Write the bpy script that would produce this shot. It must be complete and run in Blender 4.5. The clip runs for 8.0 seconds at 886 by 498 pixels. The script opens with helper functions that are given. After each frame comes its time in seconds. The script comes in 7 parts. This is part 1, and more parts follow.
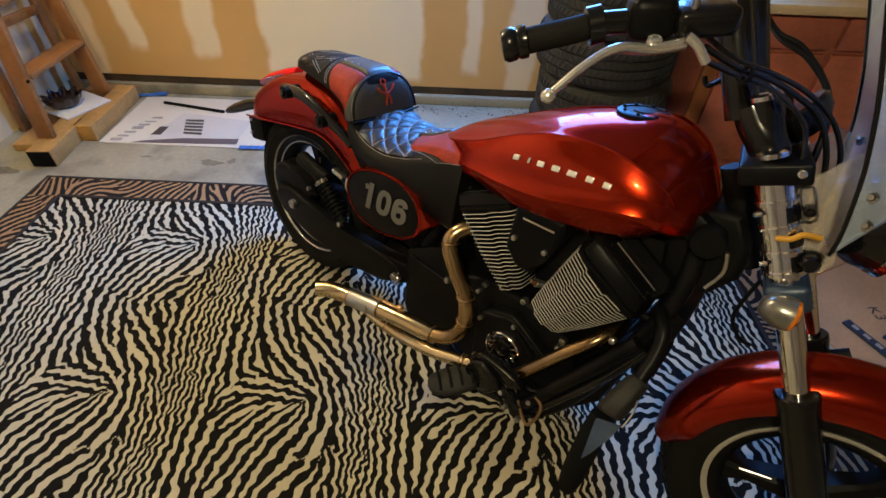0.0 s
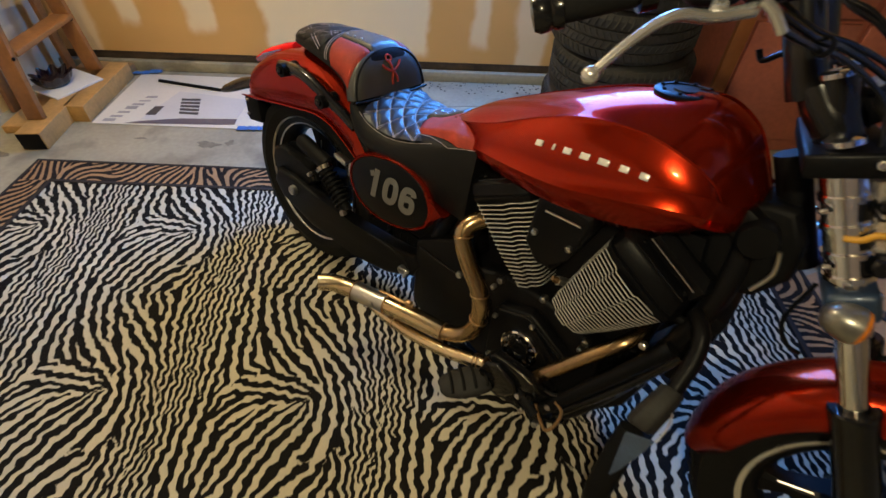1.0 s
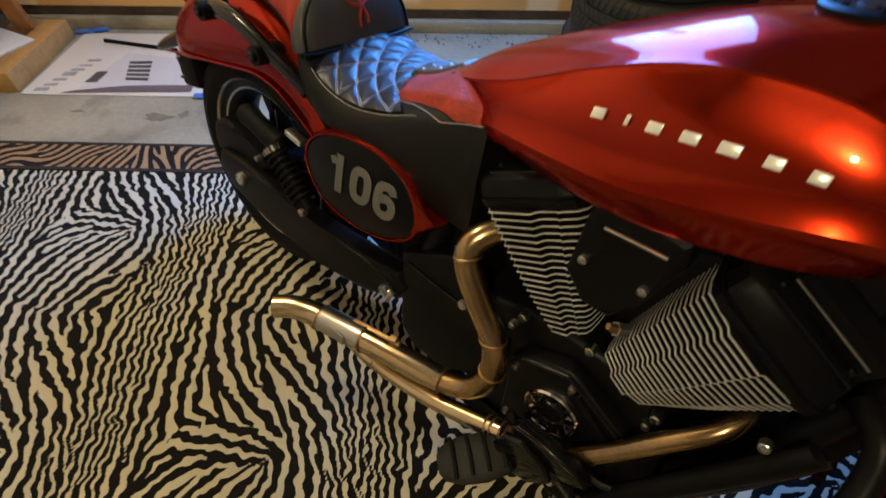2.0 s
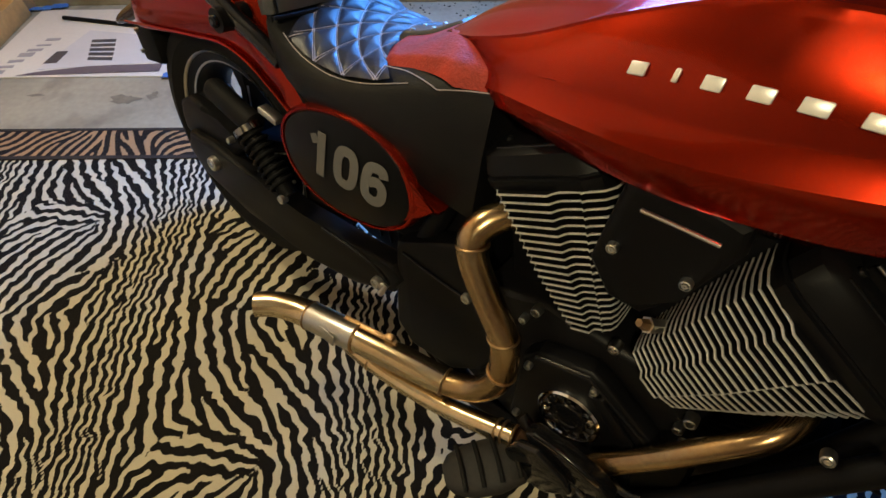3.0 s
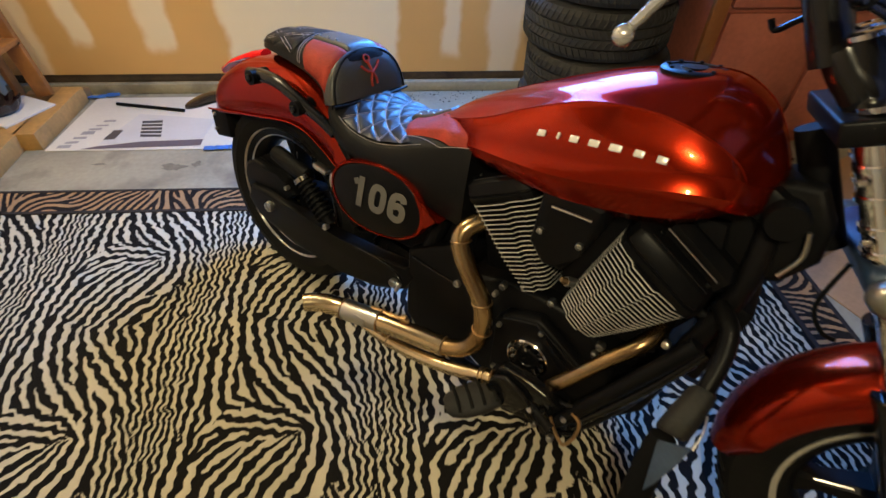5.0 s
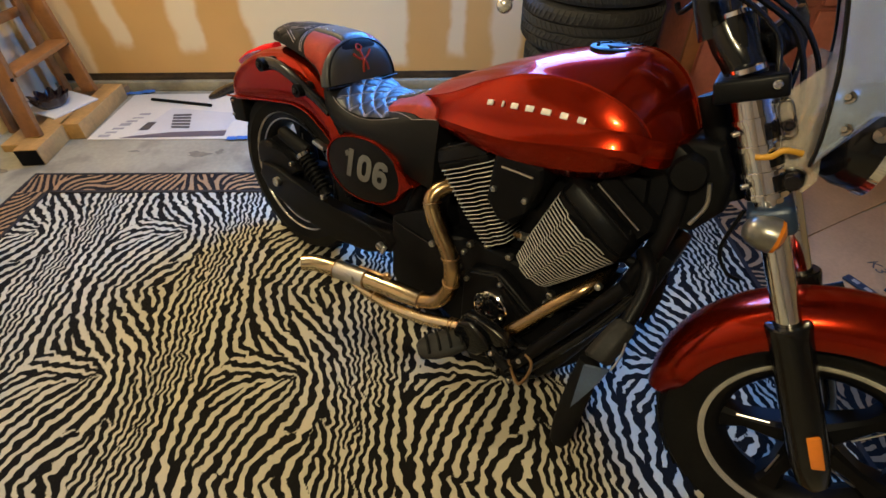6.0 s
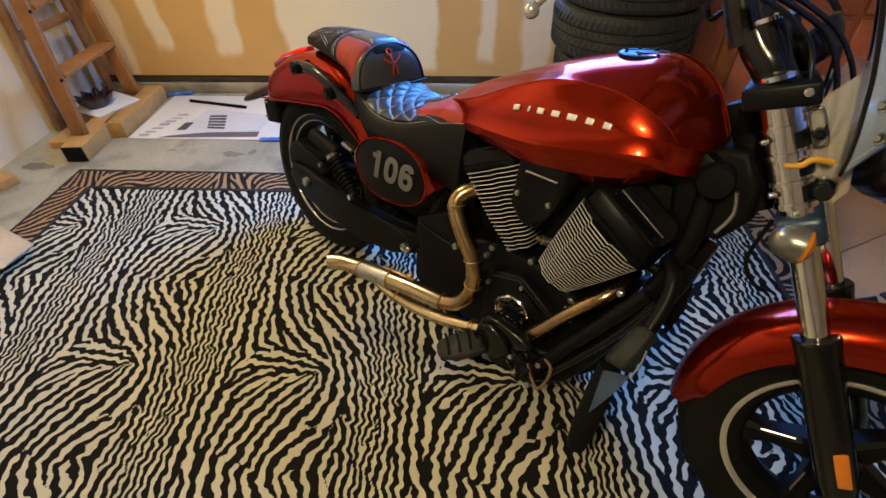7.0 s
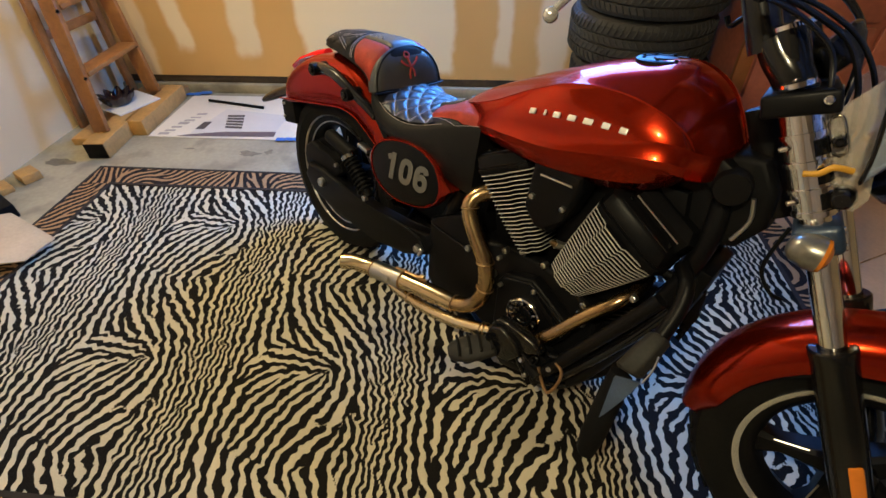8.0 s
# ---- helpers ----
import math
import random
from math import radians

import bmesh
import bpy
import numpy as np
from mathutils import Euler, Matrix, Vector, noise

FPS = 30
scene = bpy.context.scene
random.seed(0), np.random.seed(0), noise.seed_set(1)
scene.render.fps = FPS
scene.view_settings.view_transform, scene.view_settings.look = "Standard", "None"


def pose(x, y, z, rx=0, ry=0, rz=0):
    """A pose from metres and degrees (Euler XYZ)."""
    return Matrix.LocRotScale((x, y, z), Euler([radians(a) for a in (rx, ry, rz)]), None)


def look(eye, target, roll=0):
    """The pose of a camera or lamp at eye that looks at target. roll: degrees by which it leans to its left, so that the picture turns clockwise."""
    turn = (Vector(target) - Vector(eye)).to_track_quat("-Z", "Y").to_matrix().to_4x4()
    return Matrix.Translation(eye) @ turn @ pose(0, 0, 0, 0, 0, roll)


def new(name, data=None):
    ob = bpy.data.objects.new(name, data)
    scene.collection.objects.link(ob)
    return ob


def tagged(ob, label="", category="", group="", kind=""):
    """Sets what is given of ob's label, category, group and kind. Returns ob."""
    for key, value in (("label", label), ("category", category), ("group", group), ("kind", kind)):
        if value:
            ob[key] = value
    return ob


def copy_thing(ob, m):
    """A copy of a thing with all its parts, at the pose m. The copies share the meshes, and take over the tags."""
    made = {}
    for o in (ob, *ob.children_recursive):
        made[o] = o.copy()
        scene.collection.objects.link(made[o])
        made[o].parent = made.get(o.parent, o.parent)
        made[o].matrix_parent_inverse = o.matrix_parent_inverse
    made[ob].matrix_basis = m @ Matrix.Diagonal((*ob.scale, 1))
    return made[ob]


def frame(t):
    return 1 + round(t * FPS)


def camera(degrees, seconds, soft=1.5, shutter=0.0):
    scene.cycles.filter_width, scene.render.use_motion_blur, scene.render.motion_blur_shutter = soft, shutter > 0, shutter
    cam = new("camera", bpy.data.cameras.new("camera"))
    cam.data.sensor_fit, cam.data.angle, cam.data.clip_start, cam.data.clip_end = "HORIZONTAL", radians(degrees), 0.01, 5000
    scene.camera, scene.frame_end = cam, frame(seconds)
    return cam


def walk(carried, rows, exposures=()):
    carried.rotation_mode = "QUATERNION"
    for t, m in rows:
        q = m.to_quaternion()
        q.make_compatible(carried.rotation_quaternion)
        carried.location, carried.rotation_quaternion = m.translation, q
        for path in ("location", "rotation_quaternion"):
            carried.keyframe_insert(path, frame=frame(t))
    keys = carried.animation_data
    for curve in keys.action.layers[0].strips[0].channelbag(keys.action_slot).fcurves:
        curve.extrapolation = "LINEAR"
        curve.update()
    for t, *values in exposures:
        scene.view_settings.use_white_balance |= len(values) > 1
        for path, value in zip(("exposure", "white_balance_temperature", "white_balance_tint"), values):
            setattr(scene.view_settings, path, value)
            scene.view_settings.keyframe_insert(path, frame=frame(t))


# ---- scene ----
cam = camera(84.4, 8.0, shutter=0.5)
METRES, EYE, TILT, LEAN, TURN = 1.7, 1.8, -46.0, 0.0, 0.0
PATH = [
    (0, (0.869, 1.475, 1.41), (0.846, 2.942, 0.052), 2.0),
    (0.5, (0.862, 1.495, 1.398), (0.843, 2.934, 0.01), 2.0),
    (1, (0.848, 1.575, 1.367), (0.81, 2.979, -0.058), 1.4),
    (1.5, (0.838, 1.799, 1.274), (0.784, 3.183, -0.169), 0.9),
    (2, (0.856, 1.923, 1.155), (0.798, 3.219, -0.368), -0.5),
    (2.2, (0.846, 1.94, 1.122), (0.804, 3.212, -0.421), -0.2),
    (3.5, (0.838, 2.014, 1.085), (0.829, 3.242, -0.494), -1.4),
    (4, (0.83, 1.974, 1.115), (0.831, 3.223, -0.447), -1.1),
    (4.2, (0.816, 1.92, 1.15), (0.84, 3.24, -0.353), -0.3),
    (5.3, (0.799, 1.537, 1.319), (0.863, 2.991, -0.052), 0.5),
    (5.5, (0.845, 1.5, 1.322), (0.87, 2.962, -0.043), -0.4),
    (6, (0.926, 1.421, 1.314), (0.886, 2.894, -0.039), -1.1),
    (6.5, (0.942, 1.402, 1.316), (0.832, 2.88, -0.026), -2.0),
    (7, (0.931, 1.405, 1.317), (0.79, 2.889, -0.018), -2.0),
    (7.5, (0.926, 1.4, 1.319), (0.755, 2.885, -0.011), -2.2),
    (8, (0.927, 1.397, 1.318), (0.74, 2.886, -0.005), -1.9),
]
walk(cam, [(t, look(eye, target, roll)) for t, eye, target, roll in PATH],
     [(0, -0.12), (1, -0.16), (2, -0.24), (3.5, -0.02), (4, 0.04), (5.5, 0.03), (6.5, 0.10), (8, 0.09)])

# ---------------------------------------------------------------- world and light
world = bpy.data.worlds.new("sky")
scene.world = world
world.use_nodes = True
wn = world.node_tree.nodes
sky = wn.new("ShaderNodeTexSky")
sky.sky_type, sky.sun_disc = "NISHITA", False
sky.sun_elevation, sky.sun_rotation = radians(35), radians(200)
wn["Background"].inputs["Strength"].default_value = 0.12
world.node_tree.links.new(sky.outputs[0], wn["Background"].inputs[0])


def lamp(name, kind, where, energy, colour, size=0.1, target=None):
    data = bpy.data.lights.new(name, kind)
    data.energy, data.color = energy, colour
    if kind == "AREA":
        data.shape, data.size, data.size_y = "RECTANGLE", size[0], size[1]
    else:
        data.shadow_soft_size = size
    ob = new(name, data)
    ob.matrix_world = look(where, target) if target else pose(*where)
    return ob


# first bulb set from its highlights; second is unseen fill for the back wall
BULBS = ((0.50, 0.85, 2.36, 90), (-0.40, 3.25, 2.38, 70))
for bx, by, bz, watts in BULBS:
    lamp("bulb_and_fill_light", "POINT", (bx, by, bz), watts, (1.0, 0.875, 0.56), 0.05)
day = lamp("window_daylight", "AREA", (1.30, 4.27, 1.60), 96, (0.075, 0.32, 1.0), (0.92, 1.05), (0.0, 2.5, 0.1))
day.data.spread = radians(165)

# ---------------------------------------------------------------- materials


def material(name, colour, rough=0.5, metal=0.0, coat=0.0, vary=0.12, scale=6.0, fine=60.0, bump=0.0, spec=0.5, second=None):
    """A surface with two scales of variation in tone and gloss, and fine relief."""
    m = bpy.data.materials.new(name)
    m.use_nodes = True
    nt = m.node_tree
    n, link = nt.nodes, nt.links.new
    b = n["Principled BSDF"]
    co = n.new("ShaderNodeTexCoord")
    big, small = n.new("ShaderNodeTexNoise"), n.new("ShaderNodeTexNoise")
    big.inputs["Scale"].default_value, small.inputs["Scale"].default_value = scale, fine
    big.inputs["Detail"].default_value, small.inputs["Detail"].default_value = 5, 3
    link(co.outputs["Object"], big.inputs["Vector"])
    link(co.outputs["Object"], small.inputs["Vector"])
    mix = n.new("ShaderNodeMix")
    mix.data_type = "RGBA"
    dark = [c * (1 - vary * 1.6) for c in colour]
    light = [min(1, c * (1 + vary)) for c in colour]
    mix.inputs["A"].default_value = (*(second or dark), 1)
    mix.inputs["B"].default_value = (*light, 1)
    add = n.new("ShaderNodeMath")
    add.operation = "MULTIPLY_ADD"
    add.inputs[1].default_value, add.inputs[2].default_value = 0.45, 0.0
    link(small.outputs[0], add.inputs[0])
    tot = n.new("ShaderNodeMath")
    tot.operation = "MULTIPLY_ADD"
    tot.inputs[1].default_value = 1.1
    link(big.outputs[0], tot.inputs[0])
    link(add.outputs[0], tot.inputs[2])
    rng = n.new("ShaderNodeMapRange")
    rng.inputs["From Min"].default_value, rng.inputs["From Max"].default_value = 0.45, 1.1
    link(tot.outputs[0], rng.inputs["Value"])
    link(rng.outputs[0], mix.inputs["Factor"])
    link(mix.outputs["Result"], b.inputs["Base Color"])
    rr = n.new("ShaderNodeMapRange")
    rr.inputs["To Min"].default_value, rr.inputs["To Max"].default_value = max(0.02, rough * 0.8), min(1, rough * 1.2)
    link(big.outputs[0], rr.inputs["Value"])
    link(rr.outputs[0], b.inputs["Roughness"])
    b.inputs["Metallic"].default_value = metal
    b.inputs["Coat Weight"].default_value = coat
    b.inputs["Coat Roughness"].default_value = 0.05
    b.inputs["Specular IOR Level"].default_value = spec
    if bump:
        bp = n.new("ShaderNodeBump")
        bp.inputs["Strength"].default_value, bp.inputs["Distance"].default_value = bump, 0.004
        link(tot.outputs[0], bp.inputs["Height"])
        link(bp.outputs[0], b.inputs["Normal"])
    return m


def nodes_of(m):
    return m.node_tree.nodes, m.node_tree.links.new, m.node_tree.nodes["Principled BSDF"]


RED = material("candy_red_paint", (0.335, 0.019, 0.004), 0.22, 0.86, 0.65, 0.06, 3, 900)
RED.node_tree.nodes["Principled BSDF"].inputs["Specular Tint"].default_value = (0.9, 0.06, 0.02, 1)
RED.node_tree.nodes["Principled BSDF"].inputs["Coat Roughness"].default_value = 0.045
RED.node_tree.nodes["Principled BSDF"].inputs["Coat IOR"].default_value = 1.30
BLACK_GLOSS = material("gloss_black_paint", (0.006, 0.006, 0.0065), 0.20, 0.0, 0.3, 0.2, 5, 80, 0.0, 0.28)
BLACK_SATIN = material("satin_black_powder_coat", (0.0045, 0.0045, 0.0052), 0.40, 0.0, 0.0, 0.25, 8, 300, 0.05, 0.12)
BLACK_PLASTIC = material("black_plastic", (0.005, 0.005, 0.0055), 0.55, 0.0, 0.0, 0.2, 8, 200, 0.08, 0.10)
RUBBER = material("tyre_rubber", (0.008, 0.0078, 0.0075), 0.75, 0.0, 0.0, 0.35, 7, 150, 0.15, 0.13)
PEG_RUBBER = material("worn_peg_rubber", (0.017, 0.016, 0.015), 0.60, 0.0, 0.0, 0.35, 9, 150, 0.2, 0.3)
OLD_RUBBER = material("dusty_tyre_rubber", (0.046, 0.044, 0.041), 0.85, 0.0, 0.0, 0.35, 5, 120, 0.2)
LEATHER = material("black_leather", (0.0065, 0.0065, 0.007), 0.50, 0.0, 0.0, 0.25, 10, 420, 0.25, 0.18)
QUILT = material("quilted_black_leather", (0.020, 0.023, 0.032), 0.42, 0.0, 0.0, 0.2, 10, 420, 0.15, 0.40)
PAD_LEATHER = material("smooth_black_leather", (0.050, 0.052, 0.052), 0.42, 0.0, 0.1, 0.2, 8, 380, 0.12)
RED_LEATHER = material("red_leather", (0.34, 0.034, 0.018), 0.62, 0.0, 0.0, 0.30, 22, 260, 0.7, 0.3)
THREAD = material("pale_thread", (0.36, 0.32, 0.32), 0.7, vary=0.1)
CHROME = material("chrome", (0.86, 0.86, 0.87), 0.05, 1.0, 0.0, 0.05, 6, 60)
STEEL = material("brushed_aluminium", (0.62, 0.61, 0.58), 0.30, 1.0, 0.0, 0.12, 9, 300)
ALLOY = material("polished_alloy", (0.74, 0.73, 0.71), 0.22, 0.75, 0.0, 0.10, 9, 200)
RIM_EDGE = material("polished_rim_edge", (0.55, 0.54, 0.52), 0.28, 1.0, 0.0, 0.1, 9, 200)
FIN_EDGE = material("machined_fin_edge", (0.74, 0.72, 0.68), 0.38, 0.55, 0.0, 0.12, 12, 200)
EXHAUST = material("heat_tinted_stainless", (0.76, 0.64, 0.43), 0.20, 1.0, 0.0, 0.15, 9, 160, 0.02, second=(0.55, 0.40, 0.22))
HEADER = material("bronzed_header", (0.50, 0.365, 0.19), 0.24, 1.0, 0.0, 0.2, 8, 160, 0.02, second=(0.30, 0.18, 0.09))
DARK_CHROME = material("smoked_chrome", (0.30, 0.30, 0.29), 0.10, 1.0, 0.0, 0.05, 6, 60)
WELD = material("weld_bead", (0.42, 0.27, 0.14), 0.38, 1.0, 0.0, 0.3, 30, 300, 0.4)
SIGNAL_GREY = material("hazy_grey_chrome", (0.30, 0.29, 0.26), 0.30, 0.8, 0.0, 0.25, 14, 90)
AMBER = material("amber_lens", (0.75, 0.22, 0.02), 0.18, 0.0, 0.5, 0.1, 20, 90)
GREY_INK = material("grey_decal", (0.125, 0.12, 0.11), 0.55, vary=0.15)
SILVER_BADGE = material("pale_silver_badge", (0.78, 0.76, 0.70), 0.32, 0.3)
WOOD = material("aged_pine", (0.40, 0.22, 0.085), 0.55, vary=0.3, scale=4, fine=45, bump=0.15)
LADDER_WOOD = material("varnished_ladder_wood", (0.31, 0.125, 0.032), 0.45, vary=0.32, scale=4, fine=40, bump=0.1)
FRESH_WOOD = material("fresh_sawn_pine", (0.52, 0.285, 0.085), 0.62, vary=0.25, scale=5, fine=50, bump=0.15)
SILL_WOOD = material("dark_sill_plate", (0.075, 0.050, 0.030), 0.85, vary=0.4, scale=6, fine=60, bump=0.4)
CABINET_RED = material("mahogany_cabinet", (0.50, 0.155, 0.095), 0.40, 0.0, 0.15, 0.22, 2.5, 40, 0.05)
CABINET_EDGE = material("orange_brown_stile", (0.36, 0.13, 0.035), 0.42, vary=0.22, scale=3, fine=40)
BENCH_TOP = material("pale_bench_top", (0.60, 0.46, 0.28), 0.5, vary=0.15, scale=5, fine=60)
CARDBOARD = material("brown_cardboard", (0.42, 0.245, 0.125), 0.8, vary=0.18, scale=3, fine=80, bump=0.1)
WHITE_CARD = material("white_printed_card", (0.70, 0.66, 0.57), 0.55, vary=0.07, scale=3, fine=70)
PRINT_DARK = material("dark_print", (0.075, 0.065, 0.062), 0.6)
PRINT_GREY = material("grey_print", (0.36, 0.34, 0.33), 0.6)
BLUE_TAPE = material("blue_masking_tape", (0.045, 0.16, 0.48), 0.7, vary=0.15, scale=25, fine=200)
YELLOW = material("yellow_cable", (0.58, 0.29, 0.02), 0.5)
BLUE_PART = material("worn_blue_enamel_and_sky_tint", (0.024, 0.046, 0.090), 0.40, 0.2, 0.2, 0.3, 14, 200, 0.1)
CEILING_PAINT = material("ceiling_board", (0.30, 0.24, 0.16), 0.9, vary=0.08, scale=1.5, fine=60)
PALE_TAPE = material("pale_label_tape", (0.55, 0.52, 0.47), 0.7)


def glass(name, tint, rough=0.02):
    m = bpy.data.materials.new(name)
    m.use_nodes = True
    n, link, b = nodes_of(m)
    b.inputs["Base Color"].default_value = (*tint, 1)
    b.inputs["Roughness"].default_value = rough
    b.inputs["Transmission Weight"].default_value = 1.0
    b.inputs["IOR"].default_value = 1.2
    return m


# clear plate: a beige reflection is put into its tint and lower transmission
BEIGE_CLEAR = glass("beige_reflecting_acrylic_plate", (0.85, 0.76, 0.62), 0.12)
BEIGE_CLEAR.node_tree.nodes["Principled BSDF"].inputs["Transmission Weight"].default_value = 0.72
# blue tint and haze stand for the window's reflection in the screen
HAZE = glass("sky_hazed_acrylic_screen", (0.70, 0.80, 0.97), 0.16)
HAZE.node_tree.nodes["Principled BSDF"].inputs["Transmission Weight"].default_value = 0.74
RED_LENS = glass("red_lens", (0.9, 0.02, 0.02), 0.08)
RED_LENS.node_tree.nodes["Principled BSDF"].inputs["Transmission Weight"].default_value = 0.1
LAMP_GLASS = glass("headlamp_glass", (0.85, 0.9, 0.95), 0.03)


def drywall(name, base, mud, bands, seed):
    """Bare board with trowelled filler: soft upright bands (centre, half width, lower end) and one broad skim patch."""
    m = bpy.data.materials.new(name)
    m.use_nodes = True
    n, link, b = nodes_of(m)
    co, sep = n.new("ShaderNodeTexCoord"), n.new("ShaderNodeSeparateXYZ")
    warp = n.new("ShaderNodeTexNoise")
    warp.inputs["Scale"].default_value, warp.inputs["Detail"].default_value = 3.2, 4
    mapping = n.new("ShaderNodeMapping")
    mapping.inputs["Location"].default_value = (seed, seed * 2, 0)
    link(co.outputs["Object"], mapping.inputs["Vector"])
    link(mapping.outputs[0], warp.inputs["Vector"])
    va = n.new("ShaderNodeVectorMath")
    va.operation = "MULTIPLY_ADD"
    va.inputs[1].default_value = (0.16, 0.16, 0.22)
    link(warp.outputs["Color"], va.inputs[0])
    link(co.outputs["Object"], va.inputs[2])
    link(va.outputs[0], sep.inputs[0])

    def node(op, a, bb, c=None):
        k = n.new("ShaderNodeMath")
        k.operation = op
        for slot, v in zip(k.inputs, (a, bb, c)):
            if v is None:
                continue
            if isinstance(v, (int, float)):
                slot.default_value = v
            else:
                link(v, slot)
        return k.outputs[0]

    def step(value, lo, hi):
        k = n.new("ShaderNodeMapRange")
        k.interpolation_type = "SMOOTHSTEP"
        link(value, k.inputs["Value"])
        k.inputs["From Min"].default_value, k.inputs["From Max"].default_value = lo, hi
        return k.outputs[0]

    total = None
    for centre, half, low, strength in bands:
        d = node("ABSOLUTE", node("SUBTRACT", sep.outputs[0], centre + 0.08), 0)
        inside = step(node("SUBTRACT", half, d), -0.018, 0.024)
        above = step(sep.outputs[2], low + 0.07, low + 0.14)
        one = node("MULTIPLY", node("MULTIPLY", inside, above), strength)
        total = one if total is None else node("MAXIMUM", total, one)
    grime = n.new("ShaderNodeTexNoise")
    grime.inputs["Scale"].default_value, grime.inputs["Detail"].default_value = 1.6, 6
    link(co.outputs["Object"], grime.inputs["Vector"])
    tone = n.new("ShaderNodeMix")
    tone.data_type = "RGBA"
    tone.inputs["A"].default_value = (*[c * 0.82 for c in base], 1)
    tone.inputs["B"].default_value = (*[min(1, c * 1.12) for c in base], 1)
    link(grime.outputs[0], tone.inputs["Factor"])
    mix = n.new("ShaderNodeMix")
    mix.data_type = "RGBA"
    link(total, mix.inputs["Factor"])
    link(tone.outputs["Result"], mix.inputs["A"])
    mix.inputs["B"].default_value = (*mud, 1)
    link(mix.outputs["Result"], b.inputs["Base Color"])
    b.inputs["Roughness"].default_value = 0.82
    fine = n.new("ShaderNodeTexNoise")
    fine.inputs["Scale"].default_value = 140
    link(co.outputs["Object"], fine.inputs["Vector"])
    bump = n.new("ShaderNodeBump")
    bump.inputs["Strength"].default_value, bump.inputs["Distance"].default_value = 0.15, 0.003
    link(node("ADD", fine.outputs[0], node("MULTIPLY", total, 0.8)), bump.inputs["Height"])
    link(bump.outputs[0], b.inputs["Normal"])
    return m


BOARD_BACK = drywall("back_wall_board", (0.66, 0.385, 0.135), (0.86, 0.77, 0.58),
                     [(-1.02, 0.06, 0.28, 0.75), (-0.60, 0.075, 0.26, 0.75), (0.20, 0.46, 0.17, 0.85), (0.96, 0.05, 0.20, 0.7),
                      (1.24, 0.09, 0.02, 0.6), (-1.34, 0.10, -0.2, 0.5), (2.2, 0.10, 0.1, 0.7), (3.0, 0.10, 0.1, 0.7)], 0.0)
BOARD_LEFT = drywall("left_wall_board", (0.70, 0.53, 0.31), (0.80, 0.71, 0.54),
                     [(-0.2, 0.10, 0.0, 0.7), (-1.4, 0.10, 0.1, 0.8), (0.9, 0.12, 0.0, 0.7)], 3.0)
BOARD_PLAIN = material("plain_wall_board", (0.52, 0.41, 0.27), 0.85, vary=0.1, scale=1.5, fine=80)


def concrete():
    m = material("garage_concrete", (0.36, 0.325, 0.235), 0.55, 0.0, 0.0, 0.22, 2.2, 45, 0.12)
    n, link, b = nodes_of(m)
    co = n.new("ShaderNodeTexCoord")
    spots = n.new("ShaderNodeTexNoise")
    spots.inputs["Scale"].default_value, spots.inputs["Detail"].default_value = 4.5, 7
    link(co.outputs["Object"], spots.inputs["Vector"])
    rng = n.new("ShaderNodeMapRange")
    rng.inputs["From Min"].default_value, rng.inputs["From Max"].default_value = 0.53, 0.68
    link(spots.outputs[0], rng.inputs["Value"])
    src = b.inputs["Base Color"].links[0].from_socket
    mix = n.new("ShaderNodeMix")
    mix.data_type = "RGBA"
    k = n.new("ShaderNodeMath")
    k.operation, k.inputs[1].default_value = "MULTIPLY", 0.62
    link(rng.outputs[0], k.inputs[0])
    link(k.outputs[0], mix.inputs["Factor"])
    link(src, mix.inputs["A"])
    mix.inputs["B"].default_value = (0.13, 0.115, 0.09, 1)
    link(mix.outputs["Result"], b.inputs["Base Color"])
    return m


CONCRETE = concrete()
STAIN = material("oil_stain", (0.18, 0.158, 0.112), 0.5, vary=0.3, scale=20, fine=90)


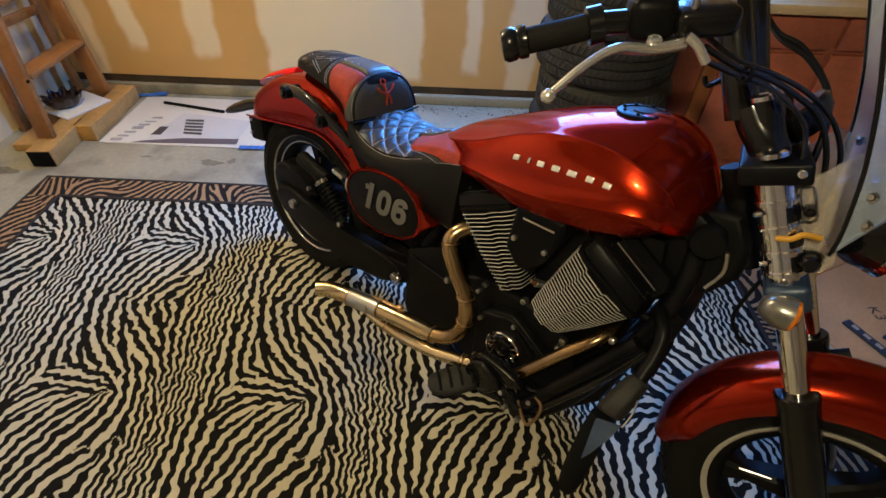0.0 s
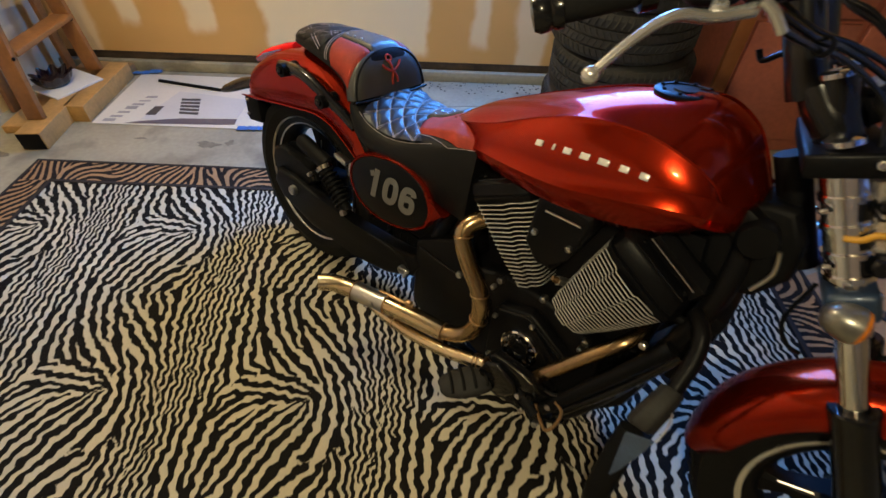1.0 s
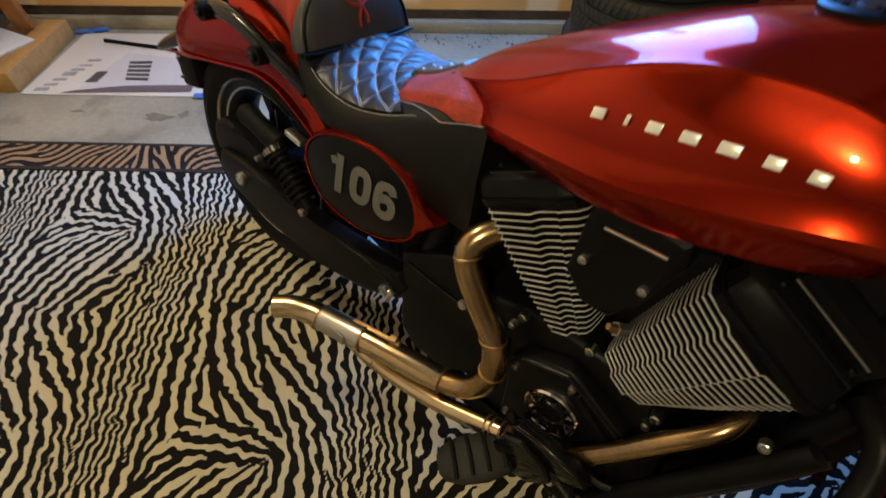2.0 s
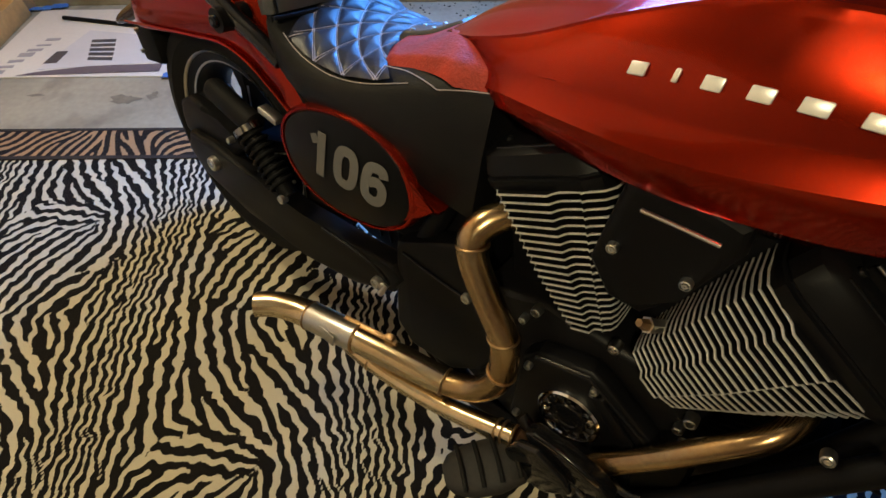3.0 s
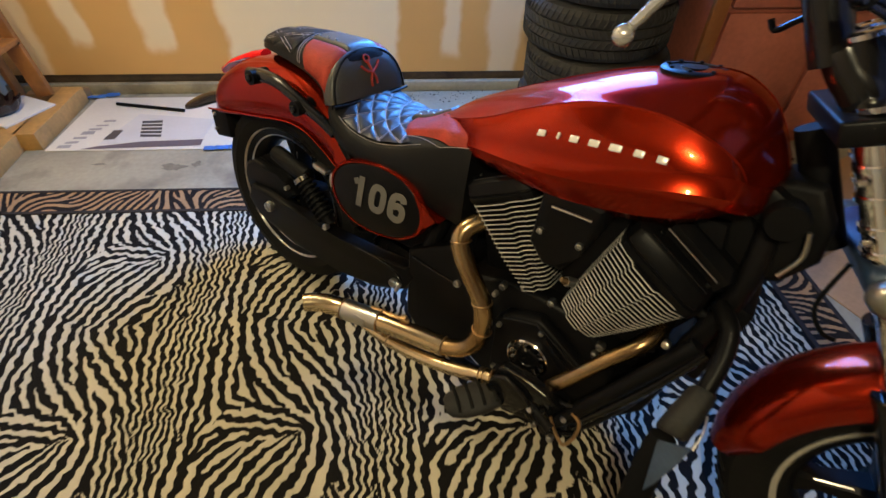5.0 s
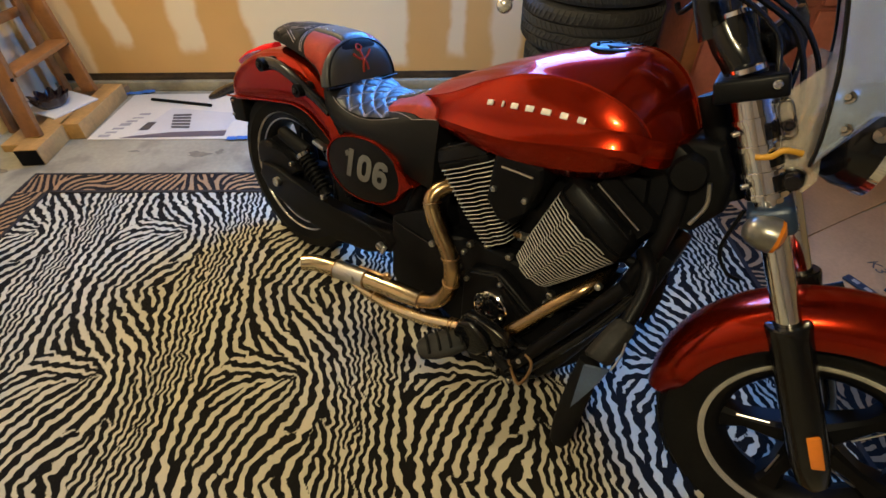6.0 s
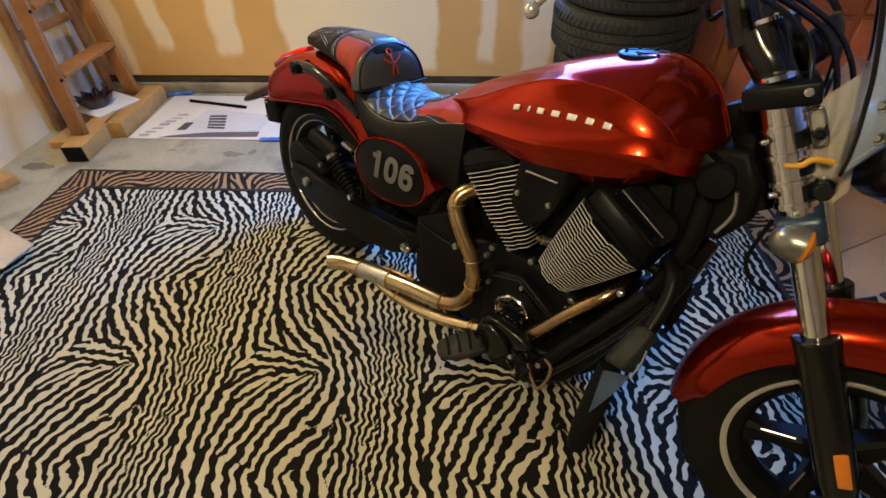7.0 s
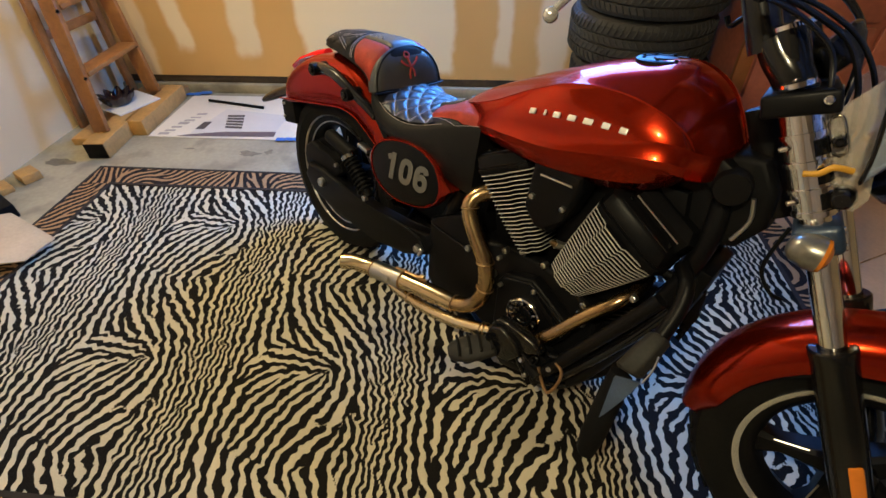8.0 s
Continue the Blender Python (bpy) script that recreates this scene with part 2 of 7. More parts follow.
def rug_material(name, light, dark, edge_noise=0.10):
    """Pile in two yarns: the woven figure is the mesh's own smooth field, cut at zero with a frayed edge."""
    m = bpy.data.materials.new(name)
    m.use_nodes = True
    n, link, b = nodes_of(m)
    at = n.new("ShaderNodeAttribute")
    at.attribute_name = "figure"
    co = n.new("ShaderNodeTexCoord")
    fray, cloud, pile = n.new("ShaderNodeTexNoise"), n.new("ShaderNodeTexNoise"), n.new("ShaderNodeTexNoise")
    fray.inputs["Scale"].default_value, fray.inputs["Detail"].default_value = 190, 2
    cloud.inputs["Scale"].default_value, cloud.inputs["Detail"].default_value = 3.0, 5
    pile.inputs["Scale"].default_value, pile.inputs["Detail"].default_value = 420, 2
    for k in (fray, cloud, pile):
        link(co.outputs["Object"], k.inputs["Vector"])
    s = n.new("ShaderNodeMath")
    s.operation, s.inputs[1].default_value = "MULTIPLY_ADD", edge_noise * 5
    link(fray.outputs[0], s.inputs[0])
    link(at.outputs["Fac"], s.inputs[2])
    cut = n.new("ShaderNodeMapRange")
    cut.inputs["From Min"].default_value, cut.inputs["From Max"].default_value = edge_noise * 2.5 + 0.16, edge_noise * 2.5 + 0.24
    link(s.outputs[0], cut.inputs["Value"])
    tone = n.new("ShaderNodeMix")
    tone.data_type = "RGBA"
    tone.inputs["A"].default_value = (*[c * 0.80 for c in light], 1)
    tone.inputs["B"].default_value = (*[min(1, c * 1.10) for c in light], 1)
    link(cloud.outputs[0], tone.inputs["Factor"])
    mix = n.new("ShaderNodeMix")
    mix.data_type = "RGBA"
    mix.inputs["A"].default_value = (*dark, 1)
    link(tone.outputs["Result"], mix.inputs["B"])
    link(cut.outputs[0], mix.inputs["Factor"])
    link(mix.outputs["Result"], b.inputs["Base Color"])
    b.inputs["Roughness"].default_value = 0.75
    b.inputs["Sheen Weight"].default_value = 0.02
    b.inputs["Specular IOR Level"].default_value = 0.1
    b.inputs["Sheen Roughness"].default_value = 0.4
    bump = n.new("ShaderNodeBump")
    bump.inputs["Strength"].default_value, bump.inputs["Distance"].default_value = 0.5, 0.004
    h = n.new("ShaderNodeMath")
    h.operation, h.inputs[1].default_value = "MULTIPLY_ADD", 0.6
    link(cut.outputs[0], h.inputs[0])
    link(pile.outputs[0], h.inputs[2])
    link(h.outputs[0], bump.inputs["Height"])
    link(bump.outputs[0], b.inputs["Normal"])
    return m


RUG_FIELD = rug_material("zebra_pile", (0.61, 0.55, 0.41), (0.007, 0.006, 0.0055), 0.17)
RUG_BORDER = rug_material("tan_zebra_pile", (0.40, 0.235, 0.115), (0.014, 0.011, 0.010))
RUG_LINE = material("dark_brown_rug_line", (0.020, 0.014, 0.011), 0.9, vary=0.3, scale=20, fine=300, bump=0.4)

# ---------------------------------------------------------------- mesh helpers


def finish(bm, mat, sharp=38):
    bmesh.ops.recalc_face_normals(bm, faces=bm.faces)
    lim = radians(sharp)
    for f in bm.faces:
        f.smooth = True
    for e in bm.edges:
        e.smooth = len(e.link_faces) == 2 and e.calc_face_angle(0) < lim
    me = bpy.data.meshes.new("mesh")
    bm.to_mesh(me)
    bm.free()
    for m in mat if isinstance(mat, (list, tuple)) else [mat]:
        me.materials.append(m)
    return me


def part(name, bm, mat, parent=None, label="", sharp=38):
    me = finish(bm, mat, sharp)
    me.name = name
    ob = new(name, me)
    if parent:
        ob.parent = parent
    if label:
        ob["label"] = label
    return ob


def thing(name, label, category, m=None, group="", kind=""):
    ob = new(name)
    ob.empty_display_size = 0.1
    ob.matrix_world = m or Matrix()
    return tagged(ob, label, category, group, kind)


def box(bm, c, size, rot=(0, 0, 0), bevel=0.0, segs=2):
    r = bmesh.ops.create_cube(bm, size=1)
    vs = r["verts"]
    m = pose(*c, *rot) @ Matrix.Diagonal((*size, 1))
    bmesh.ops.transform(bm, matrix=m, verts=vs)
    if bevel:
        es = list({e for v in vs for e in v.link_edges})
        bmesh.ops.bevel(bm, geom=es, offset=bevel, segments=segs, profile=0.5, affect="EDGES")
    return bm


def frames_along(pts):
    out, up = [], None
    for i, p in enumerate(pts):
        d = (pts[min(i + 1, len(pts) - 1)] - pts[max(i - 1, 0)]).normalized()
        if up is None:
            up = d.orthogonal().normalized()
        up = (up - d * up.dot(d)).normalized()
        out.append((p, up.copy(), d.cross(up).normalized()))
    return out


def curve(pts, n=8):
    """A smooth line through the points."""
    v = [Vector(p) for p in pts]
    if len(v) < 3 or n < 2:
        return v
    out = []
    for i in range(len(v) - 1):
        a, b, c, d = v[max(i - 1, 0)], v[i], v[i + 1], v[min(i + 2, len(v) - 1)]
        for k in range(n):
            t = k / n
            out.append(0.5 * (2 * b + (c - a) * t + (2 * a - 5 * b + 4 * c - d) * t * t + (3 * b - a - 3 * c + d) * t ** 3))
    out.append(v[-1])
    return out


def loft(bm, rings, cap=True, closed=True):
    made = [[bm.verts.new(p) for p in r] for r in rings]
    for a, b in zip(made, made[1:]):
        k = len(a)
        for i in range(k if closed else k - 1):
            j = (i + 1) % k
            bm.faces.new((a[i], a[j], b[j], b[i]))
    if cap and closed:
        bm.faces.new(list(reversed(made[0])))
        bm.faces.new(made[-1])
    return bm


def tube(bm, pts, r, segs=14, n=8, flat=1.0, cap=True):
    line = curve(pts, n)
    k = len(line)
    rings = []
    for i, (p, u, w) in enumerate(frames_along(line)):
        if callable(r):
            rad = r(i / max(1, k - 1))
        else:
            rad = r
        rings.append([p + (u * math.cos(a) + w * math.sin(a) * flat) * rad for a in (math.tau * q / segs for q in range(segs))])
    return loft(bm, rings, cap)


def rod(bm, a, b, r, r2=None, segs=16):
    a, b = Vector(a), Vector(b)
    r2 = r if r2 is None else r2
    return tube(bm, [a, b], lambda t: r + (r2 - r) * t, segs, 1)


def lathe(bm, profile, centre, axis, segs=48, cap=False):
    """Turns a profile of (radius, along) about an axis."""
    c, ax = Vector(centre), Vector(axis).normalized()
    u = ax.orthogonal().normalized()
    w = ax.cross(u)
    rings = [[c + ax * z + (u * math.cos(a) + w * math.sin(a)) * r for a in (math.tau * i / segs for i in range(segs))] for r, z in profile]
    return loft(bm, rings, cap)


def ring_lathe(bm, profile, centre, axis, segs=56):
    """A closed profile turned about an axis, such as a tyre."""
    return lathe(bm, list(profile) + [profile[0]], centre, axis, segs)


def prism(bm, outline, y0, y1, bevel=0.0, segs=2):
    """An outline in x and z, thick from y0 to y1."""
    a = [bm.verts.new((x, y0, z)) for x, z in outline]
    b = [bm.verts.new((x, y1, z)) for x, z in outline]
    k = len(a)
    fa = bm.faces.new(a)
    fb = bm.faces.new(list(reversed(b)))
    for i in range(k):
        j = (i + 1) % k
        bm.faces.new((a[j], a[i], b[i], b[j]))
    if bevel:
        es = list(fa.edges) + list(fb.edges)
        bmesh.ops.bevel(bm, geom=es, offset=bevel, segments=segs, profile=0.5, affect="EDGES")
    return bm


def bolt(name, where, axis, r, parent, mat=None, h=0.008):
    bm = bmesh.new()
    ax, r = Vector(axis).normalized(), r * 0.86
    lathe(bm, [(0.0005, h), (r * 0.45, h), (r * 0.5, h * 0.7), (r * 0.62, h * 0.7), (r * 0.7, h), (r * 0.92, h * 0.9), (r, h * 0.5), (r, -0.006)], where, ax, 14)
    return part(name, bm, mat or STEEL, parent)


def text_mesh(name, body, size, m, mat, parent, depth=0.0015, label="", bold=0.0):
    """Letters of the built-in font, cut to a mesh; bold thickens the strokes by laying shifted copies over one another."""
    cu = bpy.data.curves.new(name, "FONT")
    cu.body, cu.size, cu.extrude, cu.align_x, cu.align_y = body, size, depth, "CENTER", "CENTER"
    tmp = new(name, cu)
    bpy.context.view_layer.update()
    src = bpy.data.meshes.new_from_object(tmp.evaluated_get(bpy.context.evaluated_depsgraph_get()))
    bpy.data.objects.remove(tmp)
    bm = bmesh.new()
    shifts = [(0, 0)] if not bold else [(bold * math.cos(a), bold * 0.8 * math.sin(a)) for a in (math.tau * i / 8 for i in range(8))] + [(0, 0)]
    for k, (dx, dy) in enumerate(shifts):
        had = len(bm.verts)
        bm.from_mesh(src)
        bm.verts.ensure_lookup_table()
        bmesh.ops.translate(bm, verts=bm.verts[had:], vec=(dx, dy, 0.00012 * k))
    me = bpy.data.meshes.new(name)
    bm.to_mesh(me)
    bm.free()
    me.materials.append(mat)
    for p in me.polygons:
        p.material_index = 0
    ob = new(name, me)
    ob.parent = parent
    ob.matrix_local = m
    if label:
        ob["label"] = label
    return ob


# ---------------------------------------------------------------- garage shell
LEFT, BACK, RIGHT, FRONT, TOP = -1.54, 4.33, 5.4, -3.4, 2.5


def structure(name, bm, mat, label, category):
    return tagged(part(name, bm, mat), label, category, kind="structure")


structure("floor", box(bmesh.new(), ((LEFT + RIGHT) / 2, (BACK + FRONT) / 2, -0.06), (RIGHT - LEFT + 0.4, BACK - FRONT + 0.4, 0.12)), CONCRETE,
          "worn grey concrete garage floor with stains", "floor")
# back wall with a window opening above the bench
WX0, WX1, WZ0, WZ1 = 0.78, 2.02, 1.06, 2.15
bm = bmesh.new()
for x0, x1, z0, z1 in ((LEFT, WX0, 0.11, TOP), (WX1, RIGHT, 0.11, TOP), (WX0, WX1, 0.11, WZ0), (WX0, WX1, WZ1, TOP)):
    box(bm, ((x0 + x1) / 2, BACK + 0.07, (z0 + z1) / 2), (x1 - x0, 0.14, z1 - z0))
structure("wall_back", bm, BOARD_BACK, "bare tan drywall with pale trowelled filler patches", "wall")
bm = bmesh.new()
box(bm, (LEFT - 0.07, (BACK + FRONT) / 2, TOP / 2), (0.14, BACK - FRONT + 0.3, TOP))
structure("wall_left", bm, BOARD_LEFT, "bare cream drywall with filler patches", "wall")
# unseen walls and ceiling, assumed here; distance and tone set the bounced light
structure("wall_right", box(bmesh.new(), (RIGHT + 0.07, (BACK + FRONT) / 2, TOP / 2), (0.14, BACK - FRONT + 0.3, TOP)), BOARD_PLAIN,
          "assumed plain tan wall board, out of view", "wall")
structure("wall_front", box(bmesh.new(), ((LEFT + RIGHT) / 2, FRONT - 0.07, TOP / 2), (RIGHT - LEFT, 0.14, TOP)), BOARD_PLAIN,
          "assumed plain tan wall board, out of view", "wall")
structure("ceiling", box(bmesh.new(), ((LEFT + RIGHT) / 2, (BACK + FRONT) / 2, TOP + 0.06), (RIGHT - LEFT + 0.3, BACK - FRONT + 0.3, 0.12)), CEILING_PAINT,
          "assumed plain board garage ceiling, out of view", "ceiling")
bm = bmesh.new()
box(bm, ((LEFT + RIGHT) / 2, BACK + 0.045, 0.085), (RIGHT - LEFT, 0.07, 0.05), bevel=0.004)
structure("sill_plate", bm, SILL_WOOD, "dark weathered wooden sill plate under the drywall", "trim")
bm = bmesh.new()
box(bm, ((LEFT + RIGHT) / 2, BACK + 0.04, 0.03), (RIGHT - LEFT, 0.12, 0.06), bevel=0.006)
structure("concrete_curb", bm, CONCRETE, "low grey concrete curb along the wall", "curb")
# window
win = thing("window_1", "small garage window with a white frame", "window", pose((WX0 + WX1) / 2, BACK + 0.06, (WZ0 + WZ1) / 2), kind="structure")
w, h = WX1 - WX0, WZ1 - WZ0
bm = bmesh.new()
for c, s in (((0, 0, h / 2 - 0.02), (w, 0.06, 0.04)), ((0, 0, -h / 2 + 0.02), (w, 0.06, 0.04)), ((w / 2 - 0.02, 0, 0), (0.04, 0.06, h - 0.08)),
             ((-w / 2 + 0.02, 0, 0), (0.04, 0.06, h - 0.08)), ((0, 0, 0), (0.04, 0.05, h - 0.08))):
    box(bm, c, s, bevel=0.004)
part("window_frame", bm, material("white_vinyl", (0.75, 0.75, 0.73), 0.4), win)
for sx in (-1, 1):
    pane = part("pane", box(bmesh.new(), (sx * w / 4, 0.01, 0), (w / 2 - 0.06, 0.005, h - 0.08)), glass("window_glass", (1, 1, 1), 0.0), win)
    pane.visible_shadow = False

# ceiling holders for both lamps: out of view, the second is only added fill
for bx, by, bz, watts in BULBS:
    bulb = thing("unseen_ceiling_bulb", "warm bulb in a white ceiling holder, assumed out of view", "lamp", pose(bx, by, TOP), "ceiling bulbs")
    part("holder", lathe(bmesh.new(), [(0.001, -0.035), (0.03, -0.035), (0.045, -0.02), (0.055, 0.0)], (0, 0, 0), (0, 0, 1), 24), material("white_porcelain", (0.8, 0.8, 0.78), 0.3), bulb)

# ---------------------------------------------------------------- zebra rug
RX0, RX1, RY0, RY1, BORDER, LINE = -1.095, 2.18, 1.655, 3.385, 0.155, 0.016
TILE_X, TILE_Y, TX, TY = 0.627, 0.69, 0.537, 2.28
# lie of the stripes over one repeat of the weave: across, along, degrees
LIE = [(0.00, 0.40, 84), (0.05, -0.09, 108), (0.05, -0.24, 110), (0.13, 0.27, 101), (0.18, -0.37, 75), (0.22, 0.03, 99), (0.23, -0.50, 88),
       (0.27, -0.15, 98), (0.30, 0.17, 97), (0.30, -0.42, 100), (0.35, -0.24, 92), (0.40, 0.27, 87), (0.46, 0.15, 102), (0.47, 0.39, 104),
       (0.48, -0.12, 49), (0.51, 0.29, 112), (0.52, -0.25, 72), (0.56, 0.02, 177), (0.58, 0.41, 113), (0.61, 0.26, 127), (0.66, -0.36, 66),
       (0.71, -0.13, 50), (0.71, 0.00, 0), (0.71, 0.23, 132), (0.76, 0.13, 142), (0.76, 0.42, 129), (0.76, -0.24, 70), (0.82, -0.41, 54),
       (0.84, 0.22, 134), (0.88, -0.33, 30), (0.90, 0.45, 140), (0.93, -0.22, 67), (0.96, 0.26, 137)]


def stripes(nx, ny, sx, sy, angle, wave, seed, rounds=26):
    """Grows stripes that follow an angle field with a given spacing: noise, filtered again and again along the lie."""
    rng = np.random.RandomState(seed)
    fx, fy = np.meshgrid(np.fft.fftfreq(nx, sx / nx), np.fft.fftfreq(ny, sy / ny), indexing="ij")
    field = rng.randn(nx, ny)
    bank_a, bank_w = 14, np.array([0.018, 0.024, 0.031, 0.041])
    filters = []
    for i in range(bank_a):
        th = math.pi * i / bank_a + math.pi / 2
        for lam in bank_w:
            k = 1 / lam
            kx, ky = k * math.cos(th), k * math.sin(th)
            filters.append(sum(np.exp(-((fx - s * kx) * math.cos(th) + (fy - s * ky) * math.sin(th)) ** 2 / (2 * (0.36 * k) ** 2)
                                      - (-(fx - s * kx) * math.sin(th) + (fy - s * ky) * math.cos(th)) ** 2 / (2 * (0.17 * k) ** 2)) for s in (1, -1)))
    ia = (angle % math.pi) / math.pi * bank_a
    wi = np.interp(wave, bank_w, np.arange(len(bank_w)))
    weights = []
    for i in range(bank_a):
        da = np.abs((ia - i + bank_a / 2) % bank_a - bank_a / 2)
        for j in range(len(bank_w)):
            weights.append(np.clip(1 - da, 0, 1) * np.clip(1 - np.abs(wi - j), 0, 1))
    for _ in range(rounds):
        spec = np.fft.fft2(field)
        out = np.zeros_like(field)
        for flt, wgt in zip(filters, weights):
            if wgt.max() > 0.001:
                out += wgt * np.real(np.fft.ifft2(spec * flt))
        out /= out.std() + 1e-9
        field = np.tanh(1.6 * out)
    return field


def woven_tile():
    nx, ny = 144, 158
    u, v = np.meshgrid(np.arange(nx) / nx, np.arange(ny) / ny, indexing="ij")
    c2, s2 = np.zeros_like(u), np.zeros_like(u)
    for a, b, deg in LIE:
        du = (u - a + 0.5) % 1 - 0.5
        dv = (v - b + 0.5) % 1 - 0.5
        wgt = 1 / (0.0016 + (du * TILE_X) ** 2 + (dv * TILE_Y) ** 2) ** 1.6
        c2 += wgt * math.cos(2 * radians(deg))
        s2 += wgt * math.sin(2 * radians(deg))
    ang = 0.5 * np.arctan2(s2, c2)
    dense = np.exp(-(((u - 0.17 + 0.5) % 1 - 0.5) / 0.13) ** 2)
    spine = np.exp(-(((v + 0.5) % 1 - 0.5) / 0.10) ** 2)
    wave = 0.0375 - 0.0215 * dense - 0.008 * spine + 0.0035 * np.sin(7 * math.tau * u) * np.sin(5 * math.tau * v)
    ang = ang + 0.10 * np.sin(math.tau * (4 * u + 3 * v)) + 0.07 * np.sin(math.tau * (7 * v - 3 * u) + 1)
    return stripes(nx, ny, TILE_X, TILE_Y, ang, wave, 5, 16)


def rug():
    th = thing("zebra_rug", "black and ivory zebra-striped rug with a tan striped border", "rug", pose(0, 0, 0))
    tile = woven_tile()
    nx, ny = tile.shape

    def sample(x, y):
        # uneven weaving: the stripes' edges wander by a few millimetres
        dx = 0.0040 * np.sin(x * 47 + 3 * np.sin(y * 39)) + 0.0026 * np.sin(y * 173 + x * 91 + 2 * np.sin(x * 57))
        dy = 0.0040 * np.sin(y * 51 + 3 * np.sin(x * 41)) + 0.0026 * np.sin(x * 167 - y * 83 + 2 * np.sin(y * 61))
        x, y = x + dx, y + dy
        a, b = ((x - TX) / TILE_X % 1) * nx, ((y - TY) / TILE_Y % 1) * ny
        i, j = np.floor(a).astype(int), np.floor(b).astype(int)
        p, q = a - i, b - j
        return ((1 - p) * (1 - q) * tile[i % nx, j % ny] + p * (1 - q) * tile[(i + 1) % nx, j % ny]
                + (1 - p) * q * tile[i % nx, (j + 1) % ny] + p * q * tile[(i + 1) % nx, (j + 1) % ny])

    def sheet(name, x0, x1, y0, y1, step, value, mat, z=0.011, label=""):
        kx, ky = int((x1 - x0) / step) + 1, int((y1 - y0) / step) + 1
        xs, ys = np.meshgrid(np.linspace(x0, x1, kx), np.linspace(y0, y1, ky), indexing="ij")
        val = value(xs, ys)
        wavy = 0.0012 * np.sin(xs * 7.0 + ys * 3.0) + 0.0008 * np.sin(ys * 11.0 - xs * 2.0)
        co = np.stack([xs, ys, z + wavy], -1).reshape(-1, 3)
        idx = np.arange(kx * ky).reshape(kx, ky)
        quads = np.stack([idx[:-1, :-1], idx[1:, :-1], idx[1:, 1:], idx[:-1, 1:]], -1).reshape(-1, 4)
        me = bpy.data.meshes.new(name)
        me.from_pydata(co.tolist(), [], quads.tolist())
        at = me.attributes.new("figure", "FLOAT", "POINT")
        at.data.foreach_set("value", val.reshape(-1).astype(np.float32))
        me.materials.append(mat)
        ob = new(name, me)
        ob.parent = th
        if label:
            ob["label"] = label
        return ob

    ix0, ix1, iy0, iy1 = RX0 + BORDER, RX1 - BORDER, RY0 + BORDER, RY1 - BORDER
    sheet("field", ix0, ix1, iy0, iy1, 0.005, sample, RUG_FIELD)
    # border strips: stripes run mostly across each strip, wandering
    for name, x0, x1, y0, y1, base, seed in (("border_strip", RX0 + LINE, RX1 - LINE, iy1, RY1 - LINE, 62, 11), ("border_strip", RX0 + LINE, RX1 - LINE, RY0 + LINE, iy0, 62, 12),
                                             ("border_strip", RX0 + LINE, ix0, iy0, iy1, 28, 13), ("border_strip", ix1, RX1 - LINE, iy0, iy1, 28, 14)):
        lx, ly = x1 - x0, y1 - y0
        kx, ky = max(32, int(lx / 0.006)), max(32, int(ly / 0.006))
        gx, gy = np.meshgrid(np.linspace(0, lx, kx), np.linspace(0, ly, ky), indexing="ij")
        ang = radians(base) + 0.95 * np.sin(gx * 8 + seed) * np.cos(gy * 9 + seed * 2) + 0.6 * np.sin((gx + gy) * 17 + seed)
        fld = stripes(kx, ky, lx, ly, ang, 0.031 + 0.006 * np.sin(gx * 11 + seed) * np.sin(gy * 13), seed, 8)

        def value(xs, ys, fld=fld, x0=x0, y0=y0, lx=lx, ly=ly):
            i = np.clip(np.round((xs - x0) / lx * (fld.shape[0] - 1)).astype(int), 0, fld.shape[0] - 1)
            j = np.clip(np.round((ys - y0) / ly * (fld.shape[1] - 1)).astype(int), 0, fld.shape[1] - 1)
            return fld[i, j]
        sheet(name, x0, x1, y0, y1, 0.006, value, RUG_BORDER, label="tan and black striped border")
    bm = bmesh.new()
    for x0, x1, y0, y1 in ((RX0, RX1, RY1 - LINE, RY1), (RX0, RX1, RY0, RY0 + LINE), (RX0, RX0 + LINE, RY0 + LINE, RY1 - LINE), (RX1 - LINE, RX1, RY0 + LINE, RY1 - LINE)):
        box(bm, ((x0 + x1) / 2, (y0 + y1) / 2, 0.0065), (x1 - x0, y1 - y0, 0.013), bevel=0.003)
    part("binding", bm, RUG_LINE, th, "dark brown bound edge")
    bm = bmesh.new()
    for x0, x1, y0, y1 in ((ix0, ix1, iy1 - 0.008, iy1 + 0.008), (ix0, ix1, iy0 - 0.008, iy0 + 0.008), (ix0 - 0.008, ix0 + 0.008, iy0 - 0.008, iy1 + 0.008), (ix1 - 0.008, ix1 + 0.008, iy0 - 0.008, iy1 + 0.008)):
        box(bm, ((x0 + x1) / 2, (y0 + y1) / 2, 0.0105), (x1 - x0, y1 - y0, 0.009))
    part("inner_line", bm, RUG_LINE, th, "dark woven line")
    return th


rug()

# ---------------------------------------------------------------- motorcycle
# its own axes: x forward, y to its left, z up; the origin is the rear tyre's contact; it leans on its side stand
BIKE = pose(0.3585, 2.9116, 0.0105, 0, 0, -38.22) @ pose(0, 0, 0, -10, 0, 0)
bike = thing("motorcycle", "candy-red cruiser motorcycle with black engine leaning on its stand", "motorcycle", BIKE)
REAR, FRONT_AXLE_U = Vector((0.0, 0.0, 0.307)), -0.7374
HEAD, RAKE, STEER = Vector((1.2183, 0, 0.9)), radians(30.67), radians(9.36)
AX_UP = Vector((-math.sin(RAKE), 0, math.cos(RAKE)))
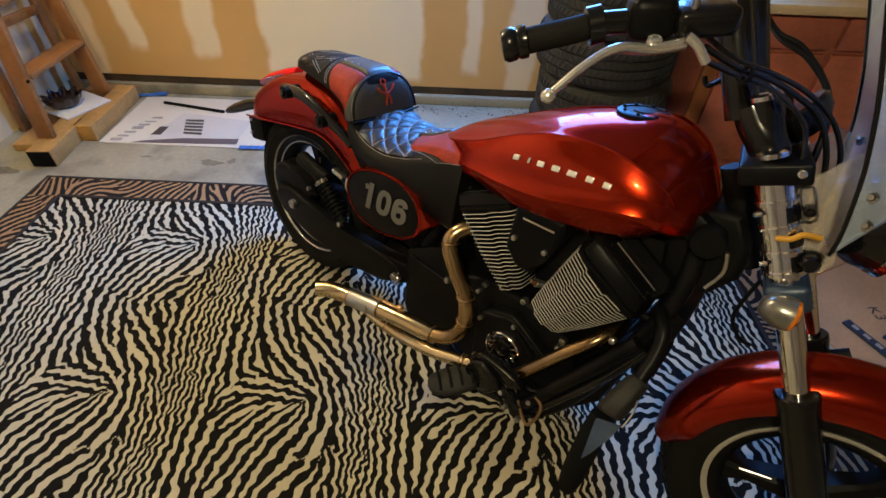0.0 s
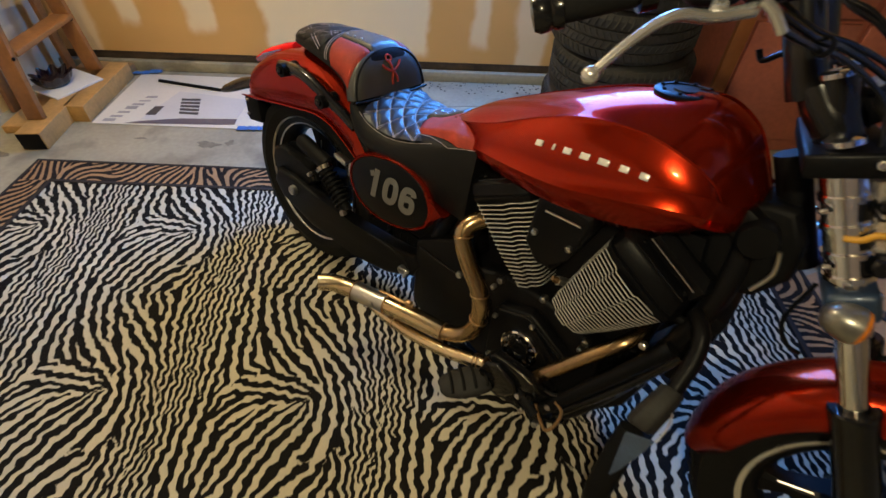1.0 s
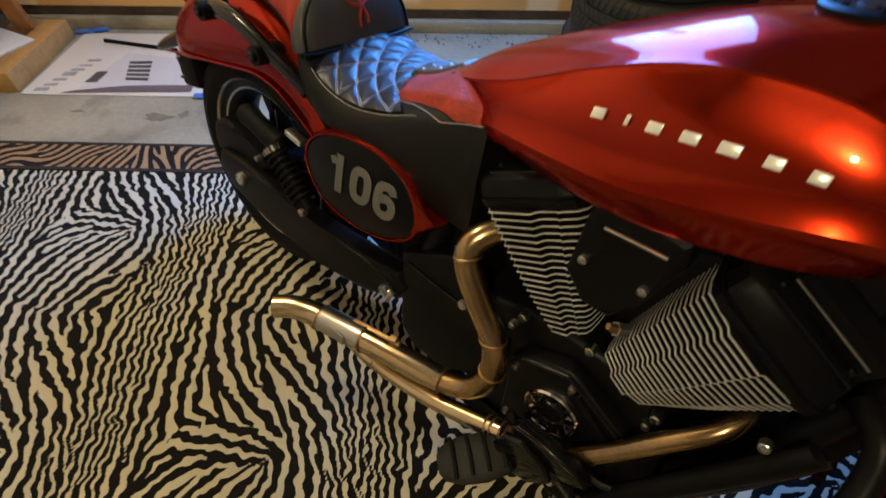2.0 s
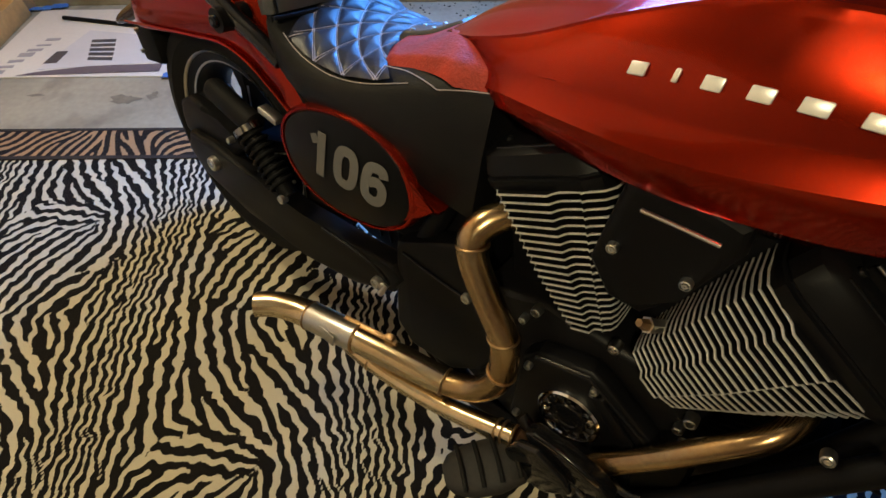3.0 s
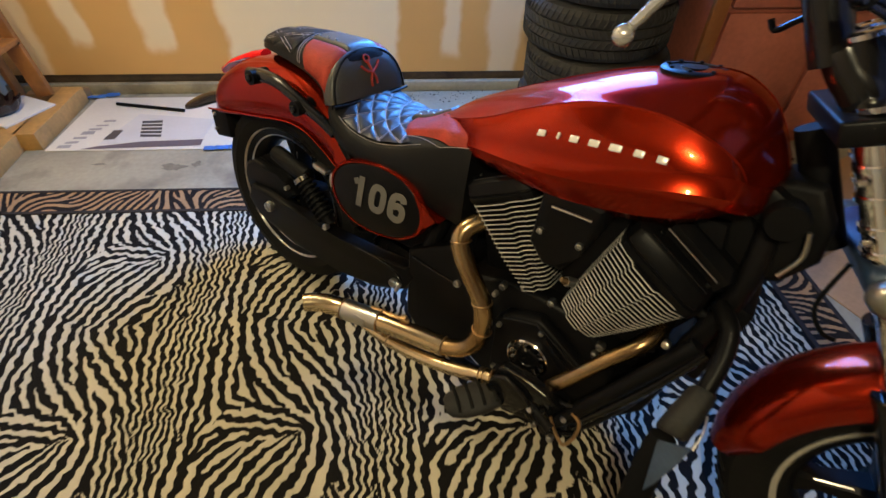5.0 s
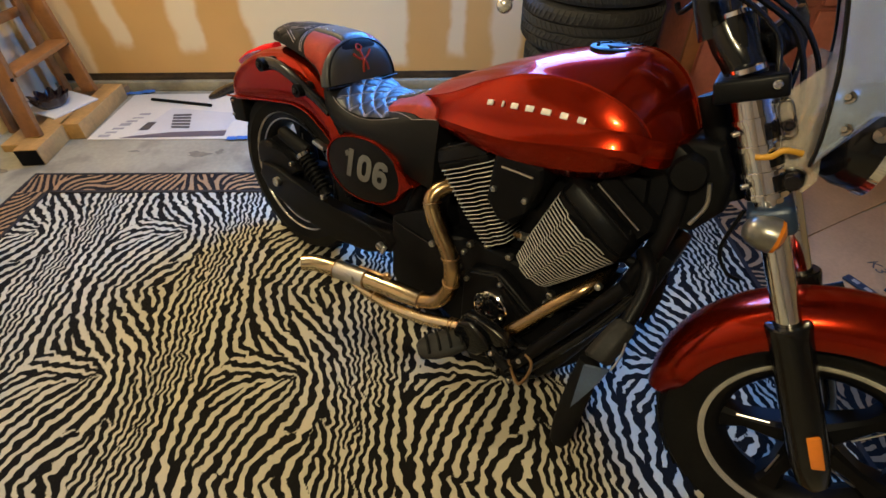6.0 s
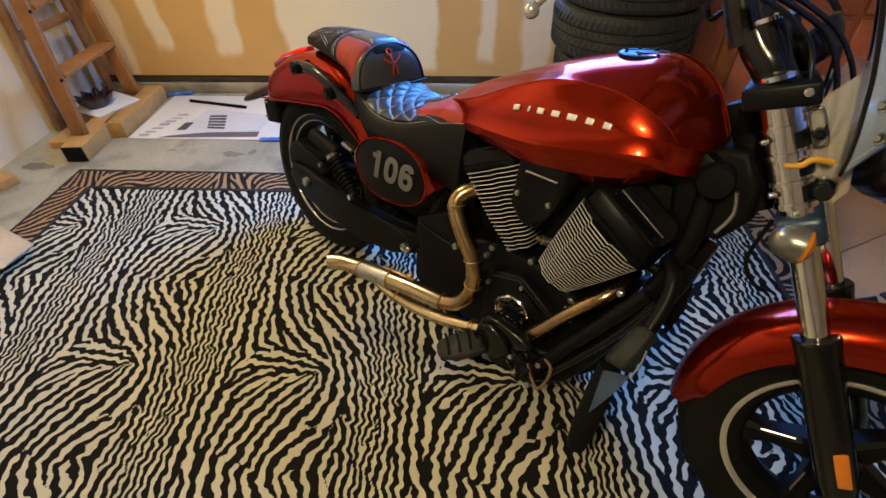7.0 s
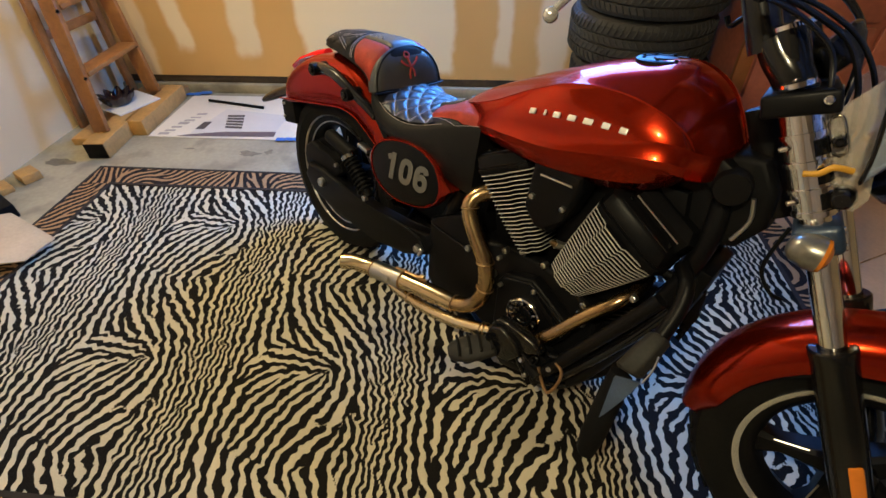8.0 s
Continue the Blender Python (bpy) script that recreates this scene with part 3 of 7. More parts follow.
_turn = Matrix.Rotation(STEER, 3, AX_UP)
AX_FWD, AX_LEFT = _turn @ Vector((math.cos(RAKE), 0, math.sin(RAKE))), _turn @ Vector((0, 1, 0))


def fs(a, s, u):
    """A point by the steering head: ahead of it, to its left, and up along its axis."""
    return HEAD + AX_FWD * a + AX_LEFT * s + AX_UP * u


def wheel(name, centre, axle, radius, width, rim_r, spokes, label, ahead, disc_r, disc_side, lipw):
    w = new(name)
    w.parent = bike
    w["label"] = label
    c, ax = Vector(centre), Vector(axle).normalized()
    h = width / 2
    prof = [(rim_r - 0.004, -h * 0.62), (rim_r + 0.012, -h * 0.80), (rim_r + (radius - rim_r) * 0.45, -h * 1.0), (rim_r + (radius - rim_r) * 0.8, -h * 0.86),
            (radius - 0.006, -h * 0.5), (radius, 0), (radius - 0.006, h * 0.5), (rim_r + (radius - rim_r) * 0.8, h * 0.86),
            (rim_r + (radius - rim_r) * 0.45, h), (rim_r + 0.012, h * 0.80), (rim_r - 0.004, h * 0.62)]
    part("tyre", ring_lathe(bmesh.new(), prof, c, ax, 72), RUBBER, w, "black road tyre")
    # tread grooves as short raised blocks along the shoulders
    u = ax.orthogonal().normalized()
    v = ax.cross(u)
    bm = bmesh.new()
    for i in range(44):
        a = math.tau * i / 44
        for sgn in (-1, 1):
            p0 = c + ax * (sgn * h * 0.16) + (u * math.cos(a) + v * math.sin(a)) * (radius + 0.0012)
            p1 = c + ax * (sgn * h * 0.72) + (u * math.cos(a + 0.07) + v * math.sin(a + 0.07)) * (radius - 0.010)
            rod(bm, p0, p1, 0.0045, 0.004, 5)
    part("tread", bm, RUBBER, w)
    r = rim_r
    prof = [(r + 0.012, -h * 0.80), (r + 0.014, -h * 0.66), (r - 0.004, -h * 0.60), (r - 0.020, -h * 0.48), (r - 0.030, -h * 0.20), (r - 0.030, h * 0.20),
            (r - 0.020, h * 0.48), (r - 0.004, h * 0.60), (r + 0.014, h * 0.66), (r + 0.012, h * 0.80), (r - 0.010, h * 0.70), (r - 0.028, h * 0.50),
            (r - 0.040, 0.0), (r - 0.028, -h * 0.50), (r - 0.010, -h * 0.70)]
    part("rim", ring_lathe(bmesh.new(), prof, c, ax, 72), BLACK_SATIN, w, "gloss black cast rim")
    for sgn in (-1, 1):
        lip = [(r + 0.013, sgn * h * 0.81), (r + 0.013, sgn * h * 0.87), (r + 0.013 - lipw * 0.55, sgn * h * 0.845), (r + 0.013 - lipw, sgn * h * 0.79), (r + 0.013 - lipw, sgn * h * 0.73)]
        part("rim_lip", ring_lathe(bmesh.new(), lip, c, ax, 72), RIM_EDGE if name == "rear_wheel" else ALLOY, w, "polished rim lip")
        if name == "rear_wheel":
            inner = [(r - 0.010, sgn * h * 0.66), (r - 0.010, sgn * h * 0.70), (r - 0.014, sgn * h * 0.68), (r - 0.014, sgn * h * 0.64)]
            part("inner_ring", ring_lathe(bmesh.new(), inner, c, ax, 72), RIM_EDGE, w, "thin bright inner ring")
    part("hub", lathe(bmesh.new(), [(0.001, -h * 1.0), (0.03, -h), (0.042, -h * 0.8), (0.045, 0), (0.042, h * 0.8), (0.03, h), (0.001, h)], c, ax, 28), BLACK_GLOSS, w)
    fw = Vector(ahead)
    side = ax.cross(fw).normalized()
    for i in range(spokes):
        a = math.tau * i / spokes + 0.35
        d = fw * math.cos(a) + side * math.sin(a)
        t = ax.cross(d).normalized()
        bm = bmesh.new()
        rings = []
        for q, wd, th in ((0.030, 0.028, h * 0.55), (0.09, 0.019, h * 0.45), (r - 0.075, 0.016, h * 0.40), (r - 0.03, 0.030, h * 0.5)):
            p = c + d * q
            rings.append([p + t * (wd * sx) + ax * (th * sy) for sx, sy in ((-1, -0.7), (-0.6, -1), (0.6, -1), (1, -0.7), (1, 0.7), (0.6, 1), (-0.6, 1), (-1, 0.7))])
        loft(bm, rings)
        part("spoke", bm, BLACK_SATIN, w)
        bm = bmesh.new()
        rod(bm, c + d * 0.07 - t * 0.020 + ax * (disc_side * h * 0.43), c + d * (r - 0.06) - t * 0.017 + ax * (disc_side * h * 0.38), 0.0018, 0.0022, 6)
        part("machined_edge", bm, STEEL, w)
    if disc_r:
        z0 = disc_side * (h + 0.004)
        part("brake_disc", ring_lathe(bmesh.new(), [(disc_r, z0), (disc_r, z0 + disc_side * 0.005), (disc_r - 0.045, z0 + disc_side * 0.005), (disc_r - 0.045, z0)], c, ax, 60), DARK_CHROME, w, "drilled steel brake disc")
        bm = bmesh.new()
        for i in range(6):
            a = math.tau * i / 6
            d = fw * math.cos(a) + side * math.sin(a)
            rod(bm, c + d * 0.035 + ax * z0, c + d * (disc_r - 0.042) + ax * (z0 + disc_side * 0.003), 0.009, 0.008, 8)
        lathe(bm, [(0.02, z0 - 0.004), (0.045, z0 - 0.004), (0.045, z0 + 0.004), (0.02, z0 + 0.004)], c, ax, 30)
        part("disc_carrier", bm, BLACK_SATIN, w)
    return w


FA = fs(0.0592, 0, FRONT_AXLE_U)
wheel("rear_wheel", REAR, (0, -1, 0), 0.307, 0.145, 0.208, 5, "black five-spoke rear wheel", (1, 0, 0), 0, 1, 0.0045)
wheel("front_wheel", FA, -AX_LEFT, 0.298, 0.125, 0.192, 5, "black five-spoke front wheel with brake disc", AX_FWD, 0, 1, 0.013)

# ---- rear fender: shell over the tyre that runs out into a tail


def station(table, x, k):
    xs = [r[0] for r in table]
    return float(np.interp(x, xs, [r[k] for r in table]))


def smooth_stations(table, n):
    """More stations between those given, on smooth lines."""
    pts = []
    for i in range(len(table) - 1):
        a, b, c, d = table[max(i - 1, 0)], table[i], table[i + 1], table[min(i + 2, len(table) - 1)]
        for k in range(n):
            t = k / n
            pts.append(tuple(0.5 * (2 * q + (r - p) * t + (2 * p - 5 * q + 4 * r - s) * t * t + (3 * q - p - 3 * r + s) * t ** 3) for p, q, r, s in zip(a, b, c, d)))
    pts.append(table[-1])
    return pts


FENDER = [(-0.302, 0.545, 0.055, 0.515), (-0.290, 0.592, 0.085, 0.515), (-0.25, 0.645, 0.103, 0.525), (-0.15, 0.705, 0.112, 0.55),
        (0, 0.742, 0.116, 0.585), (0.10, 0.748, 0.118, 0.603),
        (0.17, 0.730, 0.120, 0.597), (0.23, 0.690, 0.122, 0.572), (0.29, 0.630, 0.121, 0.535), (0.34, 0.575, 0.118, 0.495)]
bm = bmesh.new()
rings = []
for x, zt, hw, zb in smooth_stations(FENDER, 4):
    outer, inner = [], []
    for i in range(17):
        a = -math.pi / 2 + math.pi * i / 16
        y = hw * math.copysign(abs(math.sin(a)) ** 0.75, a)
        z = zb + (zt - zb) * max(0.0, math.cos(a)) ** 0.55
        outer.append(Vector((x, y, z)))
        inner.append(Vector((x, y * 0.955, z - 0.006)))
    rings.append(outer + inner[::-1])
loft(bm, rings)
fender = part("rear_fender", bm, RED, bike, "candy-red metallic rear fender", 50)
# wide black inner edge of the arch
tube_pts = [(-0.30, -0.108, 0.520), (-0.15, -0.114, 0.552), (0.0, -0.118, 0.583), (0.10, -0.120, 0.601), (0.17, -0.122, 0.595), (0.23, -0.124, 0.570), (0.29, -0.123, 0.533), (0.335, -0.120, 0.50)]
part("fender_lip", tube(bmesh.new(), tube_pts, 0.003, 8, 6), RED, fender)
# tail light on the fender's crown
bm = bmesh.new()
rings = []
for x, w0, z in ((-0.330, 0.02, 0.612), (-0.30, 0.045, 0.634), (-0.24, 0.055, 0.670), (-0.17, 0.048, 0.700), (-0.13, 0.02, 0.712)):
    rings.append([Vector((x, w0 * math.sin(a), z + 0.018 * max(0, math.cos(a)) - 0.004)) for a in (math.tau * i / 20 for i in range(20))])
loft(bm, rings)
part("tail_light", bm, RED_LENS, bike, "red tail light lens on the fender", 60)
# plate bracket
bracket = part("plate_bracket", box(bmesh.new(), (-0.295, -0.045, 0.462), (0.085, 0.07, 0.088), (0, -10, 0), 0.010), BLACK_PLASTIC, bike, "black plate bracket")
part("bracket_arm", tube(bmesh.new(), [(-0.30, -0.03, 0.49), (-0.28, -0.02, 0.53), (-0.24, 0, 0.57)], 0.016, 10, 4), BLACK_PLASTIC, bracket)
for bz in (0.440, 0.490):
    bolt("bolt", (-0.318, -0.080, bz), (0, -1, 0), 0.006, bracket)
# slim rear signal on its stalk
bm = bmesh.new()
tube(bm, [(-0.33, 0.03, 0.530), (-0.405, 0.03, 0.500), (-0.50, 0.03, 0.470), (-0.60, 0.03, 0.425), (-0.690, 0.03, 0.382)], lambda t: 0.012 + 0.016 * math.sin(math.pi * max(0.0, t - 0.25) / 0.75) ** 0.8 if t > 0.25 else 0.012, 14, 6, 0.5)
part("rear_signal", bm, BLACK_GLOSS, bike, "slim black rear turn signal", 60)
# grab rail
rail = part("grab_rail", tube(bmesh.new(), [(-0.030, -0.130, 0.700), (0.030, -0.138, 0.712), (0.09, -0.140, 0.712), (0.150, -0.140, 0.695), (0.205, -0.138, 0.672), (0.250, -0.136, 0.655), (0.290, -0.132, 0.632)],
                              lambda t: 0.018 - 0.005 * t, 14, 6), BLACK_GLOSS, bike, "black grab rail with steel bolts")
for x, z in ((0.012, 0.706), (0.180, 0.672)):
    bm = bmesh.new()
    rod(bm, (x, -0.11, z), (x, -0.165, z), 0.020, 0.019, 18)
    part("rail_mount", bm, BLACK_SATIN, rail)
    bolt("bolt", (x, -0.165, z), (0, -1, 0), 0.012, rail, BLACK_GLOSS, 0.008)

# ---- seat
# saddle: x, height on the middle line, height at the edge, half width, foot of the skirt
SADDLE = [(0.270, 0.722, 0.712, 0.130, 0.655), (0.295, 0.706, 0.684, 0.137, 0.625), (0.34, 0.691, 0.661, 0.143, 0.603), (0.40, 0.684, 0.656, 0.150, 0.596),
          (0.45, 0.689, 0.662, 0.153, 0.590), (0.50, 0.706, 0.675, 0.153, 0.583), (0.55, 0.733, 0.692, 0.150, 0.573), (0.60, 0.750, 0.710, 0.147, 0.560),
          (0.65, 0.757, 0.726, 0.142, 0.547), (0.688, 0.757, 0.735, 0.137, 0.540)]
SADDLE_FINE = smooth_stations(SADDLE, 6)
# pillion: x, crown, half width, foot
PILLION = [(-0.078, 0.750, 0.026, 0.746), (-0.060, 0.782, 0.056, 0.756), (-0.02, 0.802, 0.080, 0.762), (0.04, 0.812, 0.096, 0.764), (0.12, 0.818, 0.110, 0.761),
           (0.19, 0.822, 0.120, 0.751), (0.235, 0.823, 0.126, 0.733), (0.262, 0.816, 0.130, 0.704), (0.280, 0.785, 0.133, 0.676)]
PILLION_FINE = smooth_stations(PILLION, 6)


def seat_at(x, q, lift=0.0):
    """The saddle's upper side at x, across from -1 (right edge) to 1 (left edge)."""
    zc, ze, hw = (station(SADDLE_FINE, x, k) for k in (1, 2, 3))

    def height(v):
        a = abs(v)
        return ze + (zc - ze) * (1 - a ** 2.2) - 0.010 * max(0.0, (a - 0.82) / 0.18) ** 2
    slope = (height(q + 0.01) - height(q - 0.01)) / (0.02 * hw)
    return Vector((x, hw * q, height(q))) + Vector((0, -slope, 1)).normalized() * lift


def pillion_at(x, q, lift=0.0):
    zt, hw, zb = (station(PILLION_FINE, x, k) for k in (1, 2, 3))
    s, c = math.sin(q * math.pi / 2), math.cos(q * math.pi / 2)
    return Vector((x, hw * math.copysign(abs(s) ** 0.92, s), zb + (zt - zb) * max(0.0, c) ** 0.88)) + Vector((0, s, c)).normalized() * lift


bm = bmesh.new()
rings = []
for x, zc, ze, hw, zs in SADDLE_FINE:
    top = [seat_at(x, -1 + i / 12) for i in range(25)]
    mid = (top[0].z + zs) / 2
    left = [Vector((x, hw + 0.005, mid + 0.012)), Vector((x, hw + 0.004, zs + 0.006)), Vector((x, hw - 0.004, zs)), Vector((x, hw * 0.5, zs))]
    rings.append(top + left + [Vector((x, -p.y, p.z)) for p in reversed(left)])
loft(bm, rings)
seat = part("seat", bm, LEATHER, bike, "two-level custom leather seat in black and red", 60)
bm = bmesh.new()
rings = []
for x, zt, hw, zb in PILLION_FINE:
    rings.append([pillion_at(x, -1 + i / 14) for i in range(29)] + [Vector((x, hw * 0.7, zb - 0.010)), Vector((x, 0, zb - 0.012)), Vector((x, -hw * 0.7, zb - 0.010))])
loft(bm, rings)
part("pillion", bm, LEATHER, seat, "raised black leather pillion", 60)


def patch(name, place, x0, x1, q0, q1, lift, mat, nx=40, nq=40, puff=None, label="", trim=None, bend=(0.0, 0.0)):
    """A panel sewn on the seat; puff(u, v) gives relief, trim(u) narrows it along its length."""
    bm = bmesh.new()
    grid = []
    for i in range(nx + 1):
        u = i / nx
        row = []
        for j in range(nq + 1):
            v = j / nq
            lo, hi = (q0, q1) if trim is None else trim(u, q0, q1)
            edge = min(u, 1 - u, v, 1 - v)
            up = lift * min(1, edge * 14) + (puff(u, v) if puff else 0)
            q = lo + (hi - lo) * v
            row.append(bm.verts.new(place((x0 + bend[0] * q * q) * (1 - u) + (x1 + bend[1] * q * q) * u, q, up)))
        grid.append(row)
    for i in range(nx):
        for j in range(nq):
            bm.faces.new((grid[i][j], grid[i + 1][j], grid[i + 1][j + 1], grid[i][j + 1]))
    return part(name, bm, mat, seat, label, 70)


def diamond(n, m, high):
    def relief(u, v):
        a, b = abs(math.sin(math.pi * (u * n + v * m))), abs(math.sin(math.pi * (u * n - v * m)))
        return high * (min(a, b) ** 0.5)
    return relief


def seam(pts, name="stitching", r=0.0008):
    part(name, tube(bmesh.new(), pts, r, 6, 2), THREAD, seat)


# quilted panel from the backrest to the nose, in diamonds with paired seams
QX0, QX1, QB0, QB1, QQ, QN, QM = 0.294, 0.445, 0.020, 0.105, 0.90, 3.4, 3.7
patch("quilted_pad", seat_at, QX0, QX1, -QQ, QQ, 0.003, QUILT, 100, 130, diamond(QN, QM, 0.0065), "diamond-quilted glossy black seat panel", None, (QB0, QB1))


def on_quilt(u, v, lift=0.0045):
    q = -QQ + 2 * QQ * v
    return seat_at((QX0 + QB0 * q * q) * (1 - u) + (QX1 + QB1 * q * q) * u, q, lift)


for k in range(-8, 14):
    for d in (1, -1):
        for off in (-0.012, 0.012):
            pts = []
            for i in range(61):
                v = i / 60
                u = (k - d * v * QM) / QN + off
                if 0.01 < u < 0.99:
                    pts.append(on_quilt(u, v))
            if len(pts) > 4:
                seam(pts, r=0.0009)
for q in (-0.925, 0.925):
    seam([seat_at(0.300 + 0.26 * i / 24, q, 0.0015) for i in range(25)])
# red nose that hugs the tank, with a black spine and its studs
patch("seat_nose", seat_at, 0.440, 0.684, -0.66, 0.66, 0.010, RED_LEATHER, 50, 60, lambda u, v: 0.007 * math.exp(-((u - 0.62) / 0.16) ** 2), "red textured leather seat nose",
      lambda u, a, b: (a * (1 + 0.45 * min(1, u * 1.5)), b * (1 + 0.45 * min(1, u * 1.5))), (0.10, 0.0))
for sgn in (-1, 1):
    seam([seat_at(0.484 + 0.196 * i / 20, sgn * (0.70 + 0.27 * min(1, i / 13)), 0.004) for i in range(21)])
patch("spine_strip", seat_at, 0.436, 0.560, -0.14, 0.14, 0.016, PAD_LEATHER, 24, 20, None, "black leather spine strip with studs")
for x, q in ((0.462, -0.09), (0.500, -0.09), (0.462, 0.09), (0.500, 0.09)):
    bolt("stud", seat_at(x, q, 0.016), (0, 0, 1), 0.0042, seat, STEEL, 0.003)
# pillion panels
patch("rear_pad", pillion_at, -0.066, 0.115, -0.80, 0.80, 0.003, LEATHER, 60, 60, diamond(2.0, 2.4, 0.0035), "quilted black pillion panel with pale stitching")
for q0, q1 in ((-0.78, -0.20), (-0.70, -0.12), (-0.20, -0.78), (-0.12, -0.70), (-0.34, 0.30), (-0.26, 0.38), (0.30, -0.34), (0.38, -0.26), (0.78, 0.20), (0.20, 0.78)):
    seam([pillion_at(-0.05 + 0.160 * i / 12, q0 + (q1 - q0) * i / 12, 0.0052) for i in range(13)])
for x in (0.118, 0.126):
    seam([pillion_at(x + 0.035 * q * q, q, 0.0035) for q in (-0.9 + 1.8 * i / 24 for i in range(25))])
for sgn in (-1, 1):
    patch("red_panel", pillion_at, 0.128, 0.262, sgn * 0.26, sgn * 0.97, 0.005, RED_LEATHER, 24, 30, None, "red leather side panel of the pillion", None, (0.05, 0.0))
patch("pillion_strip", pillion_at, 0.118, 0.262, -0.24, 0.24, 0.006, PAD_LEATHER, 20, 24, None, "black leather pillion strip with studs")
for x in (0.140, 0.170, 0.200):
    for q in (-0.16, 0.16):
        bolt("stud", pillion_at(x, q, 0.006), (0, 0.3 * q, 1), 0.0042, seat, STEEL, 0.003)
# backrest: a padded half-round that leans back, with piping and a stitched rim
PAD_O, PAD_UP, PAD_OUT, PAD_W, PAD_H = Vector((0.288, 0, 0.706)), Vector((-0.285, 0, 0.958)), Vector((0.958, 0, 0.285)), 0.134, 0.117


def pad_at(a, r, out=0.0):
    """On the pad: a from 0 to pi along its rim, r from the middle of the foot (0) to the rim (1)."""
    y, h = PAD_W * math.copysign(abs(math.cos(a)) ** 0.86, math.cos(a)), PAD_H * math.sin(a) ** 0.92
    dome = 0.021 * (1 - r ** 2.6) * min(1.0, 0.45 + 1.2 * h * r / PAD_H)
    return PAD_O + Vector((0, y * r, 0)) + PAD_UP * (h * r) + PAD_OUT * (dome + out)


bm = bmesh.new()
loft(bm, [[pad_at(math.pi * i / 40, r, o) for i in range(41)] for r, o in ((0.90, -0.045), (1.0, -0.030), (1.02, -0.008), (1.0, 0.003), (0.965, 0.0025), (0.95, -0.001), (0.93, 0.002), (0.75, 0.002), (0.5, 0.002), (0.25, 0.002), (0.02, 0.002))])
part("backrest_pad", bm, PAD_LEATHER, seat, "padded black leather backrest with a piped rim", 70)
part("piping", tube(bmesh.new(), [pad_at(math.pi * i / 30, 0.957, 0.002) for i in range(31)], 0.0028, 8, 2), LEATHER, seat)
part("piping", tube(bmesh.new(), [PAD_O + Vector((0.007 + 0.010 * (1 - w * w), 0.138 * w, -0.003)) for w in (-1 + 2 * i / 20 for i in range(21))], 0.0034, 8, 2), LEATHER, seat)


def emblem_at(y, h):
    a, r = math.atan2(h / PAD_H, y / PAD_W), math.hypot(h / PAD_H, y / PAD_W)
    return pad_at(a, r, 0.0035)


bm = bmesh.new()
for line in ([(-0.006, 0.086), (-0.003, 0.066), (-0.001, 0.052)], [(-0.030, 0.074), (-0.016, 0.061), (-0.001, 0.055)], [(-0.001, 0.055), (0.014, 0.066), (0.026, 0.079)],
             [(-0.002, 0.053), (-0.006, 0.036), (-0.005, 0.022)], [(0.000, 0.053), (0.007, 0.040), (0.010, 0.026)]):
    tube(bm, [emblem_at(y, h) for y, h in line], 0.0038, 6, 4)
tube(bm, [emblem_at(-0.006 + 0.007 * math.cos(b), 0.089 + 0.009 * math.sin(b)) for b in (math.tau * i / 12 for i in range(13))], 0.0026, 6, 2)
part("emblem", bm, RED_LEATHER, seat, "small abstract red emblem")

# ---- tank
TANK = [(0.55, 0.744, 0.048, 0.742, 0.045, 0.7085, 0.035, 0.6925), (0.612, 0.789, 0.0858, 0.763, 0.0924, 0.7196, 0.065, 0.704), (0.7, 0.834, 0.1098, 0.799, 0.1434, 0.7466, 0.095, 0.693), (0.8, 0.881, 0.126, 0.852, 0.17, 0.76, 0.115, 0.69),
        (0.9, 0.922, 0.138, 0.893, 0.182, 0.772, 0.125, 0.692), (1, 0.95, 0.136, 0.904, 0.183, 0.795, 0.122, 0.704), (1.08, 0.962, 0.139, 0.893, 0.178, 0.815, 0.112, 0.722), (1.14, 0.938, 0.132, 0.866, 0.16, 0.821, 0.096, 0.752),
        (1.175, 0.902, 0.115, 0.824, 0.122, 0.81, 0.08, 0.78), (1.198, 0.868, 0.085, 0.822, 0.088, 0.808, 0.055, 0.776), (1.212, 0.845, 0.04, 0.826, 0.041, 0.819, 0.028, 0.785)]


def tank_ring(st):
    x, zt, y1, z1, y2, z2, yb, zb = st
    # domed crown down to the upper crease, a flat flank, then a bright band above the lower crease
    dy, dz = y2 - y1, z2 - z1
    band = 0.55 + 0.45 * min(1.0, max(0.0, (x - 0.60) / 0.2))
    crown = [(y1 * f, zt - (zt - z1) * f ** 2.3) for f in (0.0, 0.2, 0.4, 0.58, 0.74, 0.88, 0.96)]
    half = crown + [(y1 + 0.0015, z1 + 0.0005),
            (y1 + 0.0018, z1 - 0.003), (y1 + dy * 0.13, z1 + dz * 0.10), (y1 + dy * 0.38, z1 + dz * 0.28), (y1 + dy * 0.60, z1 + dz * 0.50), (y1 + dy * 0.71, z1 + dz * 0.68), (y1 + dy * 0.725, z2 + 0.026 * band), (y1 + dy * 0.745, z2 + 0.021 * band),
            (y2 - 0.001, z2 + 0.002), (y2 + 0.003, z2 - 0.005), (y2 + 0.001, z2 - 0.013), (y2 * 0.975, z2 - 0.026), (yb + (y2 - yb) * 0.62, zb + (z2 - zb) * 0.30), (yb, zb), (yb * 0.45, zb - 0.004)]
    return [Vector((x, -y, z)) for y, z in half] + [Vector((x, y, z)) for y, z in reversed(half[1:])] + [Vector((x, 0, zb - 0.004))]


bm = bmesh.new()
loft(bm, [tank_ring(s) for s in smooth_stations(TANK, 5)])
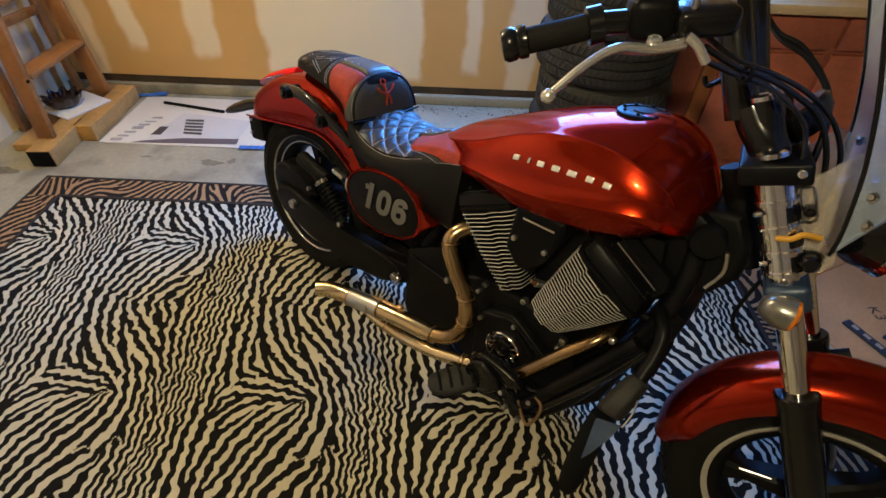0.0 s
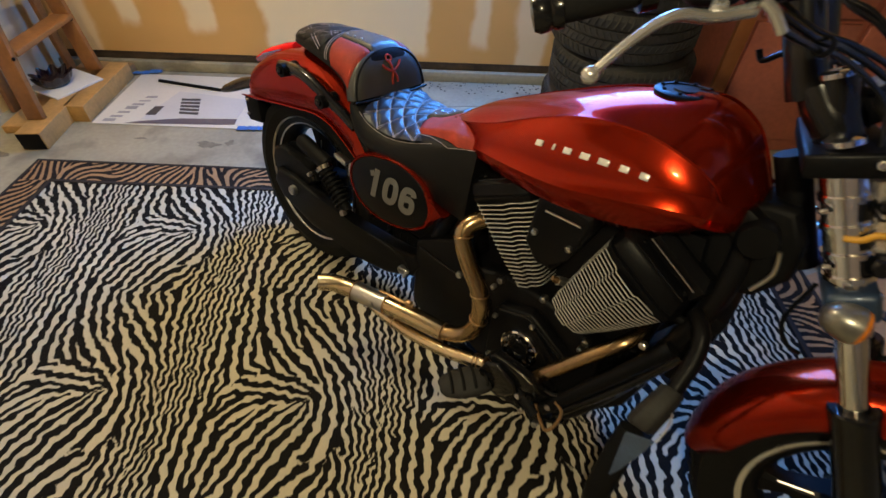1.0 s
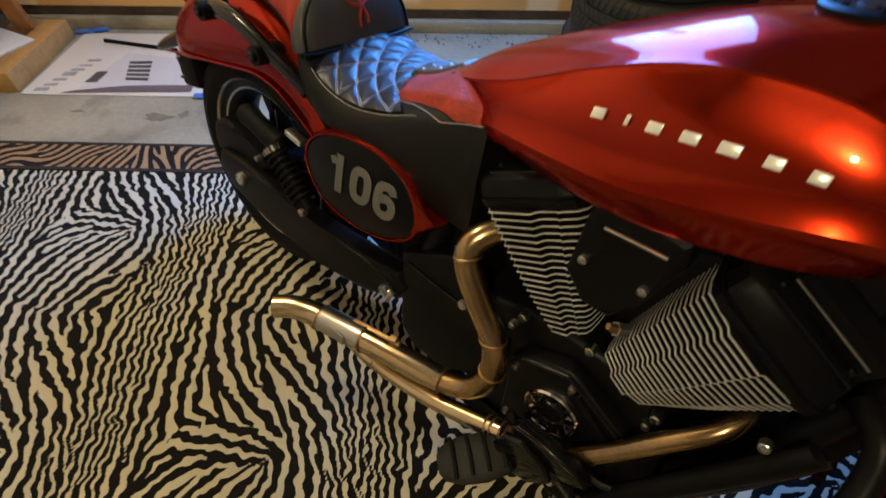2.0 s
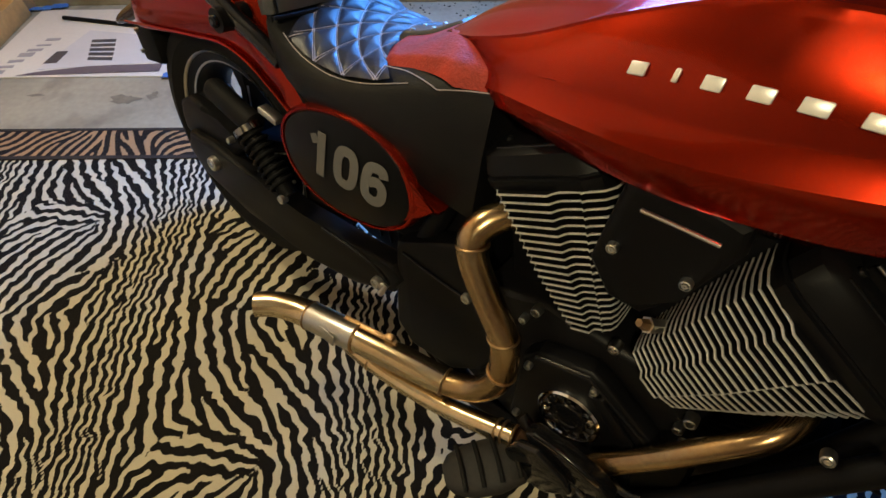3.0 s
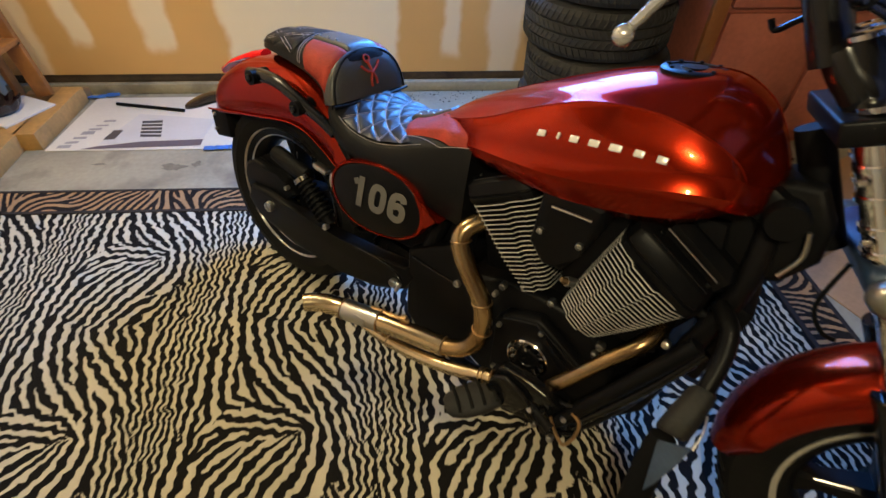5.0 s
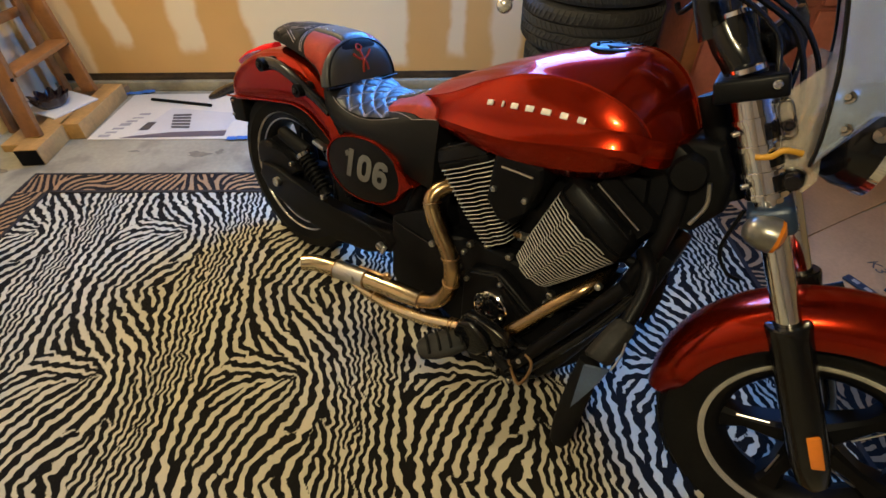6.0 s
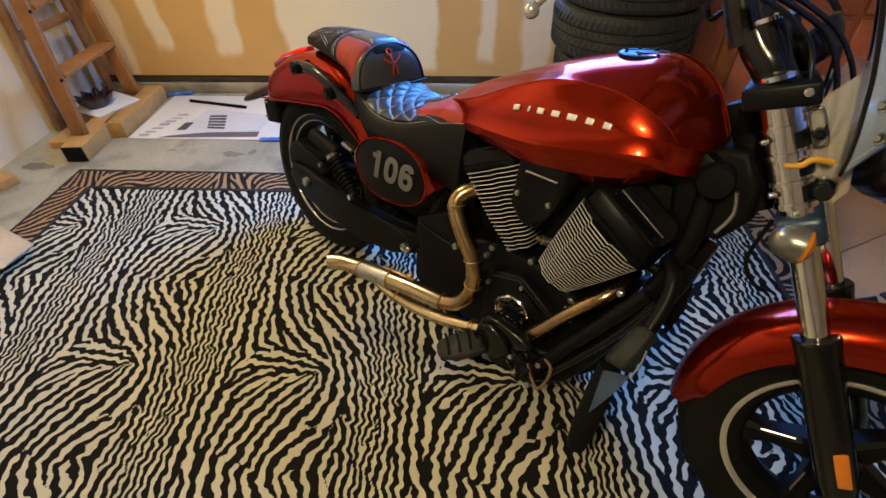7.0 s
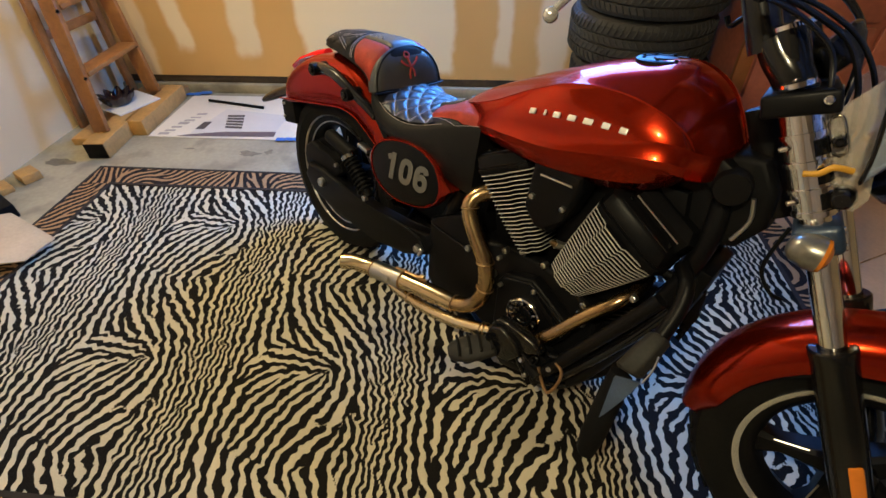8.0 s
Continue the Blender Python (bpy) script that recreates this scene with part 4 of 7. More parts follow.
tank = part("fuel_tank", bm, RED, bike, "teardrop candy-red fuel tank with two creases", 20)


def tank_side(x, f):
    """A place on the right flank, f from the upper crease (0) to the lower (1)."""
    t = smooth_stations(TANK, 5)
    y1, z1, y2, z2 = (station(t, x, k) for k in (2, 3, 4, 5))
    return Vector((x, -(y1 + (y2 - y1) * np.interp(f, (0, 0.10, 0.28, 0.50, 0.68, 1), (0, 0.13, 0.38, 0.60, 0.71, 0.78)) + 0.001), z1 + (z2 - z1) * f))


# raised badge: seven plain upright bars where the maker's name stands
for k, (wd, x) in enumerate(zip((0.016, 0.005, 0.016, 0.018, 0.020, 0.016, 0.016), (0.835, 0.868, 0.897, 0.932, 0.968, 1.006, 1.042))):
    p = tank_side(x, 0.46 + 0.020 * k)
    q = tank_side(x + 0.01, 0.46 + 0.020 * k + 0.006)
    up = (tank_side(x, 0.30) - tank_side(x, 0.50)).normalized()
    ax = (q - p).normalized()
    nrm = ax.cross(up).normalized()
    if nrm.y > 0:
        nrm = -nrm
    m = Matrix((ax, up, nrm)).transposed().to_4x4()
    m.translation = p + nrm * 0.002
    bm = bmesh.new()
    box(bm, (0, 0, 0), (wd, 0.0120, 0.004), bevel=0.0014)
    bmesh.ops.transform(bm, matrix=m, verts=bm.verts)
    part("badge_bar", bm, SILVER_BADGE, tank, "raised pale badge bar")
# filler cap
bm = bmesh.new()
lathe(bm, [(0.056, -0.012), (0.056, 0.008), (0.052, 0.011), (0.043, 0.0115), (0.042, 0.0095), (0.024, 0.0095), (0.022, 0.0125), (0.001, 0.013)], (1.015, -0.0, 0.943), (-0.10, 0, 1), 48)
cap = part("filler_cap", bm, BLACK_SATIN, tank, "gloss black filler cap with bolts")
for i in range(8):
    a = math.tau * i / 8
    bolt("bolt", (1.015 + 0.045 * math.cos(a), 0.045 * math.sin(a), 0.955 + 0.0045 * math.cos(a)), (-0.10, 0, 1), 0.0042, cap, BLACK_PLASTIC, 0.0025)

def ribbon(name, line, half, closed, org, ex, ey, nrm, thick, mat, parent, label=""):
    """A flat stroke of even width along a line in the plane of ex and ey."""
    pts = [Vector((x, y)) for x, y in line]
    k = len(pts)
    rows = []
    for i, p in enumerate(pts):
        d = (pts[(i + 1) % k] - pts[i - 1]) if closed else (pts[min(i + 1, k - 1)] - pts[max(i - 1, 0)])
        d = d.normalized()
        s = Vector((-d.y, d.x)) * half
        rows.append([org + ex * q.x + ey * q.y + nrm * h for q, h in ((p - s, 0), (p + s, 0), (p + s, thick), (p - s, thick))])
    bm = bmesh.new()
    loft(bm, rows + ([rows[0]] if closed else []), not closed)
    return part(name, bm, mat, parent, label)


# ---- oval side plate with its number
for sgn in (-1, 1):
    bm = bmesh.new()
    c, rings = Vector((0.455, sgn * 0.118, 0.523)), []
    ex, ez = Vector((0.98, 0, 0.20)).normalized(), Vector((-0.32, 0, 0.95)).normalized()
    for r, d in ((0.98, 0.0), (1.02, 0.024), (1.01, 0.038), (0.98, 0.046), (0.945, 0.046), (0.935, 0.040)):
        rings.append([c + Vector((0, sgn * d, 0)) + ex * (0.150 * r * math.copysign(abs(math.cos(a)) ** 0.9, math.cos(a))) + ez * (0.098 * r * math.copysign(abs(math.sin(a)) ** 0.9, math.sin(a)))
                      for a in (math.tau * i / 60 for i in range(60))])
    loft(bm, rings)
    cover = part("side_cover", bm, RED, bike, "red-rimmed oval side cover", 45)
    bm = bmesh.new()
    rings = [[c + Vector((0, sgn * (d), 0)) + ex * (0.150 * r * math.copysign(abs(math.cos(a)) ** 0.9, math.cos(a))) + ez * (0.098 * r * math.copysign(abs(math.sin(a)) ** 0.9, math.sin(a)))
              for a in (math.tau * i / 60 for i in range(60))] for r, d in ((0.938, 0.040), (0.93, 0.044), (0.90, 0.046), (0.01, 0.046))]
    loft(bm, rings)
    part("number_panel", bm, BLACK_SATIN, cover, "matt black oval panel", 60)
    # pointed spur that runs forward from the rim
    bm = bmesh.new()
    prism(bm, [(0.545, 0.598), (0.572, 0.588), (0.592, 0.566), (0.612, 0.553), (0.650, 0.549), (0.646, 0.540), (0.612, 0.528), (0.590, 0.500), (0.566, 0.462), (0.545, 0.450)], sgn * 0.122, sgn * 0.163, 0.008, 3)
    part("spur", bm, RED, cover)
    if sgn < 0:
        tx, tz = Vector((1.02, 0, 0.02)), Vector((0.17, 0, 1.06))
        org = c + Vector((0.010, -0.0475, 0.009))
        oval = [(0.0175 * math.copysign(abs(math.sin(a)) ** 0.7, math.sin(a)), 0.0305 * math.copysign(abs(math.cos(a)) ** 0.75, math.cos(a))) for a in (math.tau * i / 40 for i in range(40))]
        stem = [(0.0185, 0.020), (0.014, 0.031), (0.002, 0.034), (-0.014, 0.029), (-0.020, 0.012), (-0.0205, -0.012), (-0.016, -0.028), (0.0, -0.0345), (0.015, -0.029), (0.0205, -0.014), (0.016, 0.001), (0.002, 0.0062), (-0.013, 0.0)]
        for dx, line, closed, half in ((-0.058, [(0.003, 0.041), (0.003, 0.0), (0.003, -0.041)], False, 0.0088), (-0.058, [(-0.019, 0.0215), (-0.010, 0.0255), (-0.006, 0.0285)], False, 0.0078), (0.0, oval, True, 0.0088), (0.060, [tuple(p)[:2] for p in curve([(x * 0.87, y * 0.9, 0) for x, y in stem], 4)], False, 0.0088)):
            ribbon("digit", line, half, closed, org + tx * dx, tx, tz, Vector((0, -1, 0)), 0.001, GREY_INK, cover)

# ---- engine: a 50 degree twin
engine = new("engine")
engine.parent = bike
engine["label"] = "black V-twin engine with bright machined fin edges"


def cylinder(name, origin, tilt, length, top_half, foot_half, deep, count, outline, label, drift=0.0):
    """A finned barrel: stacked black plates with machined edges, wide at the head and narrow at the foot.
    tilt leans it forward, drift moves its foot forward; the outline is given along the bike (-1 rear to 1 front) and outward (0 to 1)."""
    o = Vector(origin)
    ax, fw = Vector((math.sin(tilt), 0, math.cos(tilt))), Vector((math.cos(tilt), 0, -math.sin(tilt)))
    side = Vector((0, 1, 0))
    ring = [(p, -q) for p, q in outline] + [(p, q) for p, q in reversed(outline)]
    barrel = new(name)
    barrel.parent = engine
    barrel["label"] = label

    def section(t, out, along=0.0):
        half = foot_half + (top_half - foot_half) * t ** 0.9
        return [o + ax * (length * t + along) + fw * (p * half * out + drift * (1 - t)) + side * (q * deep * (0.94 + 0.06 * min(1, t * 2.2)) * out) for p, q in ring]
    part("barrel_core", loft(bmesh.new(), [section(t, 0.80) for t in (0.0, 0.3, 0.6, 1.0)]), BLACK_SATIN, barrel)
    for i in range(count):
        t = i / (count - 1)
        bm = bmesh.new()
        th = 0.0010
        loft(bm, [section(t, g, d) for d, g in ((-th * 1.3, 0.988), (-th, 1.0), (th, 1.0), (th * 1.3, 0.988))])
        me_fin = finish(bm, [BLACK_SATIN, FIN_EDGE], 30)
        for p in me_fin.polygons:
            p.material_index = 0 if len(p.vertices) > 4 else 1
        fin = new("fin", me_fin)
        fin.parent = barrel
    return o, ax, fw


REAR_OUT = [(-1.0, 0.30), (-0.99, 0.66), (-0.93, 0.83), (-0.74, 0.935), (-0.70, 0.985), (0.12, 1.0), (0.18, 0.955), (0.24, 0.935), (0.52, 0.925), (0.56, 0.95), (0.60, 0.925), (0.84, 0.90), (0.95, 0.84), (1.0, 0.70), (1.0, 0.40)]
FRONT_OUT = [(-1.0, 0.40), (-0.99, 0.72), (-0.93, 0.86), (-0.52, 0.925), (-0.46, 0.985), (0.10, 1.0), (0.17, 0.95), (0.62, 0.90), (0.90, 0.78), (0.98, 0.66), (1.0, 0.50), (1.0, 0.30)]
REAR_O, REAR_AX, REAR_FW = cylinder("rear_cylinder", (0.8757, 0, 0.4704), radians(-28), 0.2030, 0.088, 0.034, 0.160, 20, REAR_OUT, "black finned rear cylinder with bright edges", 0.020)
FRONT_O, FRONT_AX, FRONT_FW = cylinder("front_cylinder", (1.000, 0, 0.446), radians(30.5), 0.2000, 0.099, 0.056, 0.162, 22, FRONT_OUT, "black finned front cylinder with bright edges")


def head(base, ax, fw, f0, f1, deep, rise, label):
    """Rocker cover: a plinth with a groove, then a cover with chamfered ends and a flat crown."""
    side = Vector((0, 1, 0))
    mid, half = (f0 + f1) / 2, (f1 - f0) / 2
    out = [(-1, -0.6), (-0.97, -0.84), (-0.86, -0.96), (-0.7, -1), (0.62, -1), (0.84, -0.93), (0.97, -0.74), (1, -0.5)]
    ring = out + [(p, -q) for p, q in reversed(out)]
    bm = bmesh.new()
    loft(bm, [[base + ax * (rise * u) + fw * (mid + p * half * g - 0.012 * u * half / 0.08) + side * (q * deep * w) for p, q in ring]
              for u, g, w in ((-0.10, 0.99, 0.98), (0.10, 1.0, 1.0), (0.22, 1.0, 1.0), (0.25, 0.97, 0.97), (0.30, 0.97, 0.97), (0.33, 0.985, 0.98), (0.80, 0.93, 0.93), (0.94, 0.85, 0.88), (1.0, 0.76, 0.82))])
    hd = part("rocker_cover", bm, BLACK_SATIN, engine, label, 28)
    for sx in (-0.62, 0.55):
        for sy in (-0.74, 0.74):
            bolt("bolt", base + ax * (rise * 0.97) + fw * (mid + sx * half) + side * (sy * deep), ax, 0.007, hd, BLACK_GLOSS, h=0.006)
    part("cover_ridge", tube(bmesh.new(), [base + ax * (rise * 0.94) + fw * (mid + sx * half) - side * (deep * 0.87) for sx in (-0.70, -0.2, 0.3, 0.62)], 0.0020, 8, 2), BLACK_GLOSS, hd)
    return hd


head(REAR_O + REAR_AX * 0.2065, REAR_AX, REAR_FW, -0.089, 0.086, 0.150, 0.050, "black rear rocker cover")
head(FRONT_O + FRONT_AX * 0.2035, FRONT_AX, FRONT_FW, -0.100, 0.104, 0.148, 0.056, "black front rocker cover")
# coil pack on the front head, its edge highlight laid on as a steel line
bm = bmesh.new()
loft(bm, [[FRONT_O + FRONT_AX * (0.250 + 0.050 * t) + FRONT_FW * (0.010 + p * 0.085 * g) + Vector((0, q * 0.10 * g, 0)) for p, q in ((-1, -0.7), (-0.8, -1), (0.8, -1), (1, -0.7), (1, 0.7), (0.8, 1), (-0.8, 1), (-1, 0.7))] for t, g in ((0.0, 1.0), (0.7, 1.0), (1.0, 0.8))])
pack = part("coil_cover", bm, BLACK_SATIN, engine, "black coil cover above the front cylinder", 30)
part("edge_highlight", tube(bmesh.new(), [FRONT_O + FRONT_AX * 0.272 + FRONT_FW * f + Vector((0, -0.104, 0)) for f in (-0.060, 0.0, 0.065)], 0.0020, 8, 2), STEEL, pack)

# crankcase, primary and cam cover
bm = bmesh.new()
prism(bm, [(0.70, 0.17), (0.66, 0.30), (0.72, 0.42), (0.82, 0.44), (0.90, 0.45), (1.02, 0.44), (1.10, 0.36), (1.12, 0.24), (1.06, 0.14), (0.85, 0.11)], -0.115, 0.125, 0.018, 3)
part("crankcase", bm, BLACK_SATIN, engine, "black crankcase", 30)
bm = bmesh.new()
prism(bm, [(0.835, 0.20), (0.825, 0.355), (0.845, 0.385), (0.925, 0.412), (0.945, 0.405), (1.045, 0.345), (1.05, 0.30), (1.0, 0.22), (0.93, 0.18)], -0.113, -0.150, 0.009, 3)
cam_cover = part("cam_cover", bm, BLACK_SATIN, engine, "black six-sided cam cover", 30)
bm = bmesh.new()
tube(bm, [(0.845, -0.150, 0.375), (0.925, -0.150, 0.402), (1.03, -0.150, 0.345)], 0.004, 8, 1)
part("cover_rib", bm, BLACK_GLOSS, cam_cover)
bm = bmesh.new()
prism(bm, [(0.935, 0.375), (0.955, 0.385), (1.03, 0.325), (1.01, 0.31)], -0.150, -0.160, 0.005, 2)
part("cover_step", bm, BLACK_SATIN, cam_cover)
for x, z in ((0.84, 0.35), (0.94, 0.388), (1.038, 0.312), (0.85, 0.215), (1.0, 0.235)):
    bolt("bolt", (x, -0.152, z), (0, -1, 0), 0.0075, cam_cover)
bm = bmesh.new()
lathe(bm, [(0.052, 0.0), (0.052, 0.007), (0.049, 0.010), (0.046, 0.010), (0.0445, 0.006), (0.001, 0.006)], (0.926, -0.150, 0.298), (0, -1, 0), 48)
badge = part("round_badge", bm, CHROME, engine, "round chrome-edged engine badge")
part("badge_centre", lathe(bmesh.new(), [(0.029, 0.0), (0.027, 0.004), (0.018, 0.005), (0.016, 0.003), (0.001, 0.003)], (0.926, -0.156, 0.298), (0, -1, 0), 32), BLACK_GLOSS, badge)
for i in range(14):
    a = math.tau * i / 14
    bm = bmesh.new()
    box(bm, (0.926 + 0.037 * math.cos(a), -0.158, 0.298 + 0.037 * math.sin(a)), (0.011 if i % 2 else 0.007, 0.004, 0.011), (0, -math.degrees(a) + 90, 0), 0.001)
    part("badge_mark", bm, DARK_CHROME if i % 3 else BLACK_GLOSS, badge)
for x, z, r in ((0.815, 0.432, 0.010), (0.933, 0.452, 0.010), (0.80, 0.40, 0.008), (0.79, 0.34, 0.013), (0.775, 0.265, 0.010), (1.055, 0.378, 0.009), (1.072, 0.352, 0.009), (1.06, 0.405, 0.011), (0.865, 0.455, 0.008)):
    bolt("bolt", (x, -0.117, z), (0, -1, 0), r, engine, h=0.012)
# air box cover between the barrels
bm = bmesh.new()
prism(bm, [(0.862, 0.712), (0.858, 0.600), (0.895, 0.560), (0.938, 0.560), (0.965, 0.610), (0.992, 0.690), (0.985, 0.722), (0.90, 0.735)], -0.075, -0.160, 0.016, 3)
air = part("air_box", bm, BLACK_SATIN, engine, "black triangular air box cover", 30)
# steel line stands for the light caught along the cover's top edge
part("air_box_highlight", tube(bmesh.new(), [(0.889, -0.161, 0.694), (0.93, -0.162, 0.696), (0.968, -0.161, 0.696)], 0.0026, 8, 3), STEEL, air, "steel line for the highlight on the edge")
for x, z in ((0.880, 0.637), (0.961, 0.639)):
    bolt("bolt", (x, -0.161, z), (0, -1, 0), 0.008, air)
# added blocks that stop the lit floor showing through engine and frame
part("engine_gap_filler", prism(bmesh.new(), [(0.74, 0.42), (0.70, 0.56), (0.72, 0.71), (1.17, 0.74), (1.20, 0.60), (1.10, 0.40)], -0.070, 0.085, 0.012, 2), BLACK_SATIN, engine, "black filler block between the cylinders", 30)
part("frame_gap_filler", prism(bmesh.new(), [(0.40, 0.36), (0.38, 0.60), (0.66, 0.66), (0.71, 0.56), (0.70, 0.36)], -0.080, 0.100, 0.012, 2), BLACK_SATIN, bike, "black filler block behind the side cover", 30)
# bright plug lead cap
plug = part("plug_cap", tube(bmesh.new(), [(0.975, -0.10, 0.518), (0.962, -0.118, 0.524), (0.951, -0.131, 0.529)], lambda t: 0.0085 + 0.003 * t, 6, 3), STEEL, engine, "pale plug cap")
part("plug_neck", tube(bmesh.new(), [(0.951, -0.131, 0.529), (0.942, -0.141, 0.536)], lambda t: 0.0085 - 0.003 * t, 6, 2), WELD, plug, "browned brass neck")
# lower front fins and oil cooler lines under the front barrel
for k in range(6):
    bm = bmesh.new()
    box(bm, (1.085 + 0.012 * k, 0, 0.33 + 0.02 * k), (0.05, 0.15, 0.004), (0, -25, 0))
    part("case_fin", bm, BLACK_SATIN, engine)
# gearbox side cover behind the engine
bm = bmesh.new()
prism(bm, [(0.545, 0.405), (0.57, 0.42), (0.66, 0.475), (0.685, 0.47), (0.705, 0.42), (0.77, 0.375), (0.785, 0.31), (0.76, 0.22), (0.70, 0.165), (0.60, 0.155), (0.555, 0.20)], -0.09, -0.135, 0.012, 3)
gear = part("gearbox_cover", bm, BLACK_SATIN, bike, "black gearbox side cover", 30)
part("cover_line", tube(bmesh.new(), [(0.565, -0.137, 0.395), (0.63, -0.138, 0.388), (0.705, -0.138, 0.383)], 0.0025, 8, 3), BLACK_GLOSS, gear)
bolt("bolt", (0.704, -0.136, 0.386), (0, -1, 0), 0.011, gear)

# ---- exhaust: stainless two into one side, with weld rings
ex = new("exhaust")
ex.parent = bike
ex["label"] = "bronze-tinted stainless exhaust with short turn-out tip"
UP = [(0.790, -0.06, 0.572), (0.750, -0.100, 0.576), (0.718, -0.140, 0.562), (0.708, -0.162, 0.538), (0.720, -0.170, 0.508), (0.752, -0.175, 0.465), (0.797, -0.179, 0.408), (0.812, -0.182, 0.345),
      (0.805, -0.186, 0.295), (0.775, -0.192, 0.255), (0.728, -0.200, 0.234)]
part("rear_header", tube(bmesh.new(), UP, 0.0225, 20, 8), HEADER, ex, "curved header pipe")
part("upper_pipe", tube(bmesh.new(), [(0.728, -0.200, 0.234), (0.63, -0.215, 0.228), (0.545, -0.228, 0.220)], lambda t: 0.0238 + 0.0030 * min(1, t * 3), 20, 4), EXHAUST, ex)
bm = bmesh.new()
tube(bm, [(0.545, -0.228, 0.220), (0.49, -0.235, 0.212), (0.428, -0.242, 0.202)], 0.0285, 22, 4)
part("silencer", bm, STEEL, ex, "brushed silencer sleeve with a plate")
bm = bmesh.new()
tube(bm, [(0.428, -0.242, 0.202), (0.395, -0.250, 0.200), (0.355, -0.268, 0.200), (0.325, -0.292, 0.196)], lambda t: 0.0280 - 0.0025 * t, 22, 6)
part("turn_out_tip", bm, EXHAUST, ex, "slash-cut turn-out tip")
bm = bmesh.new()
rod(bm, (0.3265, -0.291, 0.1962), (0.3240, -0.2935, 0.1957), 0.0215, 0.0215, 22)
part("tip_bore", bm, BLACK_SATIN, ex)
bm = bmesh.new()
box(bm, (0.488, -0.2615, 0.218), (0.06, 0.003, 0.022), (-10, -8, -6), 0.001)
part("maker_plate", bm, STEEL, ex)
bm = bmesh.new()
box(bm, (0.562, -0.214, 0.248), (0.120, 0.010, 0.005), (18, -7, 6), 0.0015)
box(bm, (0.605, -0.208, 0.258), (0.018, 0.014, 0.014), (18, -7, 6), 0.003)
part("heat_strap", bm, WELD, ex, "browned steel strap along the silencer")
part("lower_pipe", tube(bmesh.new(), [(0.555, -0.225, 0.168), (0.64, -0.222, 0.172), (0.75, -0.214, 0.190), (0.874, -0.203, 0.232)], lambda t: 0.0175 + 0.0015 * t, 20, 6), EXHAUST, ex)
part("lower_pipe_end", tube(bmesh.new(), [(0.47, -0.230, 0.180), (0.51, -0.228, 0.170), (0.555, -0.225, 0.168)], lambda t: 0.009 + 0.0085 * t, 18, 4), EXHAUST, ex)
part("front_header", tube(bmesh.new(), [(0.972, -0.187, 0.240), (1.038, -0.170, 0.338), (1.08, -0.155, 0.402), (1.130, -0.125, 0.462), (1.150, -0.08, 0.486), (1.150, -0.02, 0.495)], 0.0165, 20, 6), HEADER, ex, "bronzed front header pipe")
part("header_link", tube(bmesh.new(), [(0.874, -0.203, 0.232), (0.93, -0.197, 0.222), (0.972, -0.187, 0.240)], 0.017, 18, 5), WELD, ex)


def weld(a, b, r):
    d = (Vector(b) - Vector(a)).normalized()
    bm = bmesh.new()
    u = d.orthogonal().normalized()
    w = d.cross(u)
    pts = [Vector(a) + (u * math.cos(t) + w * math.sin(t)) * r for t in (math.tau * i / 28 for i in range(29))]
    tube(bm, pts, 0.0022, 6, 1)
    part("weld_ring", bm, WELD, ex)


weld((0.7115, -0.166, 0.530), (0.717, -0.169, 0.515), 0.0228)
weld((0.797, -0.179, 0.408), (0.801, -0.180, 0.392), 0.0228)
weld((0.812, -0.183, 0.335), (0.811, -0.184, 0.32), 0.0228)
weld((0.728, -0.200, 0.234), (0.715, -0.202, 0.233), 0.0240)
weld((0.545, -0.228, 0.220), (0.535, -0.2293, 0.2185), 0.0288)
weld((0.428, -0.242, 0.202), (0.418, -0.244, 0.2013), 0.0288)
for x in (0.845, 0.856, 0.874):
    weld((x, -0.2055 + (x - 0.845) * 0.085, 0.222 + (x - 0.845) * 0.34), (x + 0.01, -0.2047 + (x - 0.845) * 0.085, 0.2254 + (x - 0.845) * 0.34), 0.0190)
weld((0.575, -0.2243, 0.1685), (0.585, -0.224, 0.169), 0.0176)

# ---- frame, swingarm, shock
frame_part = new("chassis")
frame_part.parent = bike
frame_part["label"] = "black tubular frame"
for sgn in (-1, 1):
    part("down_tube", tube(bmesh.new(), [(1.215, sgn * 0.03, 0.80), (1.235, sgn * 0.06, 0.66), (1.21, sgn * 0.085, 0.50), (1.16, sgn * 0.10, 0.32), (1.08, sgn * 0.11, 0.15), (1.0, sgn * 0.11, 0.105), (0.75, sgn * 0.11, 0.10)], 0.021, 14, 6), BLACK_SATIN, frame_part)
    part("rail_tube", tube(bmesh.new(), [(0.75, sgn * 0.11, 0.10), (0.62, sgn * 0.11, 0.20), (0.58, sgn * 0.105, 0.36), (0.62, sgn * 0.09, 0.52)], 0.02, 12, 6), BLACK_SATIN, frame_part)
    bm = bmesh.new()
    prism(bm, [(-0.085, 0.345), (-0.105, 0.295), (-0.06, 0.245), (0.10, 0.205), (0.30, 0.205), (0.45, 0.225), (0.55, 0.275), (0.575, 0.325), (0.55, 0.355), (0.45, 0.335), (0.30, 0.325), (0.10, 0.335), (0.0, 0.352)], sgn * 0.098, sgn * 0.140, 0.012, 3)
    arm = part("swingarm_side", bm, BLACK_SATIN, frame_part, "black cast swingarm", 30)
bolt("axle_nut", (0.010, -0.141, 0.306), (0, -1, 0), 0.020, frame_part, h=0.014)
bolt("pivot_bolt", (0.515, -0.141, 0.285), (0, -1, 0), 0.016, frame_part, h=0.012)
